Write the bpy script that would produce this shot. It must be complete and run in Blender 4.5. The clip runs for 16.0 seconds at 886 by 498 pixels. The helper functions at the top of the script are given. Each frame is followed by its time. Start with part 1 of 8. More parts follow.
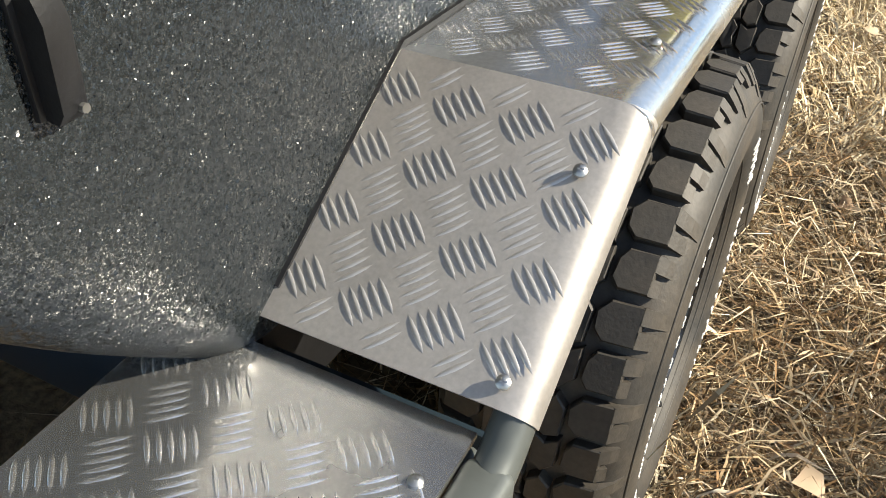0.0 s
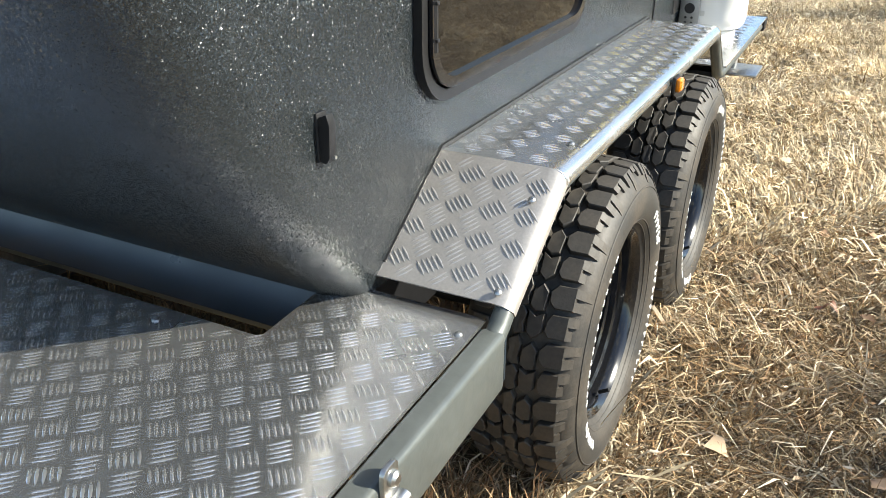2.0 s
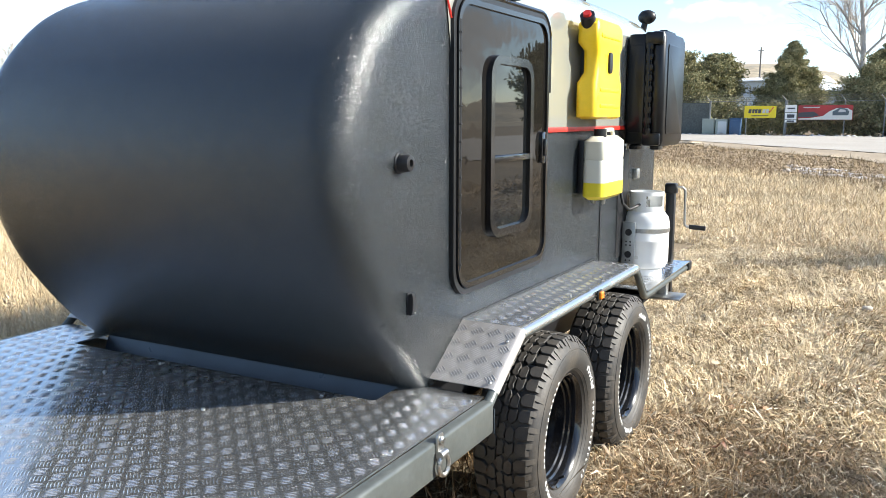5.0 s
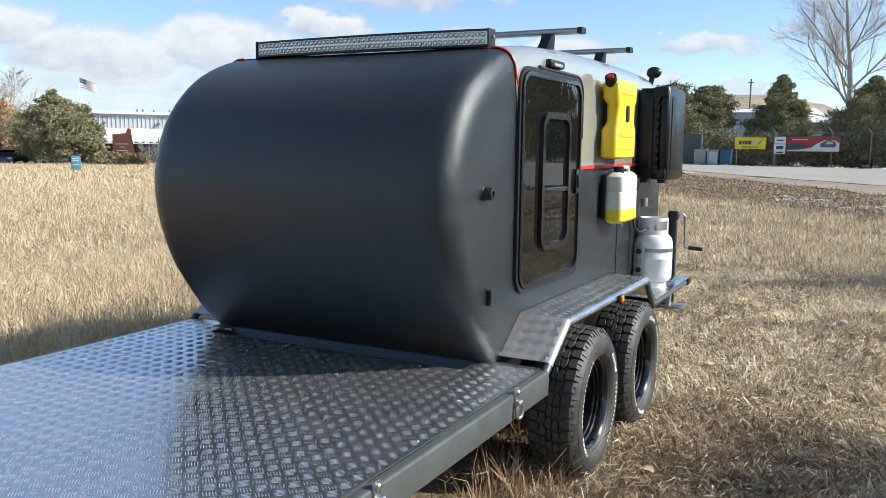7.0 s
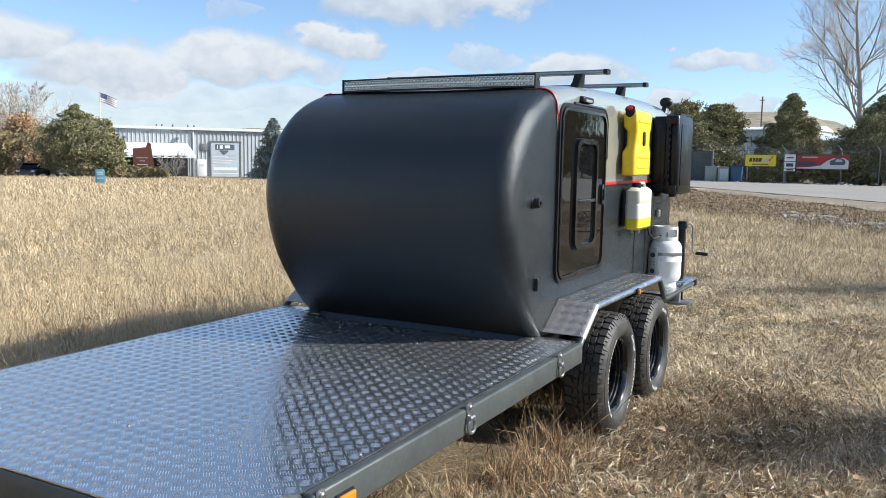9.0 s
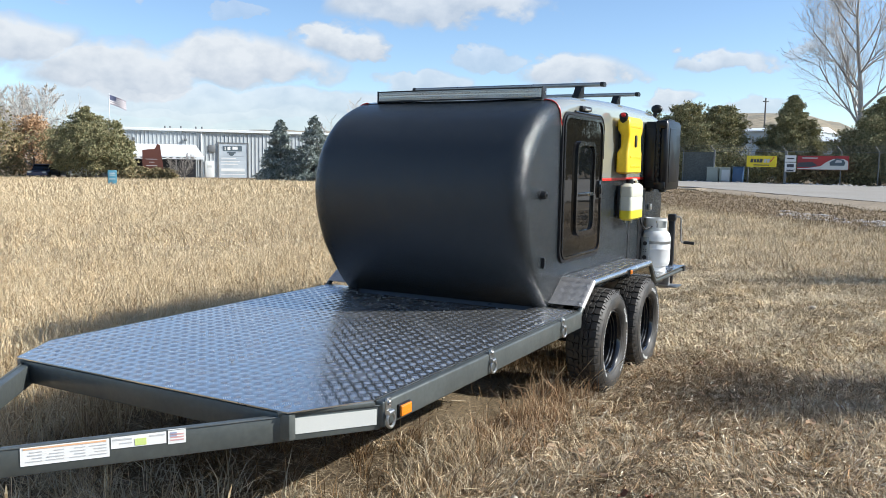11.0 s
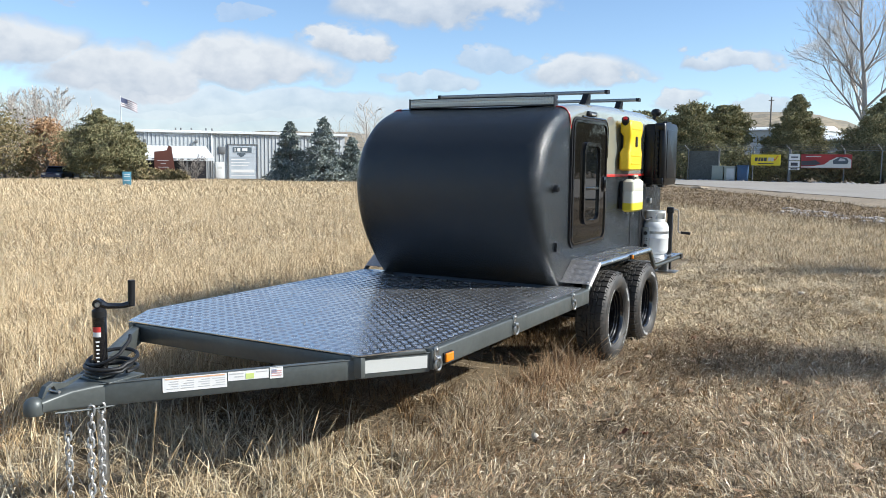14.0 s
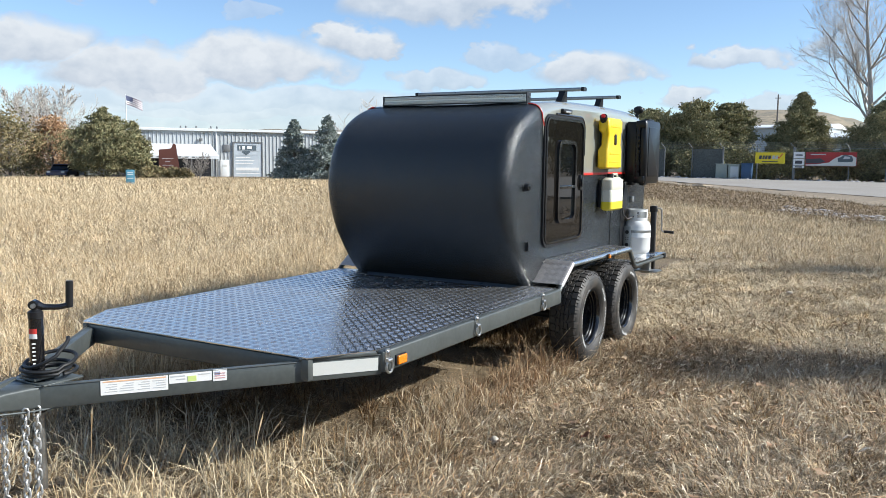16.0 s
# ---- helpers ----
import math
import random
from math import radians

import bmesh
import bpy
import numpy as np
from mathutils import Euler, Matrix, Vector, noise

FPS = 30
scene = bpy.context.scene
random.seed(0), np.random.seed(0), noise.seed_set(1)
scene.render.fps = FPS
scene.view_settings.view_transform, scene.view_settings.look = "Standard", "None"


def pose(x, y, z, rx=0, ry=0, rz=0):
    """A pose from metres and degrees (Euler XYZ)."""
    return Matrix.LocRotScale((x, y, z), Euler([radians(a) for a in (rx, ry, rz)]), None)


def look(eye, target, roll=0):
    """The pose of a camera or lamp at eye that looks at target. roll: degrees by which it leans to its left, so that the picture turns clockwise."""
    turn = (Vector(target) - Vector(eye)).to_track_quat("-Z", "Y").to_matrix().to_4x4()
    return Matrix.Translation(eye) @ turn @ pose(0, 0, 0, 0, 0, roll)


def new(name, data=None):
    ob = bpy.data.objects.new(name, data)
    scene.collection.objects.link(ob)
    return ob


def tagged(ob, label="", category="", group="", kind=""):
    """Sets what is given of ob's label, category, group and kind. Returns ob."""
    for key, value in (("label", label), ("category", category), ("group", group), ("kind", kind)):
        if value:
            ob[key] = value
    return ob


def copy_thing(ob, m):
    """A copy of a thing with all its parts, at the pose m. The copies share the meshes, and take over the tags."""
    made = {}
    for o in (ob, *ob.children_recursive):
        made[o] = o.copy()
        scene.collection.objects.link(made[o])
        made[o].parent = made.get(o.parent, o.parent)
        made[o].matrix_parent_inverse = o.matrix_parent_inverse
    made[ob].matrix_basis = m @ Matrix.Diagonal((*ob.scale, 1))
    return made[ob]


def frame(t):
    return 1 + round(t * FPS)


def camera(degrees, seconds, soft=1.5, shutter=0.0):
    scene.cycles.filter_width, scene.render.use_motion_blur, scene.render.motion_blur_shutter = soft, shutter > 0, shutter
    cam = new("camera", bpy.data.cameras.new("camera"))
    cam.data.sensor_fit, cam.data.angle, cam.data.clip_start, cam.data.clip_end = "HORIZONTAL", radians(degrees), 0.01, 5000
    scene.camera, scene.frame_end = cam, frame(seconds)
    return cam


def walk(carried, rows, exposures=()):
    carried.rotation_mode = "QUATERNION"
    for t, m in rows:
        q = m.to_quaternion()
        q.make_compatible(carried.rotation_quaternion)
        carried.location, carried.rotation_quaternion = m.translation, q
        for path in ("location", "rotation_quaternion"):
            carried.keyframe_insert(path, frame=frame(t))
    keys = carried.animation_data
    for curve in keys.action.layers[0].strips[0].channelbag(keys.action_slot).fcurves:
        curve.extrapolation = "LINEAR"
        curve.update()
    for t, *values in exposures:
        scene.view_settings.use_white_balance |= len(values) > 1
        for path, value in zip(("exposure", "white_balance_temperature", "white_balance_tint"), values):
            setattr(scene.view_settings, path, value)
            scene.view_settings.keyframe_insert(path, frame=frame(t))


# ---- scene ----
cam = camera(56.7, 16.0, soft=0.7)
PATH = [
    (0, (1.197, 0.119, 1.2), (0.481, 1.555, 0.007), 1.6),
    (0.5, (1.232, 0.009, 1.239), (0.499, 1.473, 0.09), 1.1),
    (1, (1.273, -0.183, 1.291), (0.545, 1.358, 0.244), 1.1),
    (1.5, (1.343, -0.358, 1.341), (0.605, 1.218, 0.354), 0.9),
    (2, (1.492, -0.55, 1.397), (0.682, 1.053, 0.517), 0.1),
    (2.5, (1.648, -0.738, 1.464), (0.789, 0.858, 0.619), -0.2),
    (3, (1.764, -0.937, 1.488), (0.843, 0.679, 0.754), -0.2),
    (3.5, (1.882, -1.195, 1.521), (0.982, 0.468, 0.87), -0.5),
    (4, (1.939, -1.386, 1.564), (1.045, 0.329, 1.056), -0.5),
    (4.5, (2.043, -1.627, 1.602), (1.127, 0.105, 1.197), -0.1),
    (4.7, (2.11, -1.716, 1.608), (1.175, 0.018, 1.26), -0.2),
    (6.8, (2.243, -2.777, 1.670), (1.337, -1.015, 1.413), 1.0),
    (7, (2.293, -2.85, 1.679), (1.373, -1.094, 1.429), 0.7),
    (7.5, (2.355, -3.143, 1.675), (1.412, -1.395, 1.462), 0.7),
    (8, (2.385, -3.407, 1.683), (1.44, -1.659, 1.473), 0.7),
    (8.5, (2.465, -3.651, 1.695), (1.518, -1.904, 1.478), 0.8),
    (9, (2.528, -3.854, 1.700), (1.583, -2.107, 1.486), 1.0),
    (11.3, (2.904, -4.912, 1.685), (1.947, -3.169, 1.474), 0.9),
    (11.5, (2.92, -5.031, 1.685), (1.962, -3.288, 1.47), 0.8),
    (12, (2.931, -5.266, 1.687), (1.972, -3.524, 1.473), 0.8),
    (12.5, (3.008, -5.419, 1.689), (2.047, -3.678, 1.473), 0.8),
    (13, (3.091, -5.517, 1.679), (2.126, -3.778, 1.468), 0.6),
    (13.5, (3.135, -5.576, 1.677), (2.168, -3.839, 1.464), 0.7),
    (14, (3.166, -5.607, 1.671), (2.197, -3.87, 1.46), 0.7),
    (14.5, (3.192, -5.637, 1.672), (2.22, -3.902, 1.46), 0.7),
    (15, (3.222, -5.625, 1.671), (2.254, -3.888, 1.458), 0.8),
    (15.5, (3.274, -5.542, 1.673), (2.298, -3.81, 1.457), 0.8),
    (16, (3.372, -5.391, 1.676), (2.389, -3.663, 1.46), 0.7),
]
EXPOSURES = [(0, 1.14, 7200, 6), (0.5, 1.26, 7100, 5), (1.5, 1.42, 6850, 4), (2.5, 1.55, 6600, 4), (4.0, 1.58, 6500, 7), (4.7, 1.48, 6400, 7), (6.8, 0.77, 6080, 7), (8, 0.59, 5980, 7), (9.5, 0.61, 6000, 7), (16, 0.58, 6000, 7)]
walk(cam, [(t, look(eye, target, roll)) for t, eye, target, roll in PATH], EXPOSURES)

# ---- world and sun ----
SUN_WAY = Vector((1.0, 0.42, 0.68)).normalized()
world = bpy.data.worlds.new("sky")
scene.world = world
world.use_nodes = True
wn, wl = world.node_tree.nodes, world.node_tree.links
wn.clear()
w_out = wn.new("ShaderNodeOutputWorld")
w_bg = wn.new("ShaderNodeBackground")
w_sky = wn.new("ShaderNodeTexSky")
w_sky.sky_type = "NISHITA"
w_sky.sun_disc = False
w_sky.sun_elevation = math.asin(SUN_WAY.z)
w_sky.sun_rotation = math.atan2(SUN_WAY.x, SUN_WAY.y)
w_sky.altitude = 1500.0
w_bg.inputs["Strength"].default_value = 0.088
w_co = wn.new("ShaderNodeTexCoord")


def sky_noise(scale, detail, stretch, shift, distort=0.0):
    mp = wn.new("ShaderNodeMapping")
    mp.inputs["Scale"].default_value = (1.0, 1.0, stretch)
    mp.inputs["Location"].default_value = shift
    nz = wn.new("ShaderNodeTexNoise")
    nz.inputs["Scale"].default_value = scale
    nz.inputs["Detail"].default_value = detail
    nz.inputs["Roughness"].default_value = 0.52
    nz.inputs["Distortion"].default_value = distort
    wl.new(w_co.outputs["Generated"], mp.inputs["Vector"])
    wl.new(mp.outputs["Vector"], nz.inputs["Vector"])
    return nz.outputs["Fac"]


def sky_math(kind, a, b):
    q = wn.new("ShaderNodeMath")
    q.operation = kind
    for k, v in enumerate((a, b)):
        if isinstance(v, bpy.types.NodeSocket):
            wl.new(v, q.inputs[k])
        else:
            q.inputs[k].default_value = v
    return q.outputs[0]


# broken cumulus: the banks over the field as they stand, and scattered ones over the rest of the sky
w_sep = wn.new("ShaderNodeSeparateXYZ")
wl.new(w_co.outputs["Generated"], w_sep.inputs["Vector"])
w_az = sky_math("MULTIPLY", sky_math("ARCTAN2", sky_math("MULTIPLY", w_sep.outputs["X"], -1.0), w_sep.outputs["Y"]), 57.2958)
w_el = sky_math("MULTIPLY", sky_math("ARCSINE", w_sep.outputs["Z"], 0.0), 57.2958)
w_rough = sky_noise(13.0, 12.0, 1.6, (0.3, 0.1, 0.0), 0.2)
w_fine = sky_noise(36.0, 10.0, 1.4, (0.1, 0.7, 0.2), 0.1)
w_shift = sky_math("ADD", sky_math("MULTIPLY", sky_math("SUBTRACT", w_rough, 0.5), 9.0), sky_math("MULTIPLY", sky_math("SUBTRACT", w_fine, 0.5), 4.0))
w_az2, w_el2 = sky_math("ADD", w_az, w_shift), sky_math("ADD", w_el, sky_math("MULTIPLY", w_shift, 0.32))
# azimuth and height of each bank in degrees, half its width and height, and how dense it is
BANKS = [(57.5, 6.8, 7.0, 2.1, 1.0), (50.0, 5.2, 6.5, 2.2, 1.0), (43.2, 6.2, 7.5, 2.2, 1.0), (35.8, 7.9, 3.2, 1.3, 1.0), (29.8, 10.4, 8.6, 2.0, 0.9), (55.0, 10.6, 6.5, 1.1, 0.45), (43.0, 9.5, 2.6, 0.8, 0.4),
         (30.2, 5.3, 3.4, 1.1, 0.7), (26.2, 6.9, 2.6, 1.0, 0.6), (20.0, 6.1, 4.4, 1.5, 0.95), (11.2, 6.9, 3.9, 0.9, 0.85), (5.6, 7.2, 1.6, 0.7, 0.6), (13.5, 4.3, 2.8, 0.8, 0.9), (7.4, 3.5, 2.4, 0.9, 0.7),
         (42.0, 3.4, 16.0, 1.5, 0.72), (47.0, 2.0, 19.0, 1.4, 0.6), (-3.0, 5.5, 4.5, 1.4, 0.9), (68.0, 6.0, 6.0, 2.0, 1.0), (22.0, 11.8, 4.0, 0.8, 0.6)]
w_alpha, w_tone = 0.0, 0.0
for az0, el0, half_w, half_h, dense in BANKS:
    du = sky_math("DIVIDE", sky_math("SUBTRACT", w_az2, az0), half_w)
    dv = sky_math("DIVIDE", sky_math("SUBTRACT", w_el2, el0), half_h)
    low = sky_math("MULTIPLY", sky_math("MINIMUM", dv, 0.0), 1.25)
    dv2 = sky_math("ADD", sky_math("MAXIMUM", dv, 0.0), sky_math("MULTIPLY", low, -1.0))
    gap = sky_math("SUBTRACT", 1.0, sky_math("ADD", sky_math("MULTIPLY", du, du), sky_math("MULTIPLY", dv2, dv2)))
    here = sky_math("MINIMUM", sky_math("MAXIMUM", sky_math("MULTIPLY", gap, 1.7), 0.0), dense)
    w_tone = sky_math("MAXIMUM", w_tone, sky_math("MULTIPLY", here, sky_math("ADD", sky_math("MULTIPLY", dv, 0.5), 0.5)))
    w_alpha = sky_math("MAXIMUM", w_alpha, here)
# scattered clouds outside that part of the sky
w_low = sky_noise(5.2, 12.0, 1.8, (0.62, 0.30, 0.0), 0.15)
w_ramp = wn.new("ShaderNodeMapRange")
w_ramp.interpolation_type = "SMOOTHSTEP"
w_ramp.inputs["From Min"].default_value, w_ramp.inputs["From Max"].default_value = 0.54, 0.63
wl.new(w_low, w_ramp.inputs["Value"])
w_du, w_dv = sky_math("DIVIDE", sky_math("SUBTRACT", w_az, 30.0), 44.0), sky_math("DIVIDE", sky_math("SUBTRACT", w_el, 6.0), 24.0)
w_out_of = wn.new("ShaderNodeMapRange")
w_out_of.inputs["From Min"].default_value, w_out_of.inputs["From Max"].default_value = 0.8, 1.5
wl.new(sky_math("ADD", sky_math("MULTIPLY", w_du, w_du), sky_math("MULTIPLY", w_dv, w_dv)), w_out_of.inputs["Value"])
w_far = sky_math("MULTIPLY", w_ramp.outputs["Result"], w_out_of.outputs["Result"])
w_tone = sky_math("MAXIMUM", w_tone, sky_math("MULTIPLY", w_far, 0.6))
w_alpha = sky_math("MAXIMUM", w_alpha, w_far)
w_cloud = wn.new("ShaderNodeMixRGB")
w_cloud.inputs["Color1"].default_value = (4.1, 4.45, 5.0, 1)
w_cloud.inputs["Color2"].default_value = (6.3, 6.3, 6.35, 1)
w_grade = wn.new("ShaderNodeMapRange")
w_grade.inputs["From Min"].default_value, w_grade.inputs["From Max"].default_value = 0.05, 0.75
wl.new(sky_math("ADD", w_tone, sky_math("MULTIPLY", sky_math("SUBTRACT", w_fine, 0.5), 0.9)), w_grade.inputs["Value"])
wl.new(w_grade.outputs["Result"], w_cloud.inputs["Fac"])
w_mix = wn.new("ShaderNodeMixRGB")
wl.new(w_alpha, w_mix.inputs["Fac"])
w_clear = wn.new("ShaderNodeMixRGB")
w_clear.blend_type = "MULTIPLY"
w_clear.inputs["Fac"].default_value = 1.0
w_clear.inputs["Color2"].default_value = (1.22, 1.24, 1.30, 1)
wl.new(w_sky.outputs["Color"], w_clear.inputs["Color1"])
wl.new(w_clear.outputs["Color"], w_mix.inputs["Color1"])
wl.new(w_cloud.outputs["Color"], w_mix.inputs["Color2"])
wl.new(w_mix.outputs["Color"], w_bg.inputs["Color"])
wl.new(w_bg.outputs["Background"], w_out.inputs["Surface"])

sun_data = bpy.data.lights.new("sun", "SUN")
sun_data.energy = 4.9
sun_data.angle = radians(0.53)
sun_data.color = (1.0, 0.94, 0.85)
sun = new("sun", sun_data)
sun.matrix_world = look(SUN_WAY * 50, (0, 0, 0))


# ---- materials ----
def material(name, color=(0.5, 0.5, 0.5), rough=0.5, metal=0.0, color2=None, grain=0.0, grain_scale=40.0, stain=0.0, stain_scale=3.0,
             bump=0.0, bump_scale=80.0, rough_var=0.0, coat=0.0, by_island=None, spec=0.5, stretch=None):
    """A procedural surface: base colour with grain and stains at two scales, bump and varying gloss."""
    m = bpy.data.materials.new(name)
    m.use_nodes = True
    nt = m.node_tree
    b = nt.nodes["Principled BSDF"]
    b.inputs["Roughness"].default_value = rough
    b.inputs["Metallic"].default_value = metal
    b.inputs["Specular IOR Level"].default_value = spec
    b.inputs["Coat Weight"].default_value = coat
    b.inputs["Base Color"].default_value = (*color, 1)
    co = nt.nodes.new("ShaderNodeTexCoord")

    def noise_node(scale, detail=4.0):
        n = nt.nodes.new("ShaderNodeTexNoise")
        n.inputs["Scale"].default_value = scale
        n.inputs["Detail"].default_value = detail
        nt.links.new(co.outputs["Object"], n.inputs["Vector"])
        return n

    def mix(kind, fac, a, c):
        x = nt.nodes.new("ShaderNodeMixRGB")
        x.blend_type = kind
        for key, v in (("Fac", fac), ("Color1", a), ("Color2", c)):
            if isinstance(v, bpy.types.NodeSocket):
                nt.links.new(v, x.inputs[key])
            elif key == "Fac":
                x.inputs[key].default_value = v
            else:
                x.inputs[key].default_value = (*v, 1)
        return x.outputs["Color"]

    col = None
    if by_island:
        src = nt.nodes.new("ShaderNodeNewGeometry").outputs["Random Per Island"]
        ramp = nt.nodes.new("ShaderNodeValToRGB")
        stops = by_island
        ramp.color_ramp.elements[0].color = (*stops[0], 1)
        ramp.color_ramp.elements[1].color = (*stops[-1], 1)
        for k, c in enumerate(stops[1:-1]):
            e = ramp.color_ramp.elements.new((k + 1) / (len(stops) - 1))
            e.color = (*c, 1)
        nt.links.new(src, ramp.inputs["Fac"])
        col = ramp.outputs["Color"]
    if stain or color2:
        n = noise_node(stain_scale, 6.0)
        if stretch:
            mp = nt.nodes.new("ShaderNodeMapping")
            mp.inputs["Scale"].default_value = stretch
            nt.links.new(co.outputs["Object"], mp.inputs["Vector"])
            nt.links.new(mp.outputs["Vector"], n.inputs["Vector"])
        r = nt.nodes.new("ShaderNodeValToRGB")
        r.color_ramp.elements[0].position, r.color_ramp.elements[1].position = 0.38, 0.64
        nt.links.new(n.outputs["Fac"], r.inputs["Fac"])
        k = nt.nodes.new("ShaderNodeMath")
        k.operation = "MULTIPLY"
        k.inputs[1].default_value = stain or 1.0
        nt.links.new(r.outputs["Color"], k.inputs[0])
        col = mix("MIX", k.outputs[0], col or color, color2 or tuple(0.6 * c for c in color))
    if grain:
        n = noise_node(grain_scale, 3.0)
        r = nt.nodes.new("ShaderNodeMapRange")
        r.inputs["From Min"].default_value, r.inputs["From Max"].default_value = 0.3, 0.7
        r.inputs["To Min"].default_value, r.inputs["To Max"].default_value = 1 - grain, 1 + grain * 0.6
        nt.links.new(n.outputs["Fac"], r.inputs["Value"])
        col = mix("MULTIPLY", 1.0, col or color, r.outputs["Result"])
    if col is not None:
        nt.links.new(col, b.inputs["Base Color"])
    if rough_var:
        n = noise_node(stain_scale * 2.3, 5.0)
        r = nt.nodes.new("ShaderNodeMapRange")
        r.inputs["From Min"].default_value, r.inputs["From Max"].default_value = 0.3, 0.7
        r.inputs["To Min"].default_value, r.inputs["To Max"].default_value = max(0.02, rough - rough_var), rough + rough_var
        nt.links.new(n.outputs["Fac"], r.inputs["Value"])
        nt.links.new(r.outputs["Result"], b.inputs["Roughness"])
    if bump:
        n = noise_node(bump_scale, 2.0)
        bp = nt.nodes.new("ShaderNodeBump")
        bp.inputs["Strength"].default_value = bump
        bp.inputs["Distance"].default_value = 0.4 / bump_scale
        nt.links.new(n.outputs["Fac"], bp.inputs["Height"])
        nt.links.new(bp.outputs["Normal"], b.inputs["Normal"])
    return m


def granular(m, scales, tilt):
    """Gives a coating its grains: every grain is a small facet, most of them nearly level and a few steep, at several sizes."""
    nt = m.node_tree
    b = nt.nodes["Principled BSDF"]
    co = nt.nodes.new("ShaderNodeTexCoord")
    total = nt.nodes.new("ShaderNodeNewGeometry").outputs["Normal"]
    for scale, k in zip(scales, tilt):
        vo = nt.nodes.new("ShaderNodeTexVoronoi")
        vo.inputs["Scale"].default_value = scale
        nt.links.new(co.outputs["Object"], vo.inputs["Vector"])
        off = nt.nodes.new("ShaderNodeVectorMath")
        off.operation = "SUBTRACT"
        off.inputs[1].default_value = (0.5, 0.5, 0.5)
        nt.links.new(vo.outputs["Color"], off.inputs[0])
        size = nt.nodes.new("ShaderNodeVectorMath")
        size.operation = "LENGTH"
        nt.links.new(off.outputs[0], size.inputs[0])
        steep = nt.nodes.new("ShaderNodeMath")
        steep.operation = "POWER"
        steep.inputs[1].default_value = 2.0
        nt.links.new(size.outputs["Value"], steep.inputs[0])
        far = nt.nodes.new("ShaderNodeMath")
        far.operation = "MULTIPLY"
        far.inputs[1].default_value = k * 3.0
        nt.links.new(steep.outputs[0], far.inputs[0])
        turned = nt.nodes.new("ShaderNodeVectorMath")
        turned.operation = "SCALE"
        nt.links.new(off.outputs[0], turned.inputs[0])
        nt.links.new(far.outputs[0], turned.inputs["Scale"])
        add = nt.nodes.new("ShaderNodeVectorMath")
        add.operation = "ADD"
        nt.links.new(turned.outputs[0], add.inputs[0])
        nt.links.new(total, add.inputs[1])
        total = add.outputs[0]
    unit = nt.nodes.new("ShaderNodeVectorMath")
    unit.operation = "NORMALIZE"
    nt.links.new(total, unit.inputs[0])
    nt.links.new(unit.outputs[0], b.inputs["Normal"])
    return m


M_LINER = granular(material("bed_liner_black", (0.0150, 0.0185, 0.0208), 0.21, grain=0.35, grain_scale=420, rough_var=0.02, stain=0.25, stain_scale=2.0, spec=0.55), (320, 540, 900), (0.44, 0.54, 0.36))
M_GREY = material("grey_gloss_paint", (0.36, 0.365, 0.32), 0.12, metal=0.3, coat=0.8, grain=0.08, grain_scale=500, rough_var=0.04)
M_RED = material("red_trim", (0.62, 0.03, 0.02), 0.35, grain=0.1)
M_PLATE = material("aluminium_tread_plate", (0.66, 0.66, 0.65), 0.22, metal=0.94, stain=0.35, color2=(0.54, 0.54, 0.545), stain_scale=2.5, rough_var=0.08, bump=0.04, bump_scale=40, grain=0.1, grain_scale=200)
# rougher, warmer variant of the tread plate for the fenders' front slopes
M_PLATE_MATTE = material("matte_beige_tread_plate", (0.44, 0.415, 0.39), 0.38, metal=0.62, stain=0.35, color2=(0.44, 0.40, 0.36), stain_scale=6, rough_var=0.08, grain=0.1, grain_scale=200)
M_BAR_MATTE = material("matte_beige_tread_bar", (0.56, 0.53, 0.50), 0.34, metal=0.7, rough_var=0.06)
M_BAR = material("raised_tread_bar", (0.90, 0.895, 0.885), 0.24, metal=0.92, rough_var=0.06)
M_STEEL = material("grey_painted_steel", (0.098, 0.108, 0.104), 0.38, metal=0.25, stain=0.35, stain_scale=4, rough_var=0.1, bump=0.05, bump_scale=60, grain=0.1)
M_SPACER = material("dark_blue_grey_panel", (0.016, 0.027, 0.038), 0.34, metal=0.0, stain=0.3, stain_scale=4, rough_var=0.08)
M_TUBE = material("brushed_aluminium_tube", (0.38, 0.385, 0.38), 0.36, metal=0.9, rough_var=0.1, stain=0.2, stain_scale=8, grain=0.08)
M_ZINC = material("zinc_plated_steel", (0.46, 0.46, 0.45), 0.38, metal=1.0, rough_var=0.1, grain=0.15, grain_scale=90)
M_BLACK = material("satin_black_plastic", (0.010, 0.010, 0.011), 0.42, grain=0.2, grain_scale=150, bump=0.15, bump_scale=300, spec=0.4)
M_CASE = material("black_moulded_resin", (0.005, 0.0058, 0.0075), 0.30, grain=0.2, grain_scale=90, bump=0.06, bump_scale=400, spec=0.34)
M_GLOSSBLACK = material("gloss_black_enamel", (0.008, 0.008, 0.009), 0.16, coat=0.3, rough_var=0.05)
M_RUBBER = material("tyre_rubber", (0.028, 0.0265, 0.0245), 0.6, stain=0.6, color2=(0.078, 0.064, 0.049), stain_scale=9, grain=0.25, grain_scale=120, bump=0.2, bump_scale=220)
M_LETTER = material("white_tyre_lettering", (0.72, 0.71, 0.68), 0.6, stain=0.4, stain_scale=30)
M_GLASS = material("tinted_door_acrylic", (0.008, 0.007, 0.006), 0.03, spec=0.34, bump=0.02, bump_scale=9)
M_WINDOW = material("dark_window_glass", (0.005, 0.006, 0.007), 0.02, spec=0.6)
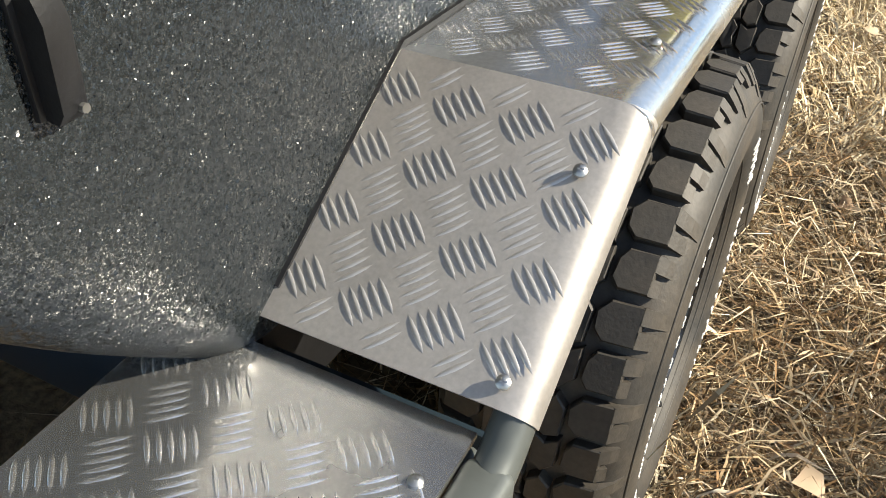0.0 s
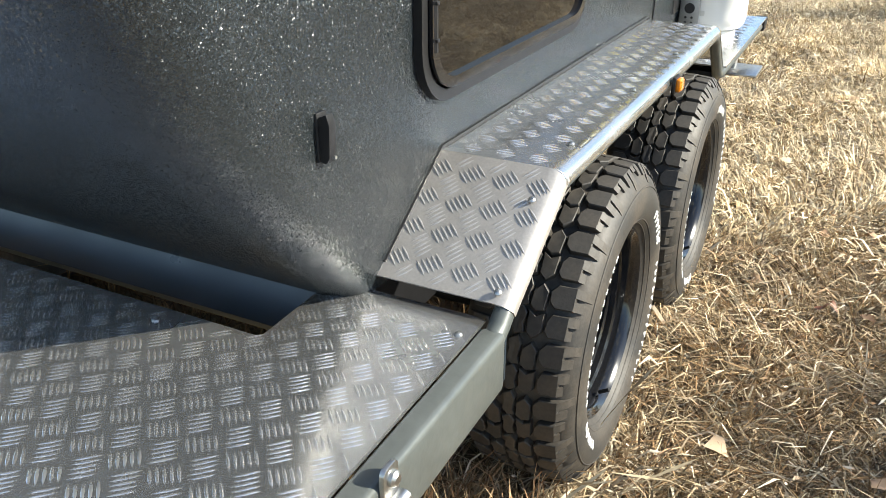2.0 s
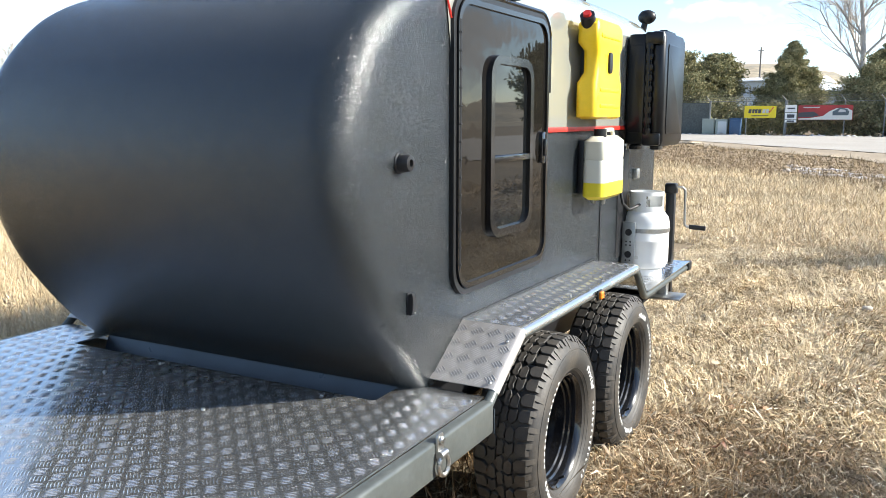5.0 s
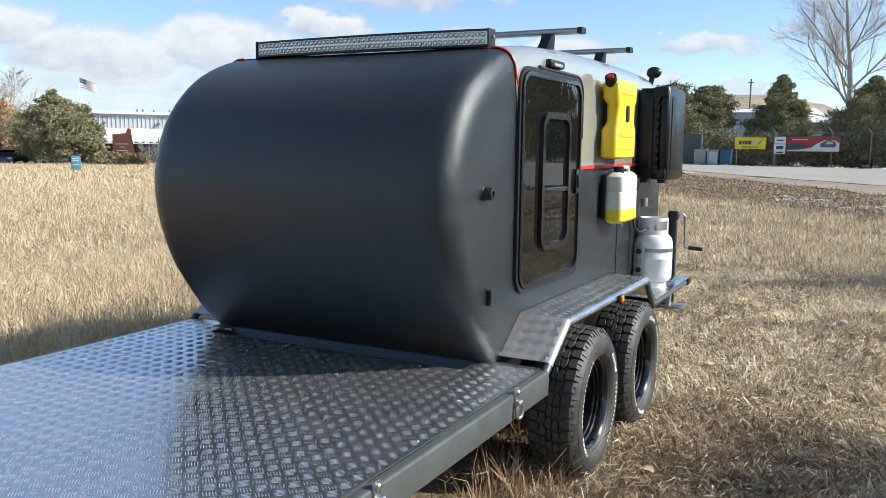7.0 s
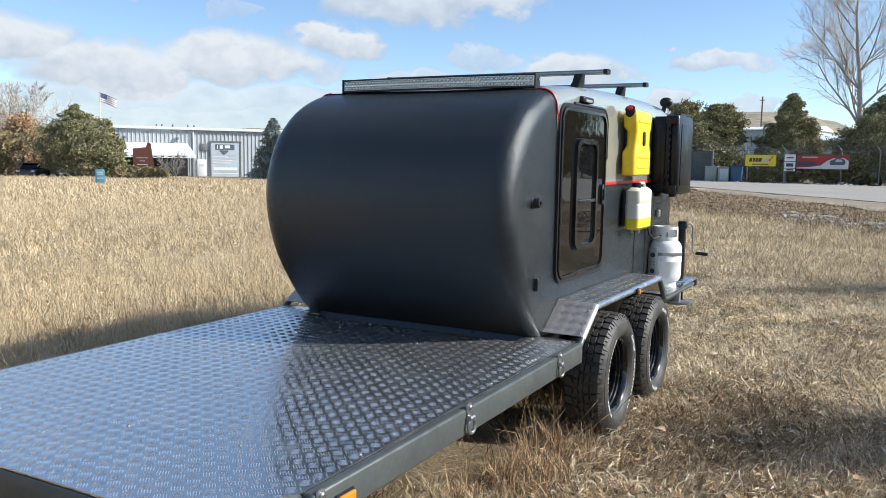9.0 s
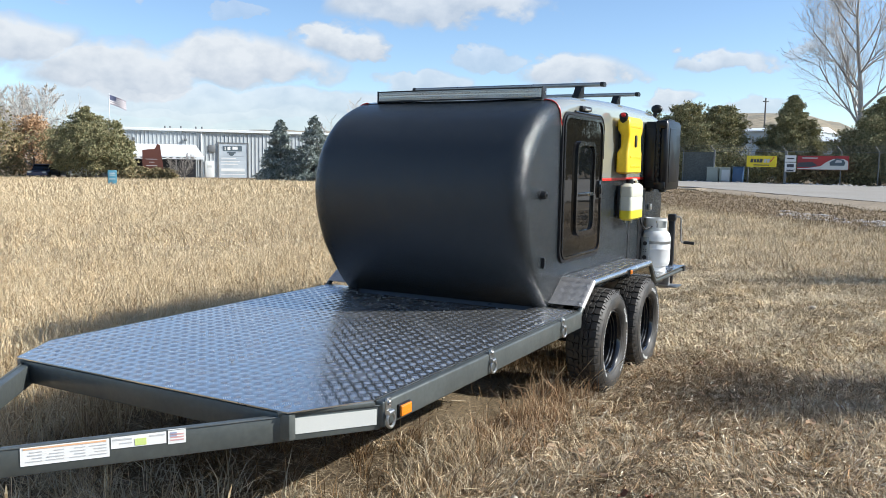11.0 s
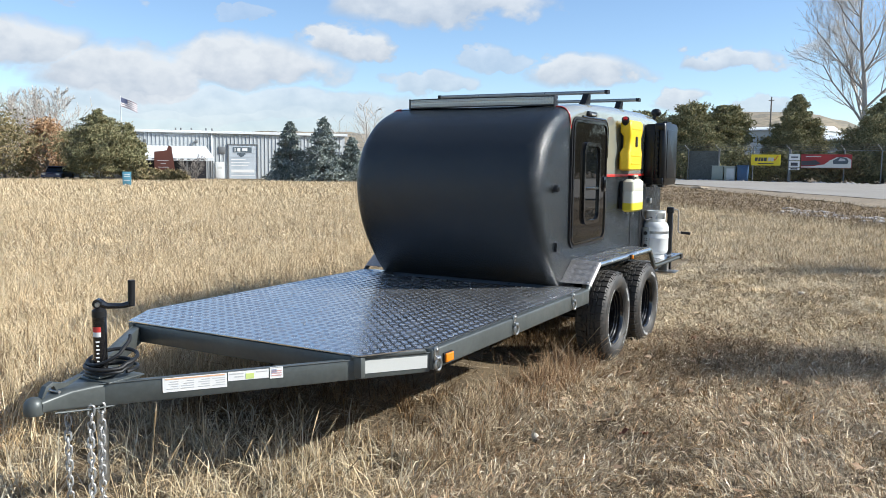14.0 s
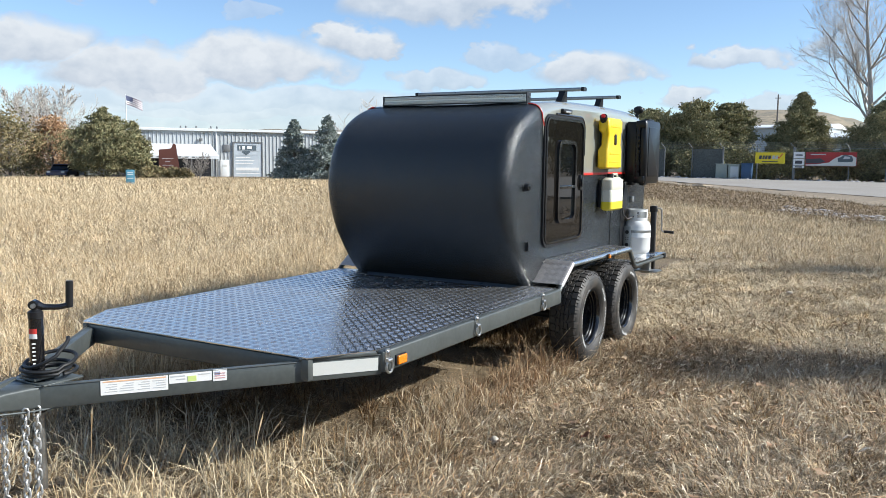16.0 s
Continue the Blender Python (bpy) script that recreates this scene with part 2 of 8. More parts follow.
M_YELLOW = material("yellow_polyethylene", (0.83, 0.55, 0.01), 0.4, stain=0.15, stain_scale=9, grain=0.05)
M_CAP = material("red_cap", (0.45, 0.02, 0.015), 0.4)
M_JUG = material("milky_polyethylene", (0.66, 0.645, 0.53), 0.36, stain=0.15, stain_scale=8)
M_FUEL = material("yellow_fuel_in_jug", (0.75, 0.62, 0.03), 0.4, stain=0.15, stain_scale=8)
M_WHITE = material("white_enamel", (0.80, 0.80, 0.78), 0.3, coat=0.3, stain=0.12, stain_scale=7)
M_AMBER = material("amber_lens", (0.75, 0.22, 0.01), 0.15, coat=0.6)
M_REFLECT = material("pale_reflective_tape", (0.62, 0.62, 0.58), 0.4, grain=0.06, grain_scale=300)
M_PAPER = material("white_sticker", (0.78, 0.77, 0.74), 0.45)
M_INK = material("dark_ink", (0.06, 0.06, 0.07), 0.6)
M_ORANGE = material("faded_orange_ink", (0.74, 0.44, 0.26), 0.5)
M_LIME = material("lime_sticker", (0.58, 0.68, 0.22), 0.5)
M_STICKRED = material("red_sticker", (0.6, 0.05, 0.04), 0.5)
M_FLAGRED = material("faded_red_cloth", (0.24, 0.16, 0.18), 0.8)
M_FLAGBLUE = material("dull_navy_cloth", (0.09, 0.10, 0.17), 0.8)
M_STICKBLUE = material("faded_navy_ink", (0.34, 0.37, 0.50), 0.5)
M_PALERED = material("faded_red_ink", (0.62, 0.36, 0.34), 0.5)
M_LED = material("led_lens", (0.55, 0.53, 0.48), 0.12, metal=0.6, bump=0.3, bump_scale=90)
M_EARTH = material("dry_ground", (0.20, 0.145, 0.08), 0.95, color2=(0.11, 0.078, 0.044), stain=0.75, stain_scale=0.5, grain=0.55, grain_scale=55, bump=0.8, bump_scale=60)
M_SHOULDER = material("tan_dirt_shoulder", (0.30, 0.24, 0.165), 0.95, color2=(0.22, 0.17, 0.115), stain=0.7, stain_scale=0.6, grain=0.3, grain_scale=8)
STRAW = [(0.10, 0.055, 0.025), (0.48, 0.335, 0.175), (0.75, 0.575, 0.34), (0.88, 0.77, 0.57), (0.36, 0.275, 0.16), (0.22, 0.13, 0.06), (0.84, 0.69, 0.45), (0.60, 0.34, 0.15), (0.13, 0.08, 0.04), (0.62, 0.50, 0.32)]
M_STRAW = material("dry_straw", rough=0.6, by_island=STRAW, spec=0.35, stain=0.3, color2=(0.30, 0.24, 0.165), stain_scale=0.62, stretch=(0.35, 1, 1), grain=0.35, grain_scale=6.5)
M_MAT = material("weathered_flat_straw", rough=0.8, by_island=[(0.04, 0.025, 0.013), (0.26, 0.19, 0.115), (0.58, 0.465, 0.305), (0.09, 0.058, 0.03), (0.74, 0.63, 0.46), (0.42, 0.30, 0.17), (0.15, 0.095, 0.05)], spec=0.2, stain=0.35, color2=(0.20, 0.16, 0.11), stain_scale=0.62, stretch=(0.35, 1, 1), grain=0.35, grain_scale=6.5)
M_BROAD = material("pale_dead_blade", rough=0.6, by_island=[(0.50, 0.37, 0.22), (0.74, 0.62, 0.43), (0.86, 0.78, 0.62), (0.55, 0.33, 0.17), (0.80, 0.70, 0.52)], spec=0.3)
M_STRAW_FAR = material("sunbleached_straw", rough=0.7, by_island=[(0.20, 0.13, 0.065), (0.64, 0.49, 0.275), (0.80, 0.65, 0.42), (0.88, 0.77, 0.56), (0.46, 0.32, 0.16)], spec=0.25, stain=0.4, color2=(0.42, 0.34, 0.23), stain_scale=0.4, stretch=(0.3, 1, 1), grain=0.4, grain_scale=2.2)
STRAW_TALL = [(0.236, 0.14, 0.0645), (0.611, 0.445, 0.244), (0.768, 0.595, 0.359), (0.857, 0.724, 0.494), (0.473, 0.321, 0.156)]
M_STRAW_TALL = material("tall_dry_straw", rough=0.7, by_island=STRAW_TALL, spec=0.25, stain=0.3, color2=(0.611, 0.517, 0.354), stain_scale=0.35, grain=0.4, grain_scale=2.6)
M_BLEACHED = material("bleached_dead_blade", rough=0.6, by_island=[(0.20, 0.16, 0.10), (0.44, 0.37, 0.25), (0.62, 0.55, 0.41), (0.30, 0.24, 0.15), (0.54, 0.47, 0.33)], spec=0.3, grain=0.3, grain_scale=8)
M_RUSSET = material("russet_dead_stems", rough=0.7, by_island=[(0.12, 0.062, 0.028), (0.34, 0.20, 0.10), (0.62, 0.47, 0.29), (0.24, 0.13, 0.062), (0.54, 0.38, 0.22)], spec=0.25, grain=0.3, grain_scale=8)
M_HEAD = material("pale_seed_head", rough=0.8, by_island=[(0.749, 0.631, 0.426), (0.611, 0.455, 0.26), (0.827, 0.735, 0.541), (0.315, 0.197, 0.0988), (0.69, 0.549, 0.343)], spec=0.2)
# russet straw, its palette darkened further to carry the deck's shade
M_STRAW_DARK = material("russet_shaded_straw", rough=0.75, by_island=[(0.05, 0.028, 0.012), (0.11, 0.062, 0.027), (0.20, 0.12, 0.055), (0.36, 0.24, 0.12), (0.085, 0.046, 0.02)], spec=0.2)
M_LEAF_DRY = material("dead_leaf", rough=0.7, by_island=[(0.30, 0.17, 0.09), (0.45, 0.30, 0.18), (0.55, 0.42, 0.28)])
M_ASPHALT = material("worn_asphalt", (0.34, 0.31, 0.27), 0.9, color2=(0.27, 0.245, 0.21), stain=0.5, stain_scale=0.4, grain=0.15, grain_scale=30)
M_SNOW = material("dirty_snow", (0.50, 0.49, 0.48), 0.8, stain=0.8, color2=(0.30, 0.25, 0.20), stain_scale=2.0, grain=0.1, grain_scale=12)
M_BROWN_EARTH = material("bare_brown_earth", (0.22, 0.155, 0.09), 0.95, color2=(0.34, 0.26, 0.165), stain=0.8, stain_scale=0.9, grain=0.4, grain_scale=6, bump=0.8, bump_scale=6)
M_BARK = material("grey_bark", (0.26, 0.23, 0.20), 0.85, stain=0.5, stain_scale=1.2, grain=0.3, grain_scale=12)
M_PALEBARK = material("pale_bark", (0.52, 0.47, 0.41), 0.85, stain=0.4, stain_scale=1.2, grain=0.3, grain_scale=9)
M_PINE = material("pine_needles", rough=0.6, by_island=[(0.09, 0.098, 0.052), (0.25, 0.25, 0.135), (0.46, 0.43, 0.235), (0.40, 0.335, 0.185), (0.155, 0.16, 0.085)], spec=0.12)
M_SPRUCE = material("blue_spruce_needles", rough=0.6, by_island=[(0.13, 0.16, 0.14), (0.25, 0.285, 0.255), (0.42, 0.455, 0.42), (0.24, 0.265, 0.23)], spec=0.3)
M_OAK = material("russet_leaves", rough=0.7, by_island=[(0.30, 0.18, 0.09), (0.50, 0.32, 0.18), (0.62, 0.44, 0.28)], spec=0.2)
M_OLIVE = material("olive_brown_leaves", rough=0.7, by_island=[(0.15, 0.14, 0.07), (0.30, 0.25, 0.13), (0.44, 0.34, 0.19)], spec=0.2)
M_WEED = material("dark_dead_weed", rough=0.8, by_island=[(0.10, 0.07, 0.04), (0.24, 0.17, 0.095), (0.42, 0.32, 0.19), (0.17, 0.12, 0.07)], spec=0.2)
M_CLAD = material("pale_grey_metal_cladding", (0.52, 0.54, 0.54), 0.5, metal=0.1, stain=0.2, stain_scale=0.5, grain=0.05)
M_ROOFTRIM = material("white_metal_trim", (0.74, 0.75, 0.75), 0.45)
M_BROWNSIGN = material("brown_sign", (0.11, 0.035, 0.022), 0.6, stain=0.3, stain_scale=1.0)
M_BLUESIGN = material("teal_sign", (0.10, 0.27, 0.36), 0.5, stain=0.3, stain_scale=3)
M_MURAL = material("pale_blue_door", (0.52, 0.56, 0.59), 0.5, stain=0.5, color2=(0.36, 0.41, 0.45), stain_scale=0.7)
M_SHADEGLASS = material("dark_entrance", (0.03, 0.03, 0.035), 0.2)
M_MESHFENCE = material("grey_fence_screen", (0.10, 0.11, 0.105), 0.8, stain=0.4, stain_scale=1.0, grain=0.3, grain_scale=10)
M_GALV = material("weathered_galvanised_steel", (0.20, 0.205, 0.205), 0.6, metal=0.4, grain=0.15)
M_BANNER_Y = material("yellow_banner", (0.80, 0.62, 0.02), 0.5, stain=0.1, stain_scale=1)
M_BANNER_R = material("red_banner", (0.40, 0.03, 0.03), 0.5, stain=0.5, color2=(0.12, 0.02, 0.03), stain_scale=0.8)
M_GREENBOX = material("grey_green_cabinet", (0.30, 0.33, 0.29), 0.6, stain=0.3, stain_scale=1)
M_BLUEBOX = material("blue_bin", (0.04, 0.09, 0.18), 0.5, stain=0.3, stain_scale=2)
M_CREST = material("faded_blue_grey_print", (0.10, 0.13, 0.15), 0.6, stain=0.4, stain_scale=2)
M_NAVY = material("navy_car_paint", (0.03, 0.045, 0.10), 0.3, coat=0.5, stain=0.2, stain_scale=1)
M_HILL = material("brushy_hill", (0.22, 0.19, 0.135), 0.95, color2=(0.34, 0.275, 0.18), stain=0.9, stain_scale=0.05, grain=0.4, grain_scale=0.5)
M_LIMESTONE = material("pale_limestone", (0.52, 0.46, 0.37), 0.9, stain=0.4, stain_scale=20, grain=0.2, grain_scale=60, bump=0.5, bump_scale=50)
M_RUSTLEAF = material("rust_red_leaf", (0.20, 0.075, 0.035), 0.6, stain=0.5, stain_scale=30)
M_CHAIN = material("dull_galvanised_chain", (0.50, 0.50, 0.49), 0.5, metal=0.6, grain=0.2, grain_scale=120)
M_FAINT = material("faded_sticker_print", (0.50, 0.50, 0.50), 0.6)
M_CABLE = material("black_rubber_cable", (0.012, 0.012, 0.012), 0.45)


# ---- mesh helpers ----
def finish(me, mat, smooth=None):
    me.materials.append(mat)
    if smooth is not None:
        me.shade_smooth()
        if smooth < 180:
            me.set_sharp_from_angle(angle=radians(smooth))
    return me


def part(name, bm, mat, parent=None, label="", smooth=35):
    """One bmesh as ONE mesh object under a thing or a part."""
    me = bpy.data.meshes.new(name)
    bmesh.ops.recalc_face_normals(bm, faces=bm.faces)
    bm.to_mesh(me)
    bm.free()
    finish(me, mat, smooth)
    ob = new(name, me)
    if parent is not None:
        ob.parent = parent
    if label:
        tagged(ob, label)
    return ob


def share(name, me, parent, m):
    """A repeat of a piece on the same mesh."""
    ob = new(name, me)
    ob.parent = parent
    ob.matrix_basis = m
    return ob


def thing(name, label, category, at=(0, 0, 0), group="", kind="", turn=0.0):
    ob = new(name)
    ob.empty_display_size = 0.1
    ob.matrix_basis = pose(*at, 0, 0, turn)
    return tagged(ob, label, category, group, kind)


def box(bm, c, s, bevel=0.0, m=None, seg=2):
    """A box of centre c and size s, its edges rounded by bevel."""
    r = bmesh.ops.create_cube(bm, size=1.0, matrix=(m or Matrix()) @ Matrix.Translation(c) @ Matrix.Diagonal((*s, 1)))
    if bevel:
        edges = list({e for v in r["verts"] for e in v.link_edges})
        bmesh.ops.bevel(bm, geom=edges, offset=bevel, segments=seg, profile=0.5, affect="EDGES")
    return bm


def cyl(bm, a, b, r1, r2=None, seg=16, caps=True):
    """A round bar from a to b."""
    a, b = Vector(a), Vector(b)
    d = b - a
    m = Matrix.Translation((a + b) / 2) @ d.to_track_quat("Z", "Y").to_matrix().to_4x4()
    bmesh.ops.create_cone(bm, cap_ends=caps, segments=seg, radius1=r1, radius2=r1 if r2 is None else r2, depth=d.length, matrix=m)
    return bm


def tube(bm, pts, r, seg=10, closed=False):
    """A round tube along a row of points."""
    pts = [Vector(p) for p in pts]
    n = len(pts)
    rings = []
    up = Vector((0.13, 0.2, 1)).normalized()
    for k, p in enumerate(pts):
        a = pts[(k - 1) % n] if closed or k else p
        b = pts[(k + 1) % n] if closed or k < n - 1 else p
        t = (b - a).normalized()
        side = t.cross(up)
        if side.length < 0.05:
            side = t.cross(Vector((1, 0, 0)))
        side.normalize()
        over = side.cross(t)
        rr = r[k] if isinstance(r, (list, tuple)) else r
        rings.append([bm.verts.new(p + rr * (math.cos(2 * math.pi * q / seg) * side + math.sin(2 * math.pi * q / seg) * over)) for q in range(seg)])
    for k in range(n if closed else n - 1):
        ra, rb = rings[k], rings[(k + 1) % n]
        for q in range(seg):
            bm.faces.new((ra[q], ra[(q + 1) % seg], rb[(q + 1) % seg], rb[q]))
    if not closed:
        bm.faces.new(rings[0])
        bm.faces.new(rings[-1][::-1])
    return bm


def revolve(bm, profile, axis="z", seg=48, m=None, closed=False):
    """Turns rows of (along, radius) about an axis."""
    rings = []
    for a, r in profile:
        ring = []
        for q in range(seg):
            w = 2 * math.pi * q / seg
            c, s = r * math.cos(w), r * math.sin(w)
            p = Vector((a, c, s)) if axis == "x" else Vector((c, s, a)) if axis == "z" else Vector((c, a, s))
            ring.append(bm.verts.new((m or Matrix()) @ p))
        rings.append(ring)
    pairs = list(zip(rings, rings[1:])) + ([(rings[-1], rings[0])] if closed else [])
    for ra, rb in pairs:
        for q in range(seg):
            bm.faces.new((ra[q], ra[(q + 1) % seg], rb[(q + 1) % seg], rb[q]))
    if not closed:
        for ring, (a, r) in ((rings[0], profile[0]), (rings[-1], profile[-1])):
            if r > 1e-4:
                bm.faces.new(ring)
    bmesh.ops.remove_doubles(bm, verts=[v for ring in rings for v in ring], dist=1e-5)
    return bm


def rounded_rect(w, h, r, seg=6):
    """The outline of a rounded rectangle round (0, 0)."""
    out = []
    for cx, cy, a0 in ((w / 2 - r, h / 2 - r, 0), (-w / 2 + r, h / 2 - r, 90), (-w / 2 + r, -h / 2 + r, 180), (w / 2 - r, -h / 2 + r, 270)):
        for k in range(seg + 1):
            a = radians(a0 + 90 * k / seg)
            out.append((cx + r * math.cos(a), cy + r * math.sin(a)))
    return out


def slab(bm, outline, depth, to_world, bevel=0.0):
    """An outline of (u, v) pushed from 0 to depth along w; to_world maps (u, v, w)."""
    lo = [bm.verts.new(to_world(u, v, 0)) for u, v in outline]
    hi = [bm.verts.new(to_world(u, v, depth)) for u, v in outline]
    n = len(outline)
    bm.faces.new(lo[::-1])
    top = bm.faces.new(hi)
    for k in range(n):
        bm.faces.new((lo[k], lo[(k + 1) % n], hi[(k + 1) % n], hi[k]))
    if bevel:
        bmesh.ops.bevel(bm, geom=list(top.edges), offset=bevel, segments=2, profile=0.5, affect="EDGES")
    return bm


def ring_slab(bm, outer, inner, depth, to_world):
    """A frame between two outlines of as many points, pushed from 0 to depth."""
    n = len(outer)
    rows = [[bm.verts.new(to_world(u, v, w)) for u, v in line] for line, w in ((outer, 0), (outer, depth), (inner, depth), (inner, 0))]
    for a in range(4):
        ra, rb = rows[a], rows[(a + 1) % 4]
        for k in range(n):
            bm.faces.new((ra[k], ra[(k + 1) % n], rb[(k + 1) % n], rb[k]))
    return bm


def mesh_np(name, verts, tris, mat, smooth=False):
    """A mesh of triangles from arrays."""
    me = bpy.data.meshes.new(name)
    nv, nf = len(verts), len(tris)
    me.vertices.add(nv)
    me.vertices.foreach_set("co", np.ascontiguousarray(verts, dtype=np.float32).ravel())
    me.loops.add(nf * 3)
    me.loops.foreach_set("vertex_index", np.ascontiguousarray(tris, dtype=np.int32).ravel())
    me.polygons.add(nf)
    me.polygons.foreach_set("loop_start", np.arange(0, nf * 3, 3, dtype=np.int32))
    me.polygons.foreach_set("loop_total", np.full(nf, 3, dtype=np.int32))
    me.update()
    me.validate()
    me.materials.append(mat)
    if smooth:
        me.shade_smooth()
    return new(name, me)


# ---- ground ----
def smooth_step(a, b, x):
    t = np.clip((np.asarray(x, float) - a) / (b - a), 0, 1)
    return t * t * (3 - 2 * t)


def ground_z(x, y):
    """The lie of the land: level round the trailer, a little lower over the field, a little higher by the road."""
    x, y = np.asarray(x, float), np.asarray(y, float)
    d = np.hypot(x - 3, y + 5)
    way = np.degrees(np.arctan2(-(x - 3), y + 5))
    right = 1 - smooth_step(14, 34, np.abs(way))
    z = right * 0.60 * smooth_step(16, 60, d) - (1 - right) * 0.6 * smooth_step(20, 95, d)
    return z + 0.012 * np.sin(1.7 * x + 0.6 * y) * np.cos(1.3 * y - 0.4 * x) + 0.006 * np.sin(5.1 * x + 2) * np.sin(4.3 * y)


def build_ground():
    n = 220
    u = np.linspace(-1, 1, n)
    g = 26 * u + 2600 * np.sign(u) * np.abs(u) ** 7
    gx, gy = np.meshgrid(g - 6, g + 8, indexing="ij")
    v = np.stack([gx, gy, ground_z(gx, gy)], -1).reshape(-1, 3)
    i = np.arange((n - 1) * n).reshape(n - 1, n)[:, :-1].ravel()
    tris = np.concatenate([np.stack([i, i + n, i + n + 1], 1), np.stack([i, i + n + 1, i + 1], 1)])
    return tagged(mesh_np("ground", v, tris, M_EARTH, True), "dry straw-coloured earth under dead winter grass", "ground", kind="structure")


build_ground()


def lie(x, y):
    """The way in which the fallen grass is combed, swirl by swirl."""
    return 2.4 * np.sin(1.9 * x + 1.3 * np.sin(1.3 * y)) + 2.0 * np.sin(1.6 * y + 1.1 * np.sin(2.1 * x) + 0.7) + 1.1 * np.sin(5.3 * x - 3.9 * y)


def blades(name, x, y, length, lean, width, mat, label, simple=False, lift=0.0, comb=None):
    """Grass: one bent blade for each place; far ones are a single slim triangle. comb: how far they stray from the lie."""
    rng = np.random.default_rng(len(x))
    n = len(x)
    a = rng.uniform(0, 2 * np.pi, n) if comb is None else lie(x, y) + rng.normal(0, comb, n)
    face = a + np.pi / 2 + rng.normal(0, 0.5, n)
    z0 = ground_z(x, y) - 0.01 + lift * rng.random(n)
    out = np.stack([np.cos(a), np.sin(a)], 1)
    side = np.stack([np.cos(face), np.sin(face)], 1)
    base = np.stack([x, y, z0], 1)
    s3 = np.concatenate([side, rng.normal(0, 0.35, (n, 1))], 1) * (width / 2)[:, None]
    if simple:
        tip = base + length[:, None] * np.concatenate([out * np.sin(lean)[:, None], np.cos(lean)[:, None]], 1)
        v = np.stack([base - s3, base + s3, tip], 1).reshape(-1, 3)
        return tagged(mesh_np(name, v, np.arange(3 * n).reshape(-1, 3), mat), label, "grass", kind="stuff")
    curl = rng.normal(0, 0.5, n)
    out2 = np.stack([np.cos(a + curl), np.sin(a + curl)], 1)
    l1, l2 = lean * 0.7, np.minimum(lean * 1.5 + 0.1, 2.3)
    mid = base + 0.5 * length[:, None] * np.concatenate([out * np.sin(l1)[:, None], np.cos(l1)[:, None]], 1)
    tip = mid + 0.5 * length[:, None] * np.concatenate([out2 * np.sin(l2)[:, None], np.cos(l2)[:, None]], 1)
    tip[:, 2] = np.maximum(tip[:, 2], z0 + 0.015 + 0.03 * rng.random(n))
    v = np.stack([base - s3, base + s3, mid - 0.85 * s3, mid + 0.85 * s3, tip], 1).reshape(-1, 3)
    k = np.arange(n)[:, None] * 5
    tris = np.concatenate([k + [0, 1, 3], k + [0, 3, 2], k + [2, 3, 4]])
    return tagged(mesh_np(name, v, tris, mat), label, "grass", kind="stuff")


def flecks(name, x, y, height, length, width, mat, label, tilt=1.0):
    """Seed heads and flakes: a slim diamond for each place, at its height over the ground."""
    rng = np.random.default_rng(len(x) + 7)
    n = len(x)
    d = rng.normal(0, 1, (n, 3)) * np.array([1, 1, tilt])
    d /= np.linalg.norm(d, axis=1)[:, None]
    e = np.cross(d, rng.normal(0, 1, (n, 3)))
    e /= np.linalg.norm(e, axis=1)[:, None]
    c = np.stack([x, y, ground_z(x, y) + height], 1)
    L, w = (length / 2)[:, None], (width / 2)[:, None]
    v = np.stack([c - d * L, c + e * w, c + d * L, c - e * w], 1).reshape(-1, 3)
    k = np.arange(n)[:, None] * 4
    return tagged(mesh_np(name, v, np.concatenate([k + [0, 1, 2], k + [0, 2, 3]]), mat), label, "grass", kind="stuff")


def tall_share(x, y):
    """How far the grass stands tall: over the field and under the trailer, not on the mown strip."""
    edge = 0.85 - 0.05 * np.clip(y, -5, 3) - 0.55 * np.clip(y - 2.5, 0, 60) + 0.22 * np.sin(1.9 * y) + 0.12 * np.sin(4.3 * y + 1)
    return 1 - smooth_step(-0.5, 0.35, x - edge)


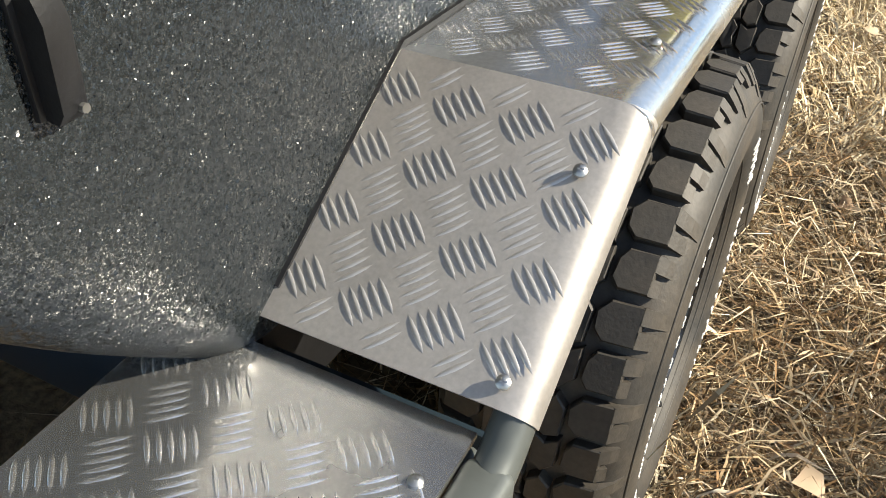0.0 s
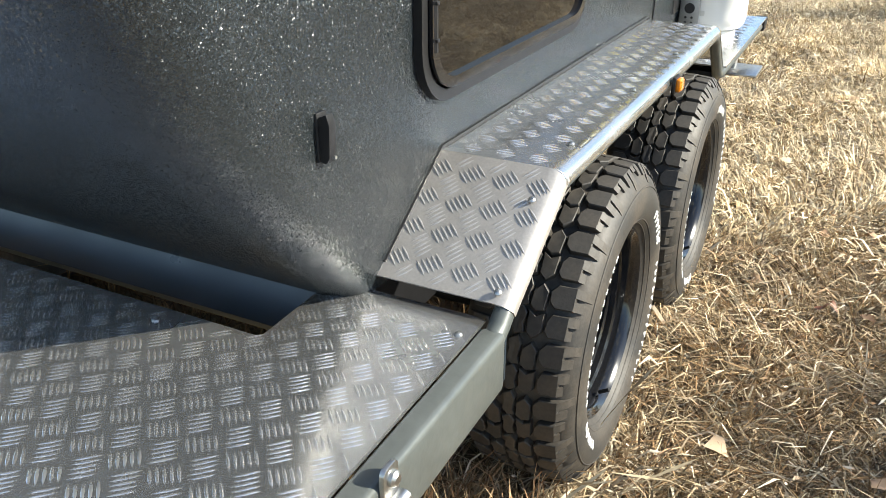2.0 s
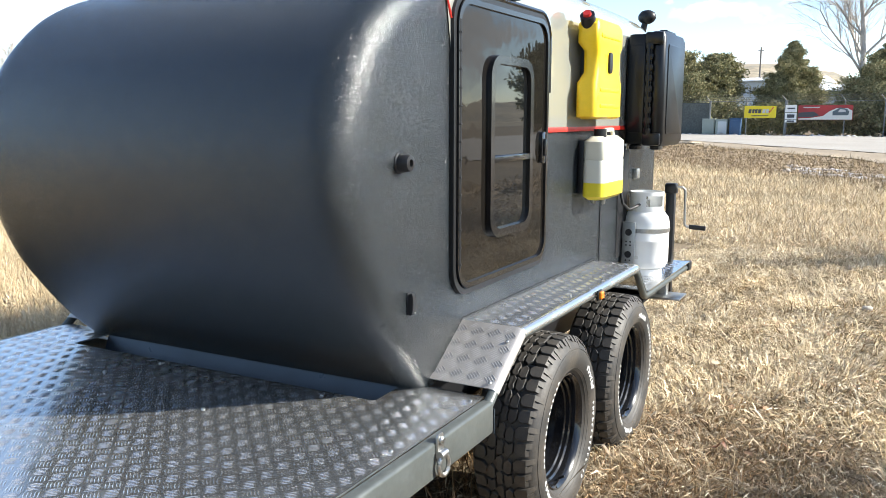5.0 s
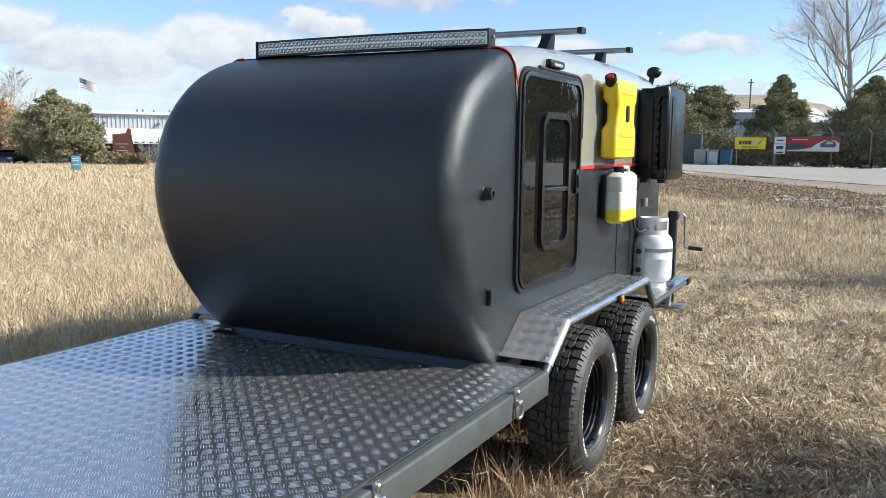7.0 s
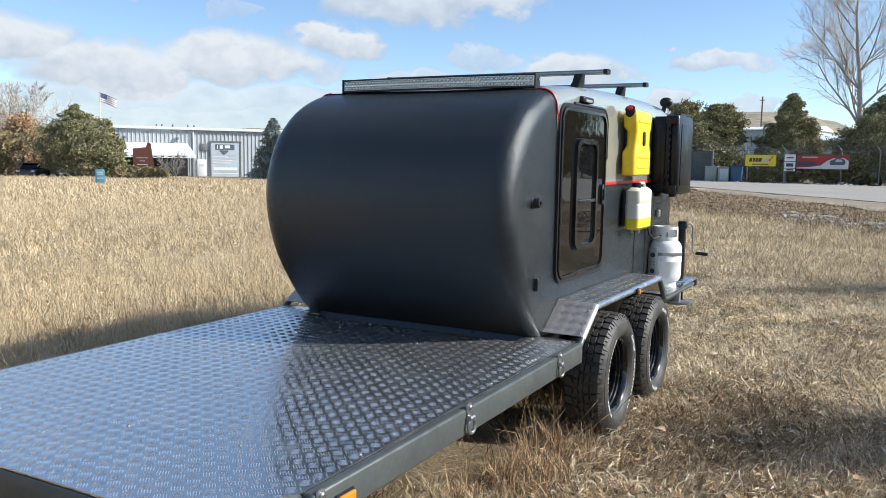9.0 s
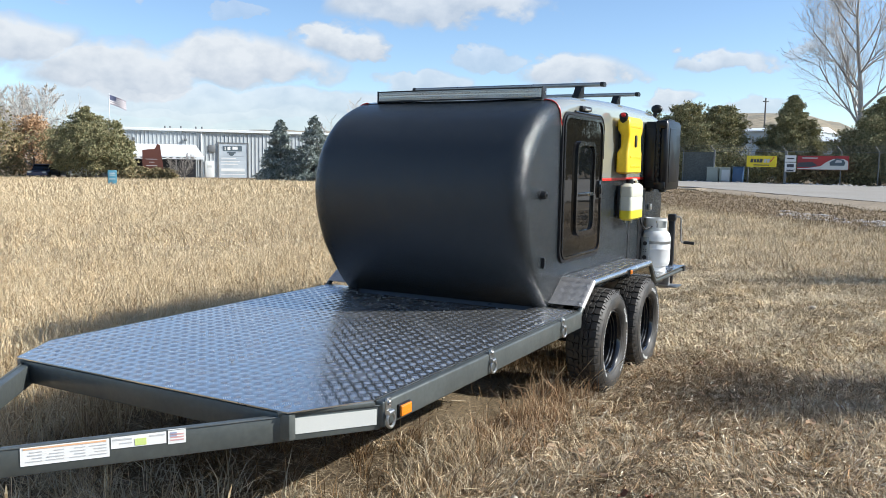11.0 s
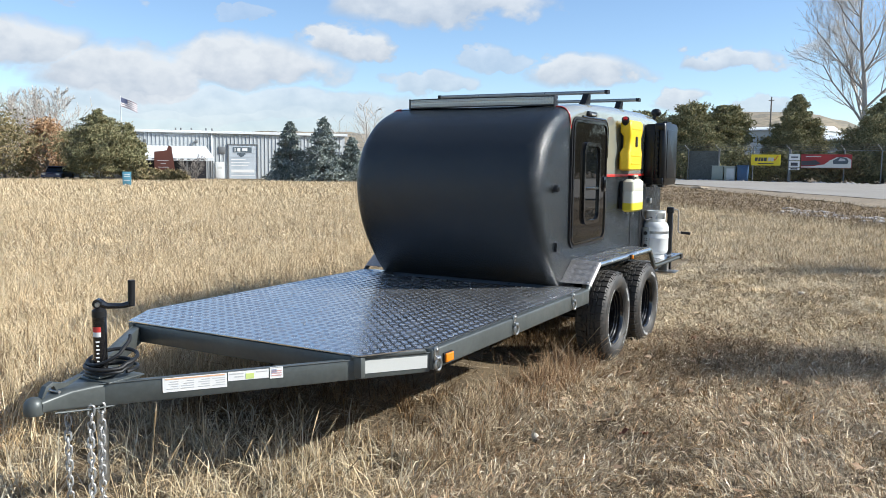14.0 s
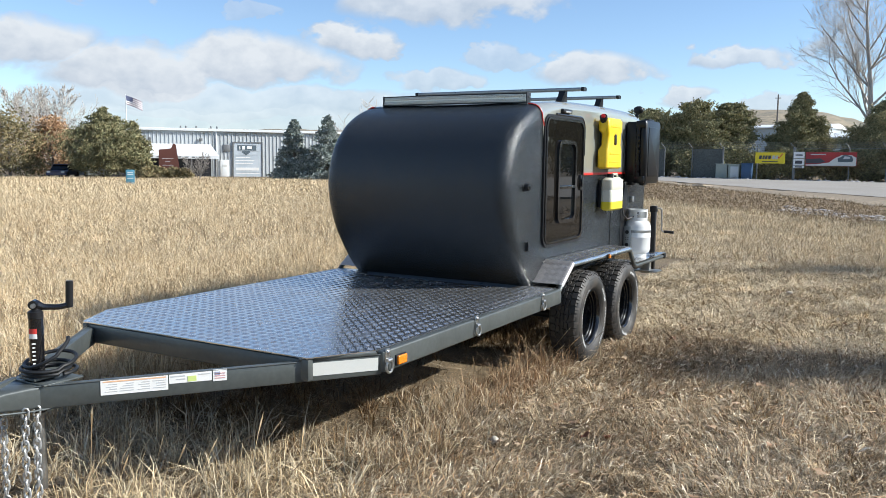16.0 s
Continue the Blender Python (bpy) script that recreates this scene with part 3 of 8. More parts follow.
def build_grass():
    rng = np.random.default_rng(5)

    def patch(x0, x1, y0, y1, per):
        n = int((x1 - x0) * (y1 - y0) * per)
        return rng.uniform(x0, x1, n), rng.uniform(y0, y1, n)

    def clumped(x, y, keep):
        c = 0.5 + 0.5 * np.sin(7.1 * x + 2.0 * np.sin(3.3 * y)) * np.sin(6.3 * y + 1.7 * np.sin(2.9 * x))
        m = rng.random(len(x)) < keep + (1 - keep) * c
        return x[m], y[m]

    def in_view(x, y):
        return (x < 4.3 + 0.02 * y) & (x > -7 - 1.75 * (y + 4))

    # mown strip: a flat mat of fallen blades, and over it tufts of bent ones
    for y0, y1, mat_per, tufts, per, k, straw in ((-4.6, 2.5, 6000, 190, 28, 1.0, M_STRAW), (2.5, 9.0, 3600, 165, 22, 1.4, M_STRAW_FAR)):
        x, y = patch(0.1, 4.4 + (y1 > 3) * 0.3, y0, y1, mat_per)
        m = tall_share(x, y) < 0.25 + rng.random(len(x)) * 0.8
        x, y = x[m], y[m]
        n = len(x)
        blades("matted_grass", x, y, rng.uniform(0.06, 0.19, n), rng.uniform(1.22, 1.54, n), k * rng.uniform(0.0020, 0.0055, n), M_MAT, "flat mat of weathered dead grass", simple=True, lift=0.02, comb=1.0)
        cx, cy = patch(0.1, 4.4 + (y1 > 3) * 0.3, y0, y1, tufts)
        m = tall_share(cx, cy) < rng.random(len(cx)) * 0.9
        cx, cy = cx[m], cy[m]
        big = rng.uniform(0.45, 1.35, len(cx))
        wide = np.repeat(rng.uniform(0.015, 0.075, len(cx)), per)
        x = np.repeat(cx, per) + rng.normal(0, 1, len(cx) * per) * wide
        y = np.repeat(cy, per) + rng.normal(0, 1, len(cx) * per) * wide
        size = np.repeat(big, per)
        n = len(x)
        flat = rng.random(n) < 0.8
        blades("short_grass", x, y, size * np.where(flat, rng.uniform(0.06, 0.20, n), rng.uniform(0.04, 0.13, n)), np.where(flat, np.clip(rng.normal(1.12, 0.22, n), 0.6, 1.5), rng.uniform(0.1, 0.9, n)), k * rng.uniform(0.0020, 0.0062, n), straw, "short matted dead grass bleached to straw", comb=1.2)
    x, y = patch(1.0, 4.4, -4.6, 3.0, 130)
    n = len(x)
    blades("broad_grass", x, y, rng.uniform(0.05, 0.15, n), rng.uniform(1.0, 1.5, n), rng.uniform(0.005, 0.012, n), M_BROAD, "broad pale dead blades lying on the short grass", lift=0.03, comb=0.6)
    # short flakes and chaff over the mat
    for y0, y1, per, k in ((-4.6, 2.5, 420, 0.9), (2.5, 9.0, 900, 0.9), (9.0, 22.0, 200, 2.0)):
        x, y = clumped(*patch(0.1 - (y1 > 20) * 9, 4.8, y0, y1, per), 0.35)
        m = (tall_share(x, y) < rng.random(len(x)) * 0.9) & (y < 21.3 - 0.87 * x)
        x, y = x[m], y[m]
        n = len(x)
        flecks("grass_chaff", x, y, rng.uniform(0.02, 0.06, n), k * rng.uniform(0.012, 0.045, n), k * rng.uniform(0.004, 0.010, n), M_BROAD, "pale chaff and broken blades on the short grass", tilt=0.4)
    x, y = clumped(*patch(-12, 4.8, 9.0, 34.0, 1900), 0.7)
    m = (tall_share(x, y) < rng.random(len(x)) * 0.9) & (y < 21.3 - 0.87 * x + rng.normal(0, 0.8, len(x)))
    x, y = x[m], y[m]
    n = len(x)
    blades("short_grass", x, y, rng.uniform(0.06, 0.22, n), np.clip(rng.normal(1.0, 0.35, n), 0.2, 1.5), (0.6 + y / 28) * rng.uniform(0.006, 0.016, n), M_STRAW_FAR, "short dead grass bleached to straw by the road", simple=True)
    # thinner grass round about, where the strip and the field go on
    x, y = patch(-9, 11, -13, 14, 900)
    d = np.maximum(np.maximum(x - 4.4, -1.5 - x), np.maximum(y - 9.0, -4.5 - y))
    d = np.where((x < 0.5) & (y > -4.5), -1, d)
    m = (d > -0.15) & (rng.random(len(x)) < np.clip(1.25 - d / 6, 0.1, 1))
    x, y = x[m], y[m]
    n = len(x)
    blades("short_grass", x, y, rng.uniform(0.06, 0.2, n), rng.uniform(0.9, 1.5, n), rng.uniform(0.005, 0.013, n), M_STRAW, "short dead grass round the trailer", simple=True, lift=0.02)
    # dead weeds on the bank
    s, w = rng.random(60000), rng.random(60000) ** 1.2
    x = np.interp(s, [0, 0.4, 0.85, 1], [-12, -4.3, 2.87, 8]) * (1 - w) + np.interp(s, [0, 0.4, 0.85, 1], [-14.8, -8.9, 2.55, 8]) * w + rng.normal(0, 0.3, 60000)
    y = np.interp(s, [0, 0.4, 0.85, 1], [33, 24.5, 18.3, 13]) * (1 - w) + np.interp(s, [0, 0.4, 0.85, 1], [48.5, 41.0, 28.0, 21.5]) * w + rng.normal(0, 0.3, 60000)
    blades("dead_weeds", x, y, rng.uniform(0.08, 0.28, 60000), np.clip(rng.normal(1.1, 0.35, 60000), 0.1, 1.5), rng.uniform(0.010, 0.030, 60000), M_WEED, "dark dead weeds on the roadside bank", simple=True)
    # tall field
    x, y = clumped(*patch(-6.0, 2.0, -4.6, 8.0, 2300), 0.75)
    cx, cy = patch(-1.3, 2.0, -4.6, 0.9, 48)
    per = 26
    tx = np.repeat(cx, per) + rng.normal(0, 0.032, len(cx) * per)
    ty = np.repeat(cy, per) + rng.normal(0, 0.032, len(cx) * per)
    m = ~((x > -1.3) & (y < 0.9))
    x, y = np.concatenate([x[m], tx]), np.concatenate([y[m], ty])
    m = (tall_share(x, y) > rng.random(len(x))) & in_view(x, y)
    m &= ~((np.abs(x) < 0.75) & (y > 2.9)) & ~((np.abs(x) > 0.85) & (np.abs(x) < 1.2) & (y > 0.75) & (y < 2.45))
    m &= ~((x > 0.95) & (y > -2.3) & (rng.random(len(x)) < 0.7))
    m &= ~((np.abs(x) < 0.95) & (y > -0.5) & (y < 1.0) & (rng.random(len(x)) < 0.88))
    x, y = x[m], y[m]
    # grass below the deck: real russet, with the deck's shade put into its colour
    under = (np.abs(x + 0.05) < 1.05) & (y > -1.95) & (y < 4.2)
    for q, mat, label in ((under, M_STRAW_DARK, "russet dead grass under the trailer's deck, darkened for the shade there"), (~under, M_STRAW_TALL, "tall dry golden grass standing round the trailer")):
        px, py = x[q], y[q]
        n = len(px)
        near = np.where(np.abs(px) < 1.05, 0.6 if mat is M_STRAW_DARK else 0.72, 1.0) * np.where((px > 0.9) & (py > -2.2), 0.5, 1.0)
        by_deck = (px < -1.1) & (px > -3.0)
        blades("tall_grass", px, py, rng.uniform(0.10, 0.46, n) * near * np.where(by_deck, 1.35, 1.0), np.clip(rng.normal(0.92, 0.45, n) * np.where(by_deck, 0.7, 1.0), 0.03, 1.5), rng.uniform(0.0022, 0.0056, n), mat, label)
    x, y = patch(-1.3, 1.3, -4.6, 0.9, 2200)
    m = (tall_share(x, y) > 0.4 + 0.5 * rng.random(len(x))) & ~((np.abs(x) < 0.95) & (y > -0.5))
    x, y = x[m], y[m]
    n = len(x)
    blades("matted_grass", x, y, rng.uniform(0.06, 0.2, n), rng.uniform(1.1, 1.54, n), rng.uniform(0.002, 0.0055, n), M_MAT, "flat weathered grass below the tall stems", simple=True, lift=0.02)
    # bleached, curled blades in tufts round the tongue
    cx, cy = patch(-1.6, 1.2, -4.6, -1.7, 13)
    m = tall_share(cx, cy) > 0.35
    cx, cy = cx[m], cy[m]
    per = 20
    x, y = np.repeat(cx, per) + rng.normal(0, 0.05, len(cx) * per), np.repeat(cy, per) + rng.normal(0, 0.05, len(cx) * per)
    n = len(x)
    blades("curled_grass", x, y, np.repeat(rng.uniform(0.7, 1.25, len(cx)), per) * rng.uniform(0.14, 0.36, n), np.clip(rng.normal(0.75, 0.35, n), 0.05, 1.35), rng.uniform(0.004, 0.0085, n), M_BLEACHED, "bleached curling blades of dead grass round the tongue")
    cx, cy = patch(0.6, 2.0, -4.4, -1.5, 34)
    m = tall_share(cx, cy) > 0.05
    cx, cy = cx[m], cy[m]
    x, y = np.repeat(cx, per) + rng.normal(0, 0.06, len(cx) * per), np.repeat(cy, per) + rng.normal(0, 0.06, len(cx) * per)
    n = len(x)
    blades("curled_grass", x, y, np.repeat(rng.uniform(0.6, 1.2, len(cx)), per) * rng.uniform(0.08, 0.24, n), np.clip(rng.normal(0.95, 0.3, n), 0.1, 1.4), rng.uniform(0.003, 0.0065, n), M_STRAW_FAR, "sunbleached curling tufts beside the deck's corner", comb=1.2)
    # dark brown flat grass round the wheels
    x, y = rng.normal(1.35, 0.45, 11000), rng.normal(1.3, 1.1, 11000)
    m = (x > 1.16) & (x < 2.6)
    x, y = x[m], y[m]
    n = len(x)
    blades("matted_grass", x, y, rng.uniform(0.05, 0.16, n), rng.uniform(1.0, 1.5, n), rng.uniform(0.002, 0.0055, n), M_STRAW_DARK, "dark brown matted grass round the wheels", simple=True, lift=0.05)
    # a fringe along the rail, russet by the front wheel and bleached farther on
    for y0, y1, tufts, mat, label in ((-0.55, 0.78, 55, M_RUSSET, "russet tufts of dead grass beside the front wheel"), (-1.9, -0.5, 65, M_STRAW, "bleached tufts of dead grass along the trailer's side")):
        cx, cy = 0.78 + 0.36 * rng.random(tufts) ** 1.5, rng.uniform(y0, y1, tufts)
        x, y = np.repeat(cx, 34) + rng.normal(0, 0.035, tufts * 34), np.repeat(cy, 34) + rng.normal(0, 0.035, tufts * 34)
        n = len(x)
        blades("tall_grass", x, y, np.repeat(rng.uniform(0.5, 1.2, tufts), 34) * rng.uniform(0.10, 0.34, n), np.clip(rng.normal(0.65, 0.3, n), 0.05, 1.3), rng.uniform(0.002, 0.005, n), mat, label)
    for per, d0, d1, w0, w1, heads, size in ((1900, 0, 15, 0.003, 0.007, 420, 0.8), (700, 15, 38, 0.006, 0.014, 110, 1.2)):
        x, y = clumped(*patch(-34, -1, -3, 36.0, per), 0.8)
        d = np.hypot(x - 3, y + 5) + rng.normal(0, 0.8, len(x))
        m = (tall_share(x, y) > rng.random(len(x))) & ~((x > -6) & (y < 8)) & in_view(x, y) & (d >= d0) & (d < d1)
        x, y = x[m], y[m]
        n = len(x)
        blades("tall_grass", x, y, rng.uniform(0.10, 0.34, n), np.clip(rng.normal(1.15, 0.5, n), 0.05, 1.6), rng.uniform(w0, w1, n), M_STRAW_TALL, "tall dry golden field grass", simple=True)
        x, y = clumped(*patch(-34, -1.2, -4, 36.0, heads), 0.4)
        d = np.hypot(x - 3, y + 5) + rng.normal(0, 0.8, len(x))
        m = (tall_share(x, y) > 0.6) & in_view(x, y) & (d >= d0) & (d < d1) & ~((x > -1.15) & (y > -3.4))
        x, y = x[m], y[m]
        n = len(x)
        flecks("seed_heads", x, y, rng.uniform(0.08, 0.33, n), size * rng.uniform(0.025, 0.065, n), size * rng.uniform(0.006, 0.014, n), M_HEAD, "pale feathery seed heads over the field grass")
    x, y = clumped(*patch(-75, -2, 14, 82.0, 110), 0.5)
    d, way = np.hypot(x - 3, y + 5), np.degrees(np.arctan2(-(x - 3), y + 5))
    m = (d > 32) & (d < 92) & (way > 20)
    x, y = x[m], y[m]
    n = len(x)
    blades("tall_grass", x, y, rng.uniform(0.16, 0.40, n), np.clip(rng.normal(1.1, 0.4, n), 0.05, 1.5), rng.uniform(0.02, 0.06, n), M_STRAW_TALL, "far golden field grass", simple=True)
    # a few bent stems with seed heads beside the front wheel, and fallen leaves
    v, f = [], []
    for k in range(150):
        px, py = rng.uniform(0.85, 1.6), rng.uniform(-1.6, 1.0)
        if px > 1.15 and py > 0.3:
            px = rng.uniform(0.9, 1.15)
        a, L, le = rng.uniform(-0.6, 1.2), rng.uniform(0.25, 0.50), rng.uniform(0.3, 0.9)
        if k > 70:
            py = rng.uniform(-4.4, -1.7)
            px, L, le = 1.0 + 0.62 * min(0, py + 2.0) + rng.uniform(-0.35, 0.7), rng.uniform(0.28, 0.58), rng.uniform(0.05, 0.6)
        p = np.array([px, py, float(ground_z(px, py))])
        d = np.array([math.cos(a) * math.sin(le), math.sin(a) * math.sin(le), math.cos(le)])
        pts = [p]
        for q in range(5):
            d = d + np.array([0, 0, -0.13])
            d /= np.linalg.norm(d)
            pts.append(pts[-1] + d * L / 5)
        for q in range(5):
            w0, w1 = 0.0014, 0.0013
            if q == 4:
                w1 = 0.005
            side = np.cross(d, (0, 0, 1.0))
            side /= np.linalg.norm(side) + 1e-9
            b = len(v)
            v += [pts[q] - side * w0, pts[q] + side * w0, pts[q + 1] + side * w1, pts[q + 1] - side * w1]
            f += [(b, b + 1, b + 2), (b, b + 2, b + 3)]
        b = len(v)
        v += [pts[5] - side * 0.005, pts[5] + side * 0.005, pts[5] + d * 0.05]
        f += [(b, b + 1, b + 2)]
    tagged(mesh_np("seed_stems", np.array(v), np.array(f), M_STRAW_TALL), "bent seed-headed grass stems by the wheel", "grass", kind="stuff")
    v, f = [], []
    for k in range(260):
        px, py = rng.uniform(1.2, 4.2), rng.uniform(-4.0, 5.0)
        c = np.array([px, py, float(ground_z(px, py)) + rng.uniform(0.03, 0.06)])
        s, a = rng.uniform(0.012, 0.032), rng.uniform(0, 6.28)
        b = len(v)
        for q in range(7):
            w = a + 2 * np.pi * q / 7
            r = s * (1.0 if q % 2 else 0.62)
            v.append(c + np.array([r * math.cos(w) * 1.25, r * math.sin(w), rng.uniform(-0.012, 0.018)]))
        v.append(c + np.array([0, 0, 0.006]))
        f += [(b + q, b + (q + 1) % 7, b + 7) for q in range(7)]
    tagged(mesh_np("fallen_leaves", np.array(v), np.array(f), M_LEAF_DRY), "curled brown fallen leaves on the dead grass", "leaves", kind="stuff")


build_grass()


# ---- trailer: deck, frame, fenders ----
DECK_Z, RAIL_X, SIDE_X = 0.70, 1.075, 0.82
PITCH = 0.047


BAR_MESH = {}


def tread_bars(name, parent, inside, to_world, u0, u1, v0, v1, single=None, mat=None):
    """Five-bar tread: lens-shaped ridges in groups of five that turn by turns, on a grid set across the sheet."""
    rng = np.random.default_rng(11)
    c45 = math.sqrt(0.5)
    n = int(max(u1 - u0, v1 - v0) * 1.5 / PITCH) + 2
    i, j = np.meshgrid(np.arange(-n, n), np.arange(-n, n), indexing="ij")
    i, j = i.ravel(), j.ravel()
    gu, gv = (i - j) * PITCH * c45 + (u0 + u1) / 2, (i + j) * PITCH * c45 + (v0 + v1) / 2
    k = np.arange(5) - 2
    odd = ((i + j) % 2 == 0)
    along = np.where(odd[:, None], [[c45, c45]], [[-c45, c45]])
    across = np.stack([-along[:, 1], along[:, 0]], 1)
    cen = np.stack([gu, gv], 1)[:, None] + across[:, None] * (k * 0.0088)[None, :, None] + along[:, None] * (np.array([-2, -1, 0, 1, 2]) * 0.0012)[None, :, None]
    cen, along, across = cen.reshape(-1, 2), np.repeat(along, 5, 0), np.repeat(across, 5, 0)
    ends = [cen + along * 0.018, cen - along * 0.018]
    m = inside(cen[:, 0], cen[:, 1]) & (np.minimum(ends[0][:, 0], ends[1][:, 0]) > u0) & (np.maximum(ends[0][:, 0], ends[1][:, 0]) < u1) & (np.minimum(ends[0][:, 1], ends[1][:, 1]) > v0) & (np.maximum(ends[0][:, 1], ends[1][:, 1]) < v1) & inside(ends[0][:, 0], ends[0][:, 1]) & inside(ends[1][:, 0], ends[1][:, 1])
    m &= (cen[:, 0] > u0) & (cen[:, 0] < u1) & (cen[:, 1] > v0) & (cen[:, 1] < v1)
    cen, along, across = cen[m], along[m], across[m]
    if single is not None:
        own = single(cen[:, 0], cen[:, 1])
        mat = mat or M_BAR
        if mat.name not in BAR_MESH:
            pts = [(-1, 0, 0), (-0.55, 0.72, 0), (0, 1, 0), (0.55, 0.72, 0), (1, 0, 0), (0.55, -0.72, 0), (0, -1, 0), (-0.55, -0.72, 0), (-0.55, 0, 0.75), (0, 0, 1), (0.55, 0, 0.75)]
            me = bpy.data.meshes.new("tread_bar")
            me.from_pydata([(0.0205 * a, 0.0028 * b, 0.0019 * c - 0.0002) for a, b, c in pts], [], [(0, 8, 1), (1, 8, 9, 2), (2, 9, 10, 3), (3, 10, 4), (4, 10, 5), (5, 10, 9, 6), (6, 9, 8, 7), (7, 8, 0)])
            BAR_MESH[mat.name] = finish(me, mat, 180)
            me.flip_normals()
        o = to_world(0.0, 0.0, 0.0)
        eu, ev, ew = (Vector(to_world(*d)) - Vector(o) for d in ((1.0, 0.0, 0.0), (0.0, 1.0, 0.0), (0.0, 0.0, 1.0)))
        for c, a in zip(cen[own], along[own]):
            p = Vector(to_world(c[0], c[1], 0.0))
            ax = (eu * a[0] + ev * a[1]).normalized()
            m4 = Matrix((ax, ew.cross(ax), ew)).transposed().to_4x4()
            m4.translation = p
            share("tread_bar", BAR_MESH[mat.name], parent, m4)
        cen, along, across = cen[~own], along[~own], across[~own]
        if len(cen) == 0:
            return None
    s = np.array([-1, -0.55, 0, 0.55, 1])
    half = np.array([0, 0.72, 1, 0.72, 0]) * 0.0028
    high = np.array([0, 0.75, 1, 0.75, 0]) * 0.0019
    L = 0.0205 * rng.uniform(0.93, 1.05, len(cen))
    spine = cen[:, None] + along[:, None] * (s[None, :] * L[:, None])[..., None]
    left, right = spine + across[:, None] * half[None, :, None], spine - across[:, None] * half[None, :, None]
    uv = np.concatenate([left[:, 1:4], spine, right[:, 1:4]], 1)
    w = np.concatenate([np.full(3, -0.0002), high - 0.0002, np.full(3, -0.0002)])
    pts = to_world(uv[..., 0].ravel(), uv[..., 1].ravel(), np.tile(w, len(cen)))
    t = np.array([[3, 4, 0], [0, 4, 5], [0, 5, 1], [1, 5, 6], [1, 6, 2], [2, 6, 7], [3, 8, 4], [8, 9, 5], [8, 5, 4], [9, 10, 6], [9, 6, 5], [10, 7, 6]])
    tris = (np.arange(len(cen))[:, None, None] * 11 + t).reshape(-1, 3)
    ob = mesh_np(name, pts, tris, mat or M_BAR, True)
    ob.parent = parent
    return tagged(ob, "raised five-bar tread ridges of bright aluminium", kind="stuff")


def inside_poly(poly):
    def test(u, v):
        ok = np.zeros(np.shape(u), bool)
        n = len(poly)
        for k in range(n):
            (x1, y1), (x2, y2) = poly[k], poly[(k + 1) % n]
            cross = (y1 > v) != (y2 > v)
            ok ^= cross & (u < (x2 - x1) * (v - y1) / ((y2 - y1) or 1e-9) + x1)
        return ok
    return test


V_A, V_B = Vector((1.06, -1.95, 0)), Vector((0.085, -3.22, 0))
V_DIR = (V_B - V_A).normalized()
V_OUT = Vector((-V_DIR.y, V_DIR.x, 0))


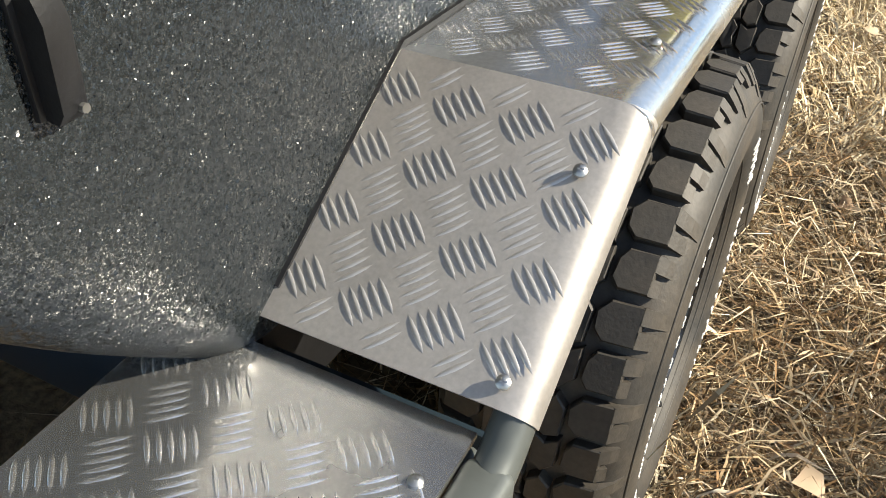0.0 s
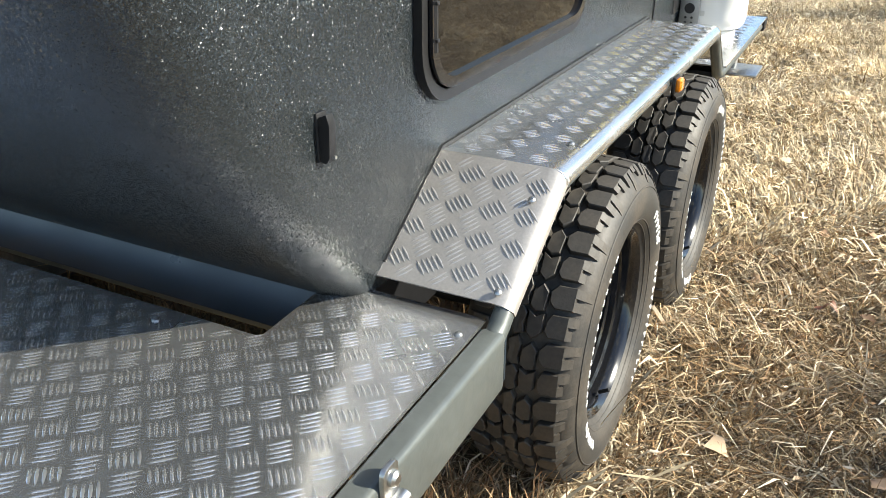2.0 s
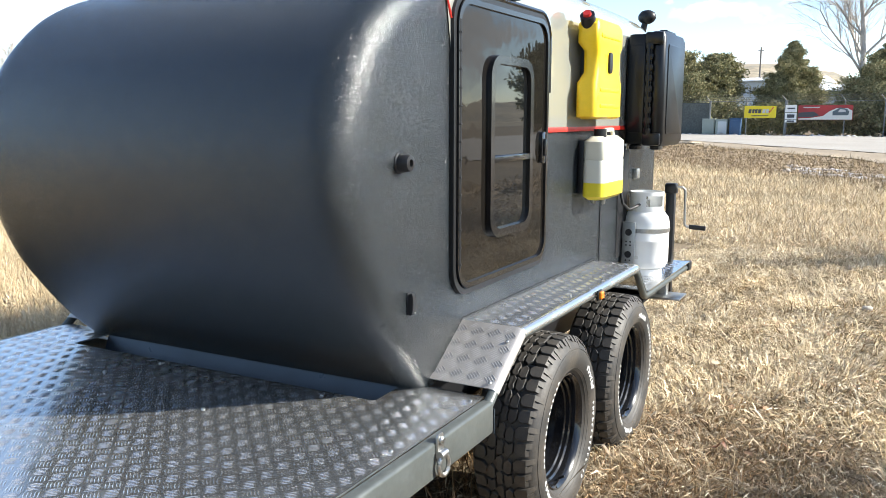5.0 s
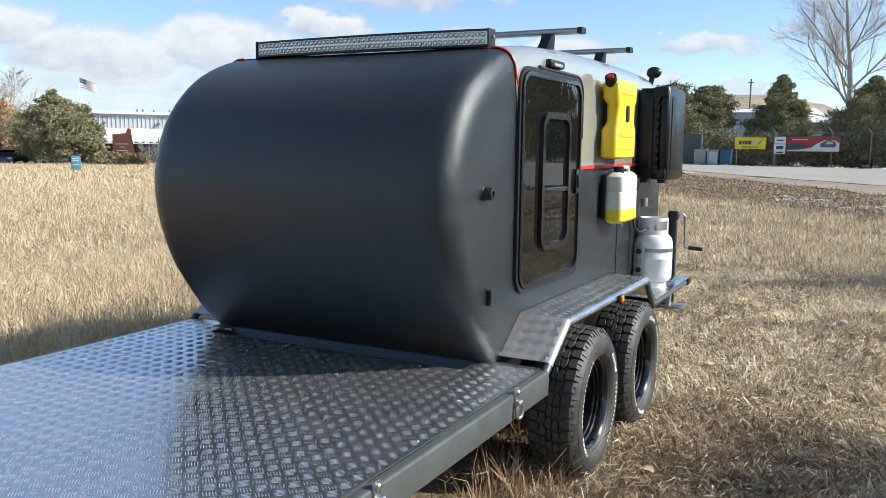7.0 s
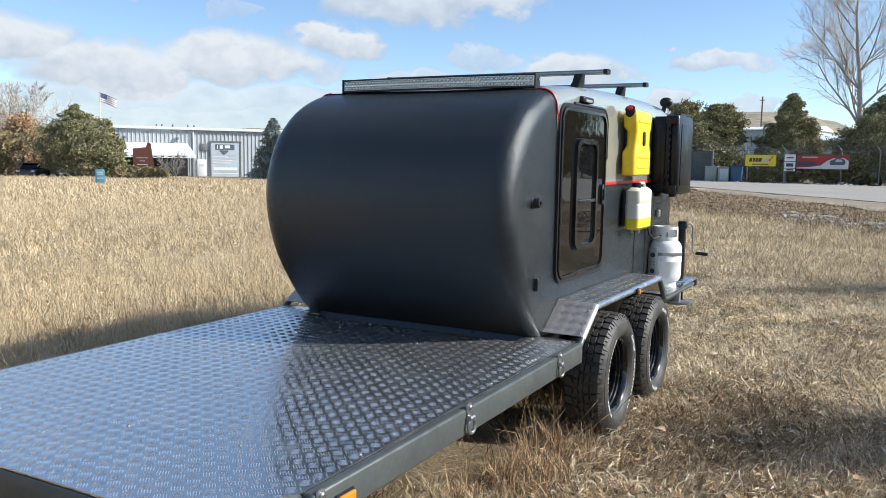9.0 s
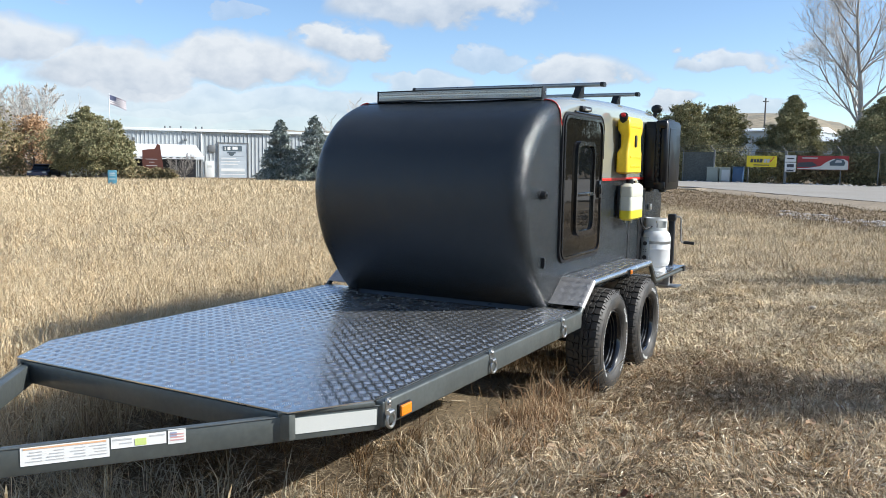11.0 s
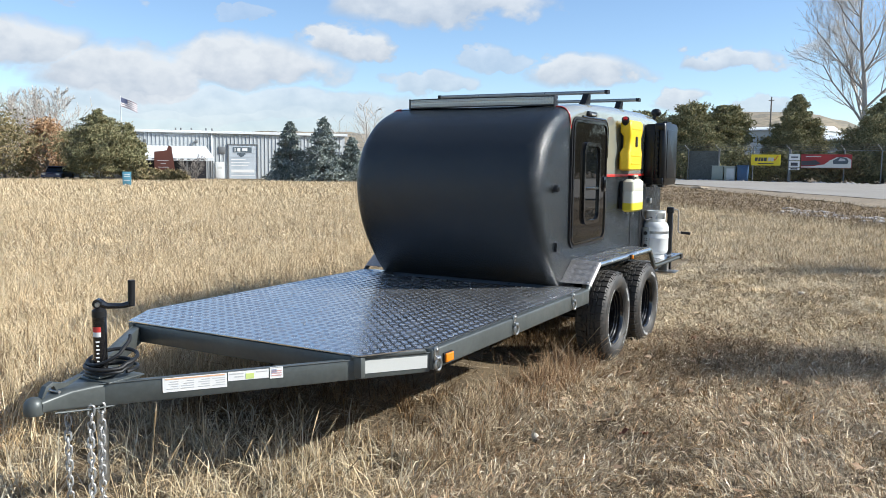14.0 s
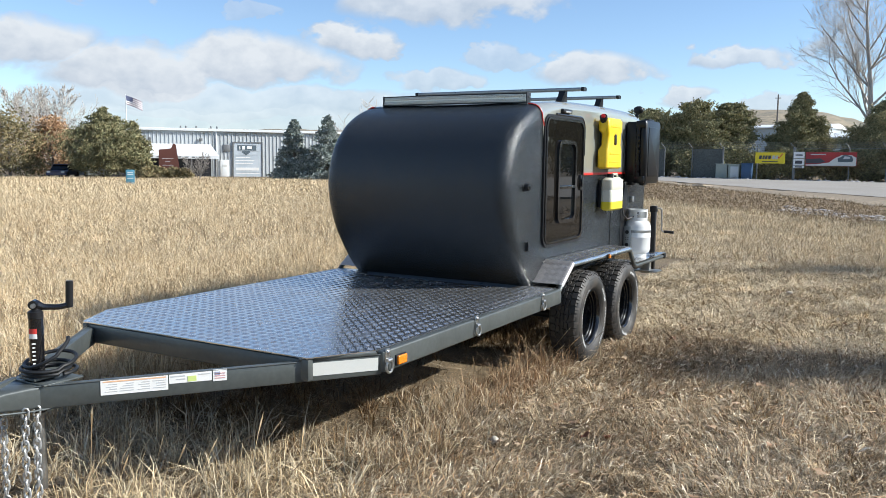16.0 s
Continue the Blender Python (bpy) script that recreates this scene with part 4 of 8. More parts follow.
def build_trailer():
    t = thing("flatbed_trailer", "tandem-axle trailer with tread-plate deck and grey painted frame standing in grass", "trailer")
    deck_poly = [(1.032, 0.519), (1.032, -1.975), (0.845, -2.285), (-0.845, -2.285), (-1.032, -1.975), (-1.032, 0.519), (-0.73, 0.519), (-0.735, 0.307), (0.735, 0.307), (0.73, 0.519)]
    bm = bmesh.new()
    slab(bm, deck_poly, 0.006, lambda u, v, w: (u, v, DECK_Z - 0.006 + w))
    deck = part("deck_plate", bm, M_PLATE, t, "worn bright aluminium tread plate", smooth=None)
    tread_bars("tread_relief", deck, inside_poly(deck_poly), lambda u, v, w: np.stack([u, v, DECK_Z + w], -1), -1.03, 1.03, -2.29, 0.49, single=lambda u, v: (u > 0.52) & (v > 0.02))
    me = None
    for x, y in ((1.012, 0.455), (1.0, -0.02), (1.0, -0.55), (1.0, -1.1), (1.0, -1.6), (0.55, 0.27), (0.30, -0.02), (0.05, -0.55), (-0.3, 0.1), (0.35, -1.1), (-0.4, -0.9), (-0.95, 0.1), (-0.95, -1.2), (0.1, -1.8), (0.6, -1.75), (-0.45, -1.8), (-0.2, 0.27), (-0.6, 0.27)):
        if me is None:
            bm = bmesh.new()
            revolve(bm, [(0, 0.0085), (0.003, 0.0085), (0.006, 0.005), (0.0066, 0)], seg=12)
            box(bm, (0, 0, 0.0065), (0.008, 0.0016, 0.001))
            box(bm, (0, 0, 0.0065), (0.0016, 0.008, 0.001))
            ob = part("screw_head", bm, M_ZINC, deck)
            ob.data.transform(Matrix.Scale(0.75, 4))
            ob.location = (x, y, DECK_Z)
            me = ob.data
        else:
            share("screw_head", me, deck, pose(x, y, DECK_Z, 0, 0, x * 400))
    # side rails
    for s in (1, -1):
        bm = bmesh.new()
        box(bm, (s * 1.053, -0.725, 0.6395), (0.044, 2.46, 0.113), 0.011, seg=3)
        part("side_rail", bm, M_STEEL, t, smooth=30)
        a = Vector((s * V_A.x, V_A.y, 0.625))
        b = Vector((s * V_B.x, V_B.y, 0.612))
        d = (b - a).normalized()
        out = Vector((s * -d.y, s * d.x, 0)) if s > 0 else Vector((d.y, -d.x, 0))
        out = out if out.x * s > 0 else -out
        m = Matrix.Translation((a + b) / 2 - out * 0.022) @ d.to_track_quat("Y", "Z").to_matrix().to_4x4()
        bm = bmesh.new()
        box(bm, (0, 0, 0), (0.044, (b - a).length, 0.105), 0.009, m)
        part("tongue_beam", bm, M_STEEL, t)
        bm = bmesh.new()
        tube(bm, [a + out * 0.0 + Vector((0, 0, 0.052)), b + Vector((0, 0, 0.052))], 0.004, 6)
        part("weld_bead", bm, M_STEEL, t)
    for s in (1, -1):
        a, b = Vector((s * 1.035, -1.965, 0.686)), Vector((s * 0.79, -2.284, 0.686))
        m = Matrix.Translation((a + b) / 2) @ (b - a).to_track_quat("Y", "Z").to_matrix().to_4x4()
        bm = bmesh.new()
        box(bm, (0, 0, 0), (0.036, (b - a).length, 0.016), 0.002, m)
        part("deck_packer", bm, M_STEEL, t)
    bm = bmesh.new()
    box(bm, (0, -2.262, 0.635), (1.70, 0.042, 0.108), 0.008)
    part("front_crossbeam", bm, M_STEEL, t)
    for y, w in ((-1.4, 2.0), (-0.55, 2.0), (0.12, 2.0), (1.62, 1.5), (3.0, 1.9)):
        bm = bmesh.new()
        box(bm, (0, y, 0.625), (w, 0.05, 0.09), 0.006)
        part("crossbeam", bm, M_STEEL, t)
    bm = bmesh.new()
    box(bm, (0, 0.515, 0.615), (2.06, 0.04, 0.10), 0.006)
    part("crossbeam", bm, M_STEEL, t)
    # dark panel under the cabin's front edge
    tilt = Matrix.Translation((0, 0.458, 0.648)) @ Matrix.Rotation(radians(-24), 4, "X")
    bm = bmesh.new()
    box(bm, (0, 0, 0.015), (1.456, 0.006, 0.095), 0.001, tilt)
    skirt = part("front_skirt", bm, M_SPACER, t, "dark blue sheet-metal skirt below the cabin", smooth=None)
    bm = bmesh.new()
    box(bm, (0, 0, 0.0645), (1.456, 0.009, 0.004), 0.001, tilt)
    part("skirt_edge", bm, M_TUBE, skirt, "bright cut edge", smooth=None)
    bm = bmesh.new()
    box(bm, (0, 2.0, 0.66), (1.5, 2.86, 0.06), 0.004)
    part("cabin_floor_frame", bm, M_STEEL, t)
    # added dark panels stand in for the shade below each fender's front slit
    for s in (1, -1):
        bm = bmesh.new()
        box(bm, (s * 0.90, 0.565, 0.60), (0.30, 0.008, 0.09), 0.002)
        part("slit_shade_panel", bm, M_SPACER, t, "dark panel added for the shade behind the fender's front slit")
    # fenders on both sides
    for s in (1, -1):
        path = [(0.525, 0.728), (0.765, 0.884), (2.30, 0.872), (2.47, 0.725)]
        for k, (pa, pb) in enumerate(zip(path, path[1:])):
            du = Vector((0, pb[0] - pa[0], pb[1] - pa[1]))
            L = du.length
            du.normalize()
            nv = Vector((1, 0, 0)).cross(du)
            org = Vector((0, pa[0], pa[1]))

            def to_w(u, v, w, org=org, du=du, nv=nv):
                u, v, w = np.asarray(u, float), np.asarray(v, float), np.asarray(w, float)
                return np.stack([s * u, org.y + du.y * v + nv.y * w, org.z + du.z * v + nv.z * w], -1)

            wide = (0.815, 1.062)
            bm = bmesh.new()
            sect = [(wide[0], 0.0), (1.040, 0.0), (1.054, -0.002), (1.066, -0.008), (1.073, -0.017), (1.075, -0.028), (1.071, -0.028), (1.069, -0.019), (1.063, -0.011), (1.053, -0.006), (1.040, -0.004), (wide[0], -0.004)]
            ends = [[bm.verts.new(Vector(to_w(u, v, w))) for u, w in sect] for v in (0, L)]
            for q in range(len(sect)):
                e = (q + 1) % len(sect)
                bm.faces.new((ends[0][q], ends[0][e], ends[1][e], ends[1][q]))
            bm.faces.new(ends[0])
            bm.faces.new(ends[1][::-1])
            plate = part("fender_plate", bm, M_PLATE_MATTE if k == 0 else M_PLATE, t, "matte beige aluminium tread plate" if k == 0 else "bright aluminium tread plate", smooth=40)
            if s > 0 or k == 0:
                tread_bars("tread_relief", plate, lambda u, v: np.ones(np.shape(u), bool), to_w, wide[0] + 0.004, wide[1] - 0.003, 0.003, L - 0.003, single=(lambda u, v: v > -1) if s > 0 and k == 0 else None, mat=M_BAR_MATTE if k == 0 else None)
        bm = bmesh.new()
        edge = [(0.36, 0.690), (0.45, 0.693), (0.495, 0.702), (0.52, 0.716), (0.545, 0.737), (0.745, 0.868), (0.765, 0.877), (0.80, 0.879), (2.26, 0.867), (2.30, 0.860), (2.325, 0.84), (2.455, 0.71), (2.48, 0.695), (2.53, 0.688), (3.52, 0.684)]
        tube(bm, [(s * 1.0545, y, z - 0.0245) for y, z in edge], 0.0185, 12)
        part("fender_tube", bm, M_STEEL, t, "round grey tube edging the fender")
        bm = bmesh.new()
        box(bm, (s * 0.955, 3.0, 0.700), (0.255, 1.05, 0.005))
        plate = part("rear_step_plate", bm, M_PLATE, t, "bright aluminium tread plate", smooth=None)
        if s > 0:
            tread_bars("tread_relief", plate, lambda u, v: np.ones(np.shape(u), bool), lambda u, v, w: np.stack([u, v, 0.7025 + w], -1), 0.835, 1.05, 2.5, 3.51)
        bm = bmesh.new()
        box(bm, (s * 1.055, 3.555, 0.668), (0.05, 0.09, 0.055), 0.006)
        part("end_cap", bm, M_BLACK, t, "black plastic end cap")
        # inner arch wall behind the wheels
        bm = bmesh.new()
        box(bm, (s * 0.79, 1.6, 0.70), (0.012, 2.1, 0.30), 0.003)
        part("arch_wall", bm, M_BLACK, t)
    for x, y, z, tilt in ((1.034, 0.699, 0.845, 33), (1.042, 0.540, 0.742, 33), (1.034, 0.90, 0.886, 0), (1.034, 1.35, 0.882, 0), (1.034, 1.8, 0.878, 0), (1.034, 2.2, 0.875, 0)):
        share("screw_head", me, t, pose(x, y, z, tilt, 0, 20))
    # under the fender: brace rods
    bm = bmesh.new()
    tube(bm, [(0.8, 1.55, 0.72), (1.03, 1.70, 0.855)], 0.008, 8)
    part("brace_rod", bm, M_BLACK, t)
    bm = bmesh.new()
    box(bm, (0.93, 2.65, 0.648), (0.24, 0.30, 0.05), 0.006)
    part("step_bracket", bm, M_BLACK, t)
    bm = bmesh.new()
    box(bm, (0.98, 3.15, 0.60), (0.10, 0.06, 0.17), 0.006)
    box(bm, (0.98, 3.13, 0.545), (0.30, 0.20, 0.012), 0.004)
    part("hanging_plate", bm, M_ZINC, t)
    # axles
    for y, z in ((1.13, 0.37), (2.08, 0.345)):
        bm = bmesh.new()
        cyl(bm, (-0.80, y, z), (0.95, y, z), 0.035)
        part("axle", bm, M_BLACK, t)
    # pale reflective strip on the angled corner
    m = Matrix.Translation(V_A + Vector((0, 0, 0.628))) @ V_DIR.to_track_quat("Y", "Z").to_matrix().to_4x4()
    for name, a, b, z0, z1, mat, label in (("reflector_strip", 0.02, 0.365, -0.030, 0.036, M_REFLECT, "pale grey reflective strip"),
                                           ("warning_sticker", 1.045, 1.335, -0.030, 0.038, M_PAPER, "white warning sticker with orange headings"),
                                           ("spec_sticker", 0.848, 1.040, -0.004, 0.042, M_PAPER, "small white sticker with a lime square"),
                                           ("flag_sticker", 0.778, 0.842, -0.010, 0.046, M_PAPER, "small white sticker with red and blue stripes")):
        bm = bmesh.new()
        out = (m.inverted().to_3x3() @ V_OUT).normalized()
        sx = 1 if out.x > 0 else -1
        box(bm, (sx * 0.0026, (a + b) / 2, (z0 + z1) / 2), (0.0015, b - a, z1 - z0), 0, m)
        st = part(name, bm, mat, t, label, smooth=None)
        rng = random.Random(name)
        marks = []
        if name == "warning_sticker":
            marks.append((a + 0.01, b - 0.01, z1 - 0.010, z1 - 0.004, M_ORANGE))
            for row in range(4):
                for c in range(4):
                    y0 = a + 0.010 + c * 0.070
                    marks.append((y0, y0 + rng.uniform(0.03, 0.060), z1 - 0.022 - row * 0.011, z1 - 0.0185 - row * 0.011, M_FAINT))
        elif name == "spec_sticker":
            marks += [(a + 0.07, a + 0.11, z0 + 0.004, z0 + 0.03, M_LIME), (a + 0.12, b - 0.006, z1 - 0.016, z1 - 0.010, M_FAINT), (a + 0.12, b - 0.03, z1 - 0.03, z1 - 0.025, M_FAINT), (a + 0.006, a + 0.06, z1 - 0.014, z1 - 0.009, M_FAINT)]
        elif name == "flag_sticker":
            for row in range(3):
                marks.append((a + 0.008, b - 0.008, z0 + 0.012 + row * 0.011, z0 + 0.017 + row * 0.011, M_PALERED))
            marks.append((b - 0.032, b - 0.008, z0 + 0.028, z0 + 0.045, M_STICKBLUE))
        for ya, yb, za, zb, mt in marks:
            bm = bmesh.new()
            box(bm, (sx * 0.0042, (ya + yb) / 2, (za + zb) / 2), (0.001, yb - ya, zb - za), 0, m)
            part("printed_bar", bm, mt, st, smooth=None)
    return t


trailer = build_trailer()


def build_tie_ring(at, turn=0.0):
    """A bolted strap with a ring shackle hanging from it."""
    t = thing("tie_down_ring", "zinc-plated tie-down strap and ring bolted to the side rail", "tie-down ring", at, "tie-down rings", turn=turn)
    bm = bmesh.new()
    slab(bm, rounded_rect(0.034, 0.066, 0.010, 4), 0.007, lambda u, v, w: (w, u, v + 0.012), 0.002)
    part("strap", bm, M_ZINC, t)
    bm = bmesh.new()
    revolve(bm, [(0.006, 0.011), (0.012, 0.011), (0.016, 0.007), (0.0165, 0)], axis="x", seg=12)
    bmesh.ops.translate(bm, verts=bm.verts, vec=(0, 0, 0.026))
    part("bolt_head", bm, M_ZINC, t)
    bm = bmesh.new()
    cyl(bm, (0.012, -0.018, -0.014), (0.012, 0.018, -0.014), 0.012, seg=14)
    part("eye", bm, M_ZINC, t)
    bm = bmesh.new()
    pts = [(0.016 + 0.004 * math.sin(a), 0.0205 * math.sin(a), -0.044 - 0.029 * math.cos(a)) for a in [2 * math.pi * k / 24 for k in range(24)]]
    tube(bm, pts, 0.0068, 10, closed=True)
    part("ring", bm, M_ZINC, t)
    for piece in t.children:
        piece.data.transform(Matrix.Scale(1.06, 4))
    return t


ring = build_tie_ring((1.0755, 0.121, 0.672))
copy_thing(ring, pose(1.0755, -0.927, 0.672))
copy_thing(ring, pose(1.0755, -1.925, 0.660))


def build_marker(at, size):
    t = thing("marker_light", "amber rectangular side marker light on the grey rail", "marker light", at, "marker lights")
    bm = bmesh.new()
    box(bm, (0.004, 0, 0), (0.010, size[0] + 0.012, size[1] + 0.010), 0.003)
    part("base", bm, M_BLACK, t)
    bm = bmesh.new()
    box(bm, (0.014, 0, 0), (0.016, size[0], size[1]), 0.006, seg=3)
    for k in range(4):
        box(bm, (0.0225, 0, -0.3 * size[1] + 0.2 * size[1] * k), (0.002, size[0] * 0.8, 0.002))
    part("lens", bm, M_AMBER, t, "amber ribbed lens")
    return t


build_marker((1.0755, -1.80, 0.628), (0.085, 0.048))
build_marker((1.079, 1.592, 0.846), (0.040, 0.034))


# ---- wheels ----
def build_wheel(at, spin, letters):
    t = thing("wheel", "black steel wheel with an all-terrain tyre and white lettering", "wheel", at, "tandem wheels")
    R = 0.374
    prof = [(-0.075, 0.222), (-0.100, 0.232), (-0.126, 0.262), (-0.137, 0.300), (-0.132, 0.332), (-0.117, 0.358), (-0.100, 0.371), (-0.06, R), (0, R + 0.002), (0.06, R),
            (0.100, 0.371), (0.117, 0.358), (0.128, 0.340), (0.1345, 0.322), (0.1372, 0.302), (0.1365, 0.285), (0.131, 0.265), (0.122, 0.250), (0.112, 0.242), (0.106, 0.236), (0.098, 0.228), (0.075, 0.222)]
    bm = bmesh.new()
    revolve(bm, prof, axis="x", seg=96, closed=True)
    tyre = part("tyre", bm, M_RUBBER, t, "dusty black rubber tyre", smooth=50)
    for r, x, w in ((0.334, 0.1302, 0.0022), (0.256, 0.1245, 0.0022), (0.246, 0.1145, 0.0025)):
        ring_bm = bmesh.new()
        tube(ring_bm, [(x, r * math.cos(a), r * math.sin(a)) for a in [2 * math.pi * k / 96 for k in range(96)]], w, 6, closed=True)
        part("sidewall_rib", ring_bm, M_RUBBER, tyre, smooth=180)
    # tread blocks: one mesh a kind, set round the tyre pitch by pitch
    n = 20
    rng = random.Random(int(spin * 10) + 3)
    step = 2 * math.pi / n

    def crown(x):
        return 0.3905 - 0.0065 * (abs(x) / 0.1) ** 2.2

    def block(bm, outline, base_r=0.370, sink=0.0, inset=0.0022):
        """A block with chamfered top edges over an outline of (across, angle in pitches)."""
        pts = [(x, a * step) for x, a in outline]
        cx = sum(p[0] for p in pts) / len(pts)
        ca = sum(p[1] for p in pts) / len(pts)
        rows = []
        for r_of, k in ((lambda x: base_r, -0.0012), (lambda x: crown(x) + sink - 0.0022, 0.0), (lambda x: crown(x) + sink, inset)):
            row = []
            for x, a in pts:
                L = math.hypot(x - cx, (a - ca) * 0.38) or 1.0
                f = 1 - k / L
                x2, a2 = cx + (x - cx) * f, ca + (a - ca) * f
                row.append(bm.verts.new((x2, r_of(x2) * math.cos(a2), r_of(x2) * math.sin(a2))))
            rows.append(row)
        bm.faces.new(rows[-1])
        for ra, rb in zip(rows, rows[1:]):
            for k in range(len(pts)):
                q = (k + 1) % len(pts)
                bm.faces.new((ra[k], ra[q], rb[q], rb[k]))
        return bm

    def biter(bm, sg, a0, a1, rows):
        """The part of a shoulder lug that runs down the sidewall."""
        grid = [[bm.verts.new((sg * x, r * math.cos(a * step), r * math.sin(a * step))) for a in (a0, a1)] for x, r in rows]
        inner = [[bm.verts.new((v.co.x * 0.94, v.co.y * 0.985, v.co.z * 0.985)) for v in row] for row in grid]
        for k in range(len(grid) - 1):
            bm.faces.new((grid[k][0], grid[k][1], grid[k + 1][1], grid[k + 1][0]))
            for q in (0, 1):
                bm.faces.new((grid[k][q], grid[k + 1][q], inner[k + 1][q], inner[k][q]))
        bm.faces.new((grid[-1][0], grid[-1][1], inner[-1][1], inner[-1][0]))

    # two lugs a pitch: a long one that runs down the sidewall and a shorter one, both with a blunt inner nose
    LONG = [(0.0650, -0.455), (0.1030, -0.470), (0.1030, -0.075), (0.0660, -0.055), (0.0540, -0.150), (0.0520, -0.330)]
    SHORT = [(0.0660, 0.045), (0.1000, 0.030), (0.1000, 0.425), (0.0650, 0.440), (0.0555, 0.350), (0.0575, 0.150)]

    def make(kind, sg):
        bm = bmesh.new()
        shift = 0.0 if sg > 0 else 0.27
        if kind == "long_lug" or kind == "short_lug":
            lug = LONG if kind == "long_lug" else SHORT
            block(bm, [(sg * x, shift + a) for x, a in lug], 0.366)
            mid = (lug[1][1] + lug[2][1]) / 2
            down = ((lug[1][0] - 0.001, 0.3835), (0.1105, 0.3725), (0.1190, 0.360), (0.1275, 0.343)) if kind == "long_lug" else ((lug[1][0] - 0.001, 0.3835), (0.1090, 0.3735), (0.1165, 0.363))
            biter(bm, sg, shift + lug[1][1], shift + mid - 0.03, down)
            biter(bm, sg, shift + mid + 0.03, shift + lug[2][1], down[:-1])
        elif kind == "mid":
            block(bm, [(sg * x, shift + a) for x, a in ((0.0185, -0.300), (0.0345, -0.420), (0.0485, -0.300), (0.0465, 0.020), (0.0300, 0.060), (0.0165, -0.020))])
            block(bm, [(sg * x, shift + a) for x, a in ((0.0175, 0.050), (0.0330, 0.130), (0.0500, 0.060), (0.0495, 0.390), (0.0335, 0.510), (0.0195, 0.420))])
        else:
            block(bm, [(x, a) for x, a in ((-0.0130, -0.42), (0.0050, -0.50), (0.0140, -0.36), (0.0105, -0.13), (0.0150, -0.02), (-0.0020, 0.02), (-0.0140, -0.10), (-0.0100, -0.26))])
            block(bm, [(x, a) for x, a in ((-0.0140, 0.08), (0.0030, 0.00), (0.0150, 0.12), (0.0100, 0.30), (0.0140, 0.44), (-0.0030, 0.50), (-0.0135, 0.38), (-0.0105, 0.22))])
        return bm

    for kind, sg in (("long_lug", 1), ("short_lug", 1), ("long_lug", -1), ("short_lug", -1), ("mid", 1), ("mid", -1), ("rib", 0)):
        me = None
        for k in range(n):
            turn = Matrix.Rotation(spin + k * step + rng.uniform(-0.003, 0.003), 4, "X")
            if me is None:
                ob = part("tread_block", make(kind, sg), M_RUBBER, tyre, smooth=None)
                ob.matrix_basis = turn
                me = ob.data
            else:
                share("tread_block", me, tyre, turn)
    # white lettering: slanted bars on arcs, in words of uneven letters
    for a0, cnt, tall, bold in ((0, 14, 0.013, 0.55), (80, 6, 0.021, 0.72), (180, 14, 0.013, 0.55), (260, 6, 0.021, 0.72)):
        for k in range(cnt):
            a = radians(a0 + letters + k * 5.0)
            bm = bmesh.new()
            m = Matrix.Rotation(a, 4, "X") @ Matrix.Translation((0.1366, 0, 0.288)) @ Matrix.Rotation(radians(8), 4, "Y") @ Matrix.Rotation(0.25, 4, "X")
            w = 0.0250 * bold * rng.uniform(0.75, 1.15)
            box(bm, (0, -0.2 * w, 0), (0.0028, w * 0.46, tall), 0.001, m, seg=1)
            box(bm, (0, 0.32 * w, rng.choice((-0.3, 0.3, 0.0)) * tall), (0.0028, w * 0.5, tall * rng.uniform(0.35, 0.7)), 0.001, m, seg=1)
            part("lettering_bar", bm, M_LETTER, tyre, smooth=None)
    # wheel
    bm = bmesh.new()
    revolve(bm, [(0.098, 0.234), (0.106, 0.233), (0.108, 0.226), (0.100, 0.218), (0.090, 0.212), (0.078, 0.211), (0.066, 0.209), (0.060, 0.201), (0.046, 0.199), (0.041, 0.192), (0.020, 0.190), (-0.02, 0.187), (-0.09, 0.200), (-0.1, 0.23), (-0.095, 0.234), (-0.05, 0.21), (0.05, 0.21)], axis="x", seg=72, closed=True)
    rim = part("rim", bm, M_GLOSSBLACK, t, "gloss black steel rim", smooth=40)
    bm = bmesh.new()
    revolve(bm, [(-0.055, 0.1925), (-0.043, 0.186), (-0.036, 0.165), (-0.020, 0.135), (-0.018, 0.115), (-0.030, 0.100), (-0.034, 0.078), (-0.034, 0.055), (-0.02, 0.050), (0.018, 0.046), (0.024, 0.038), (0.025, 0.0)], axis="x", seg=72)
    disc = part("disc", bm, M_GLOSSBLACK, t, smooth=40)
    for k in range(8):
        a = 2 * math.pi * k / 8 + spin
        bm = bmesh.new()
        slab(bm, rounded_rect(0.050, 0.030, 0.013, 5), 0.004, lambda u, v, w: (w + 0.0225, u, v))
        ob = part("vent_slot", bm, M_BLACK, disc, "dark recessed slot")
        ob.matrix_basis = Matrix.Rotation(a, 4, "X") @ Matrix.Translation((-0.049, 0, 0.152))
    for k in range(6):
        a = 2 * math.pi * k / 6 + spin + 0.2
        bm = bmesh.new()
        cyl(bm, (-0.034, 0.075 * math.cos(a), 0.075 * math.sin(a)), (-0.006, 0.075 * math.cos(a), 0.075 * math.sin(a)), 0.0115, 0.009, 6)
        part("lug_nut", bm, M_ZINC, disc)
    bm = bmesh.new()
    cyl(bm, (0.09, 0.0, -0.205), (0.115, 0.0, -0.19), 0.005, seg=8)
    part("valve_stem", bm, M_BLACK, rim)
    return t


wheel_front = build_wheel((0.990, 1.13, 0.379), 0.1, 32.0)
wheel_rear = build_wheel((0.990, 2.09, 0.357), 0.24, 68.0)
copy_thing(wheel_front, pose(-0.990, 1.13, 0.379, 0, 0, 180))
copy_thing(wheel_rear, pose(-0.990, 2.09, 0.357, 0, 0, 180))


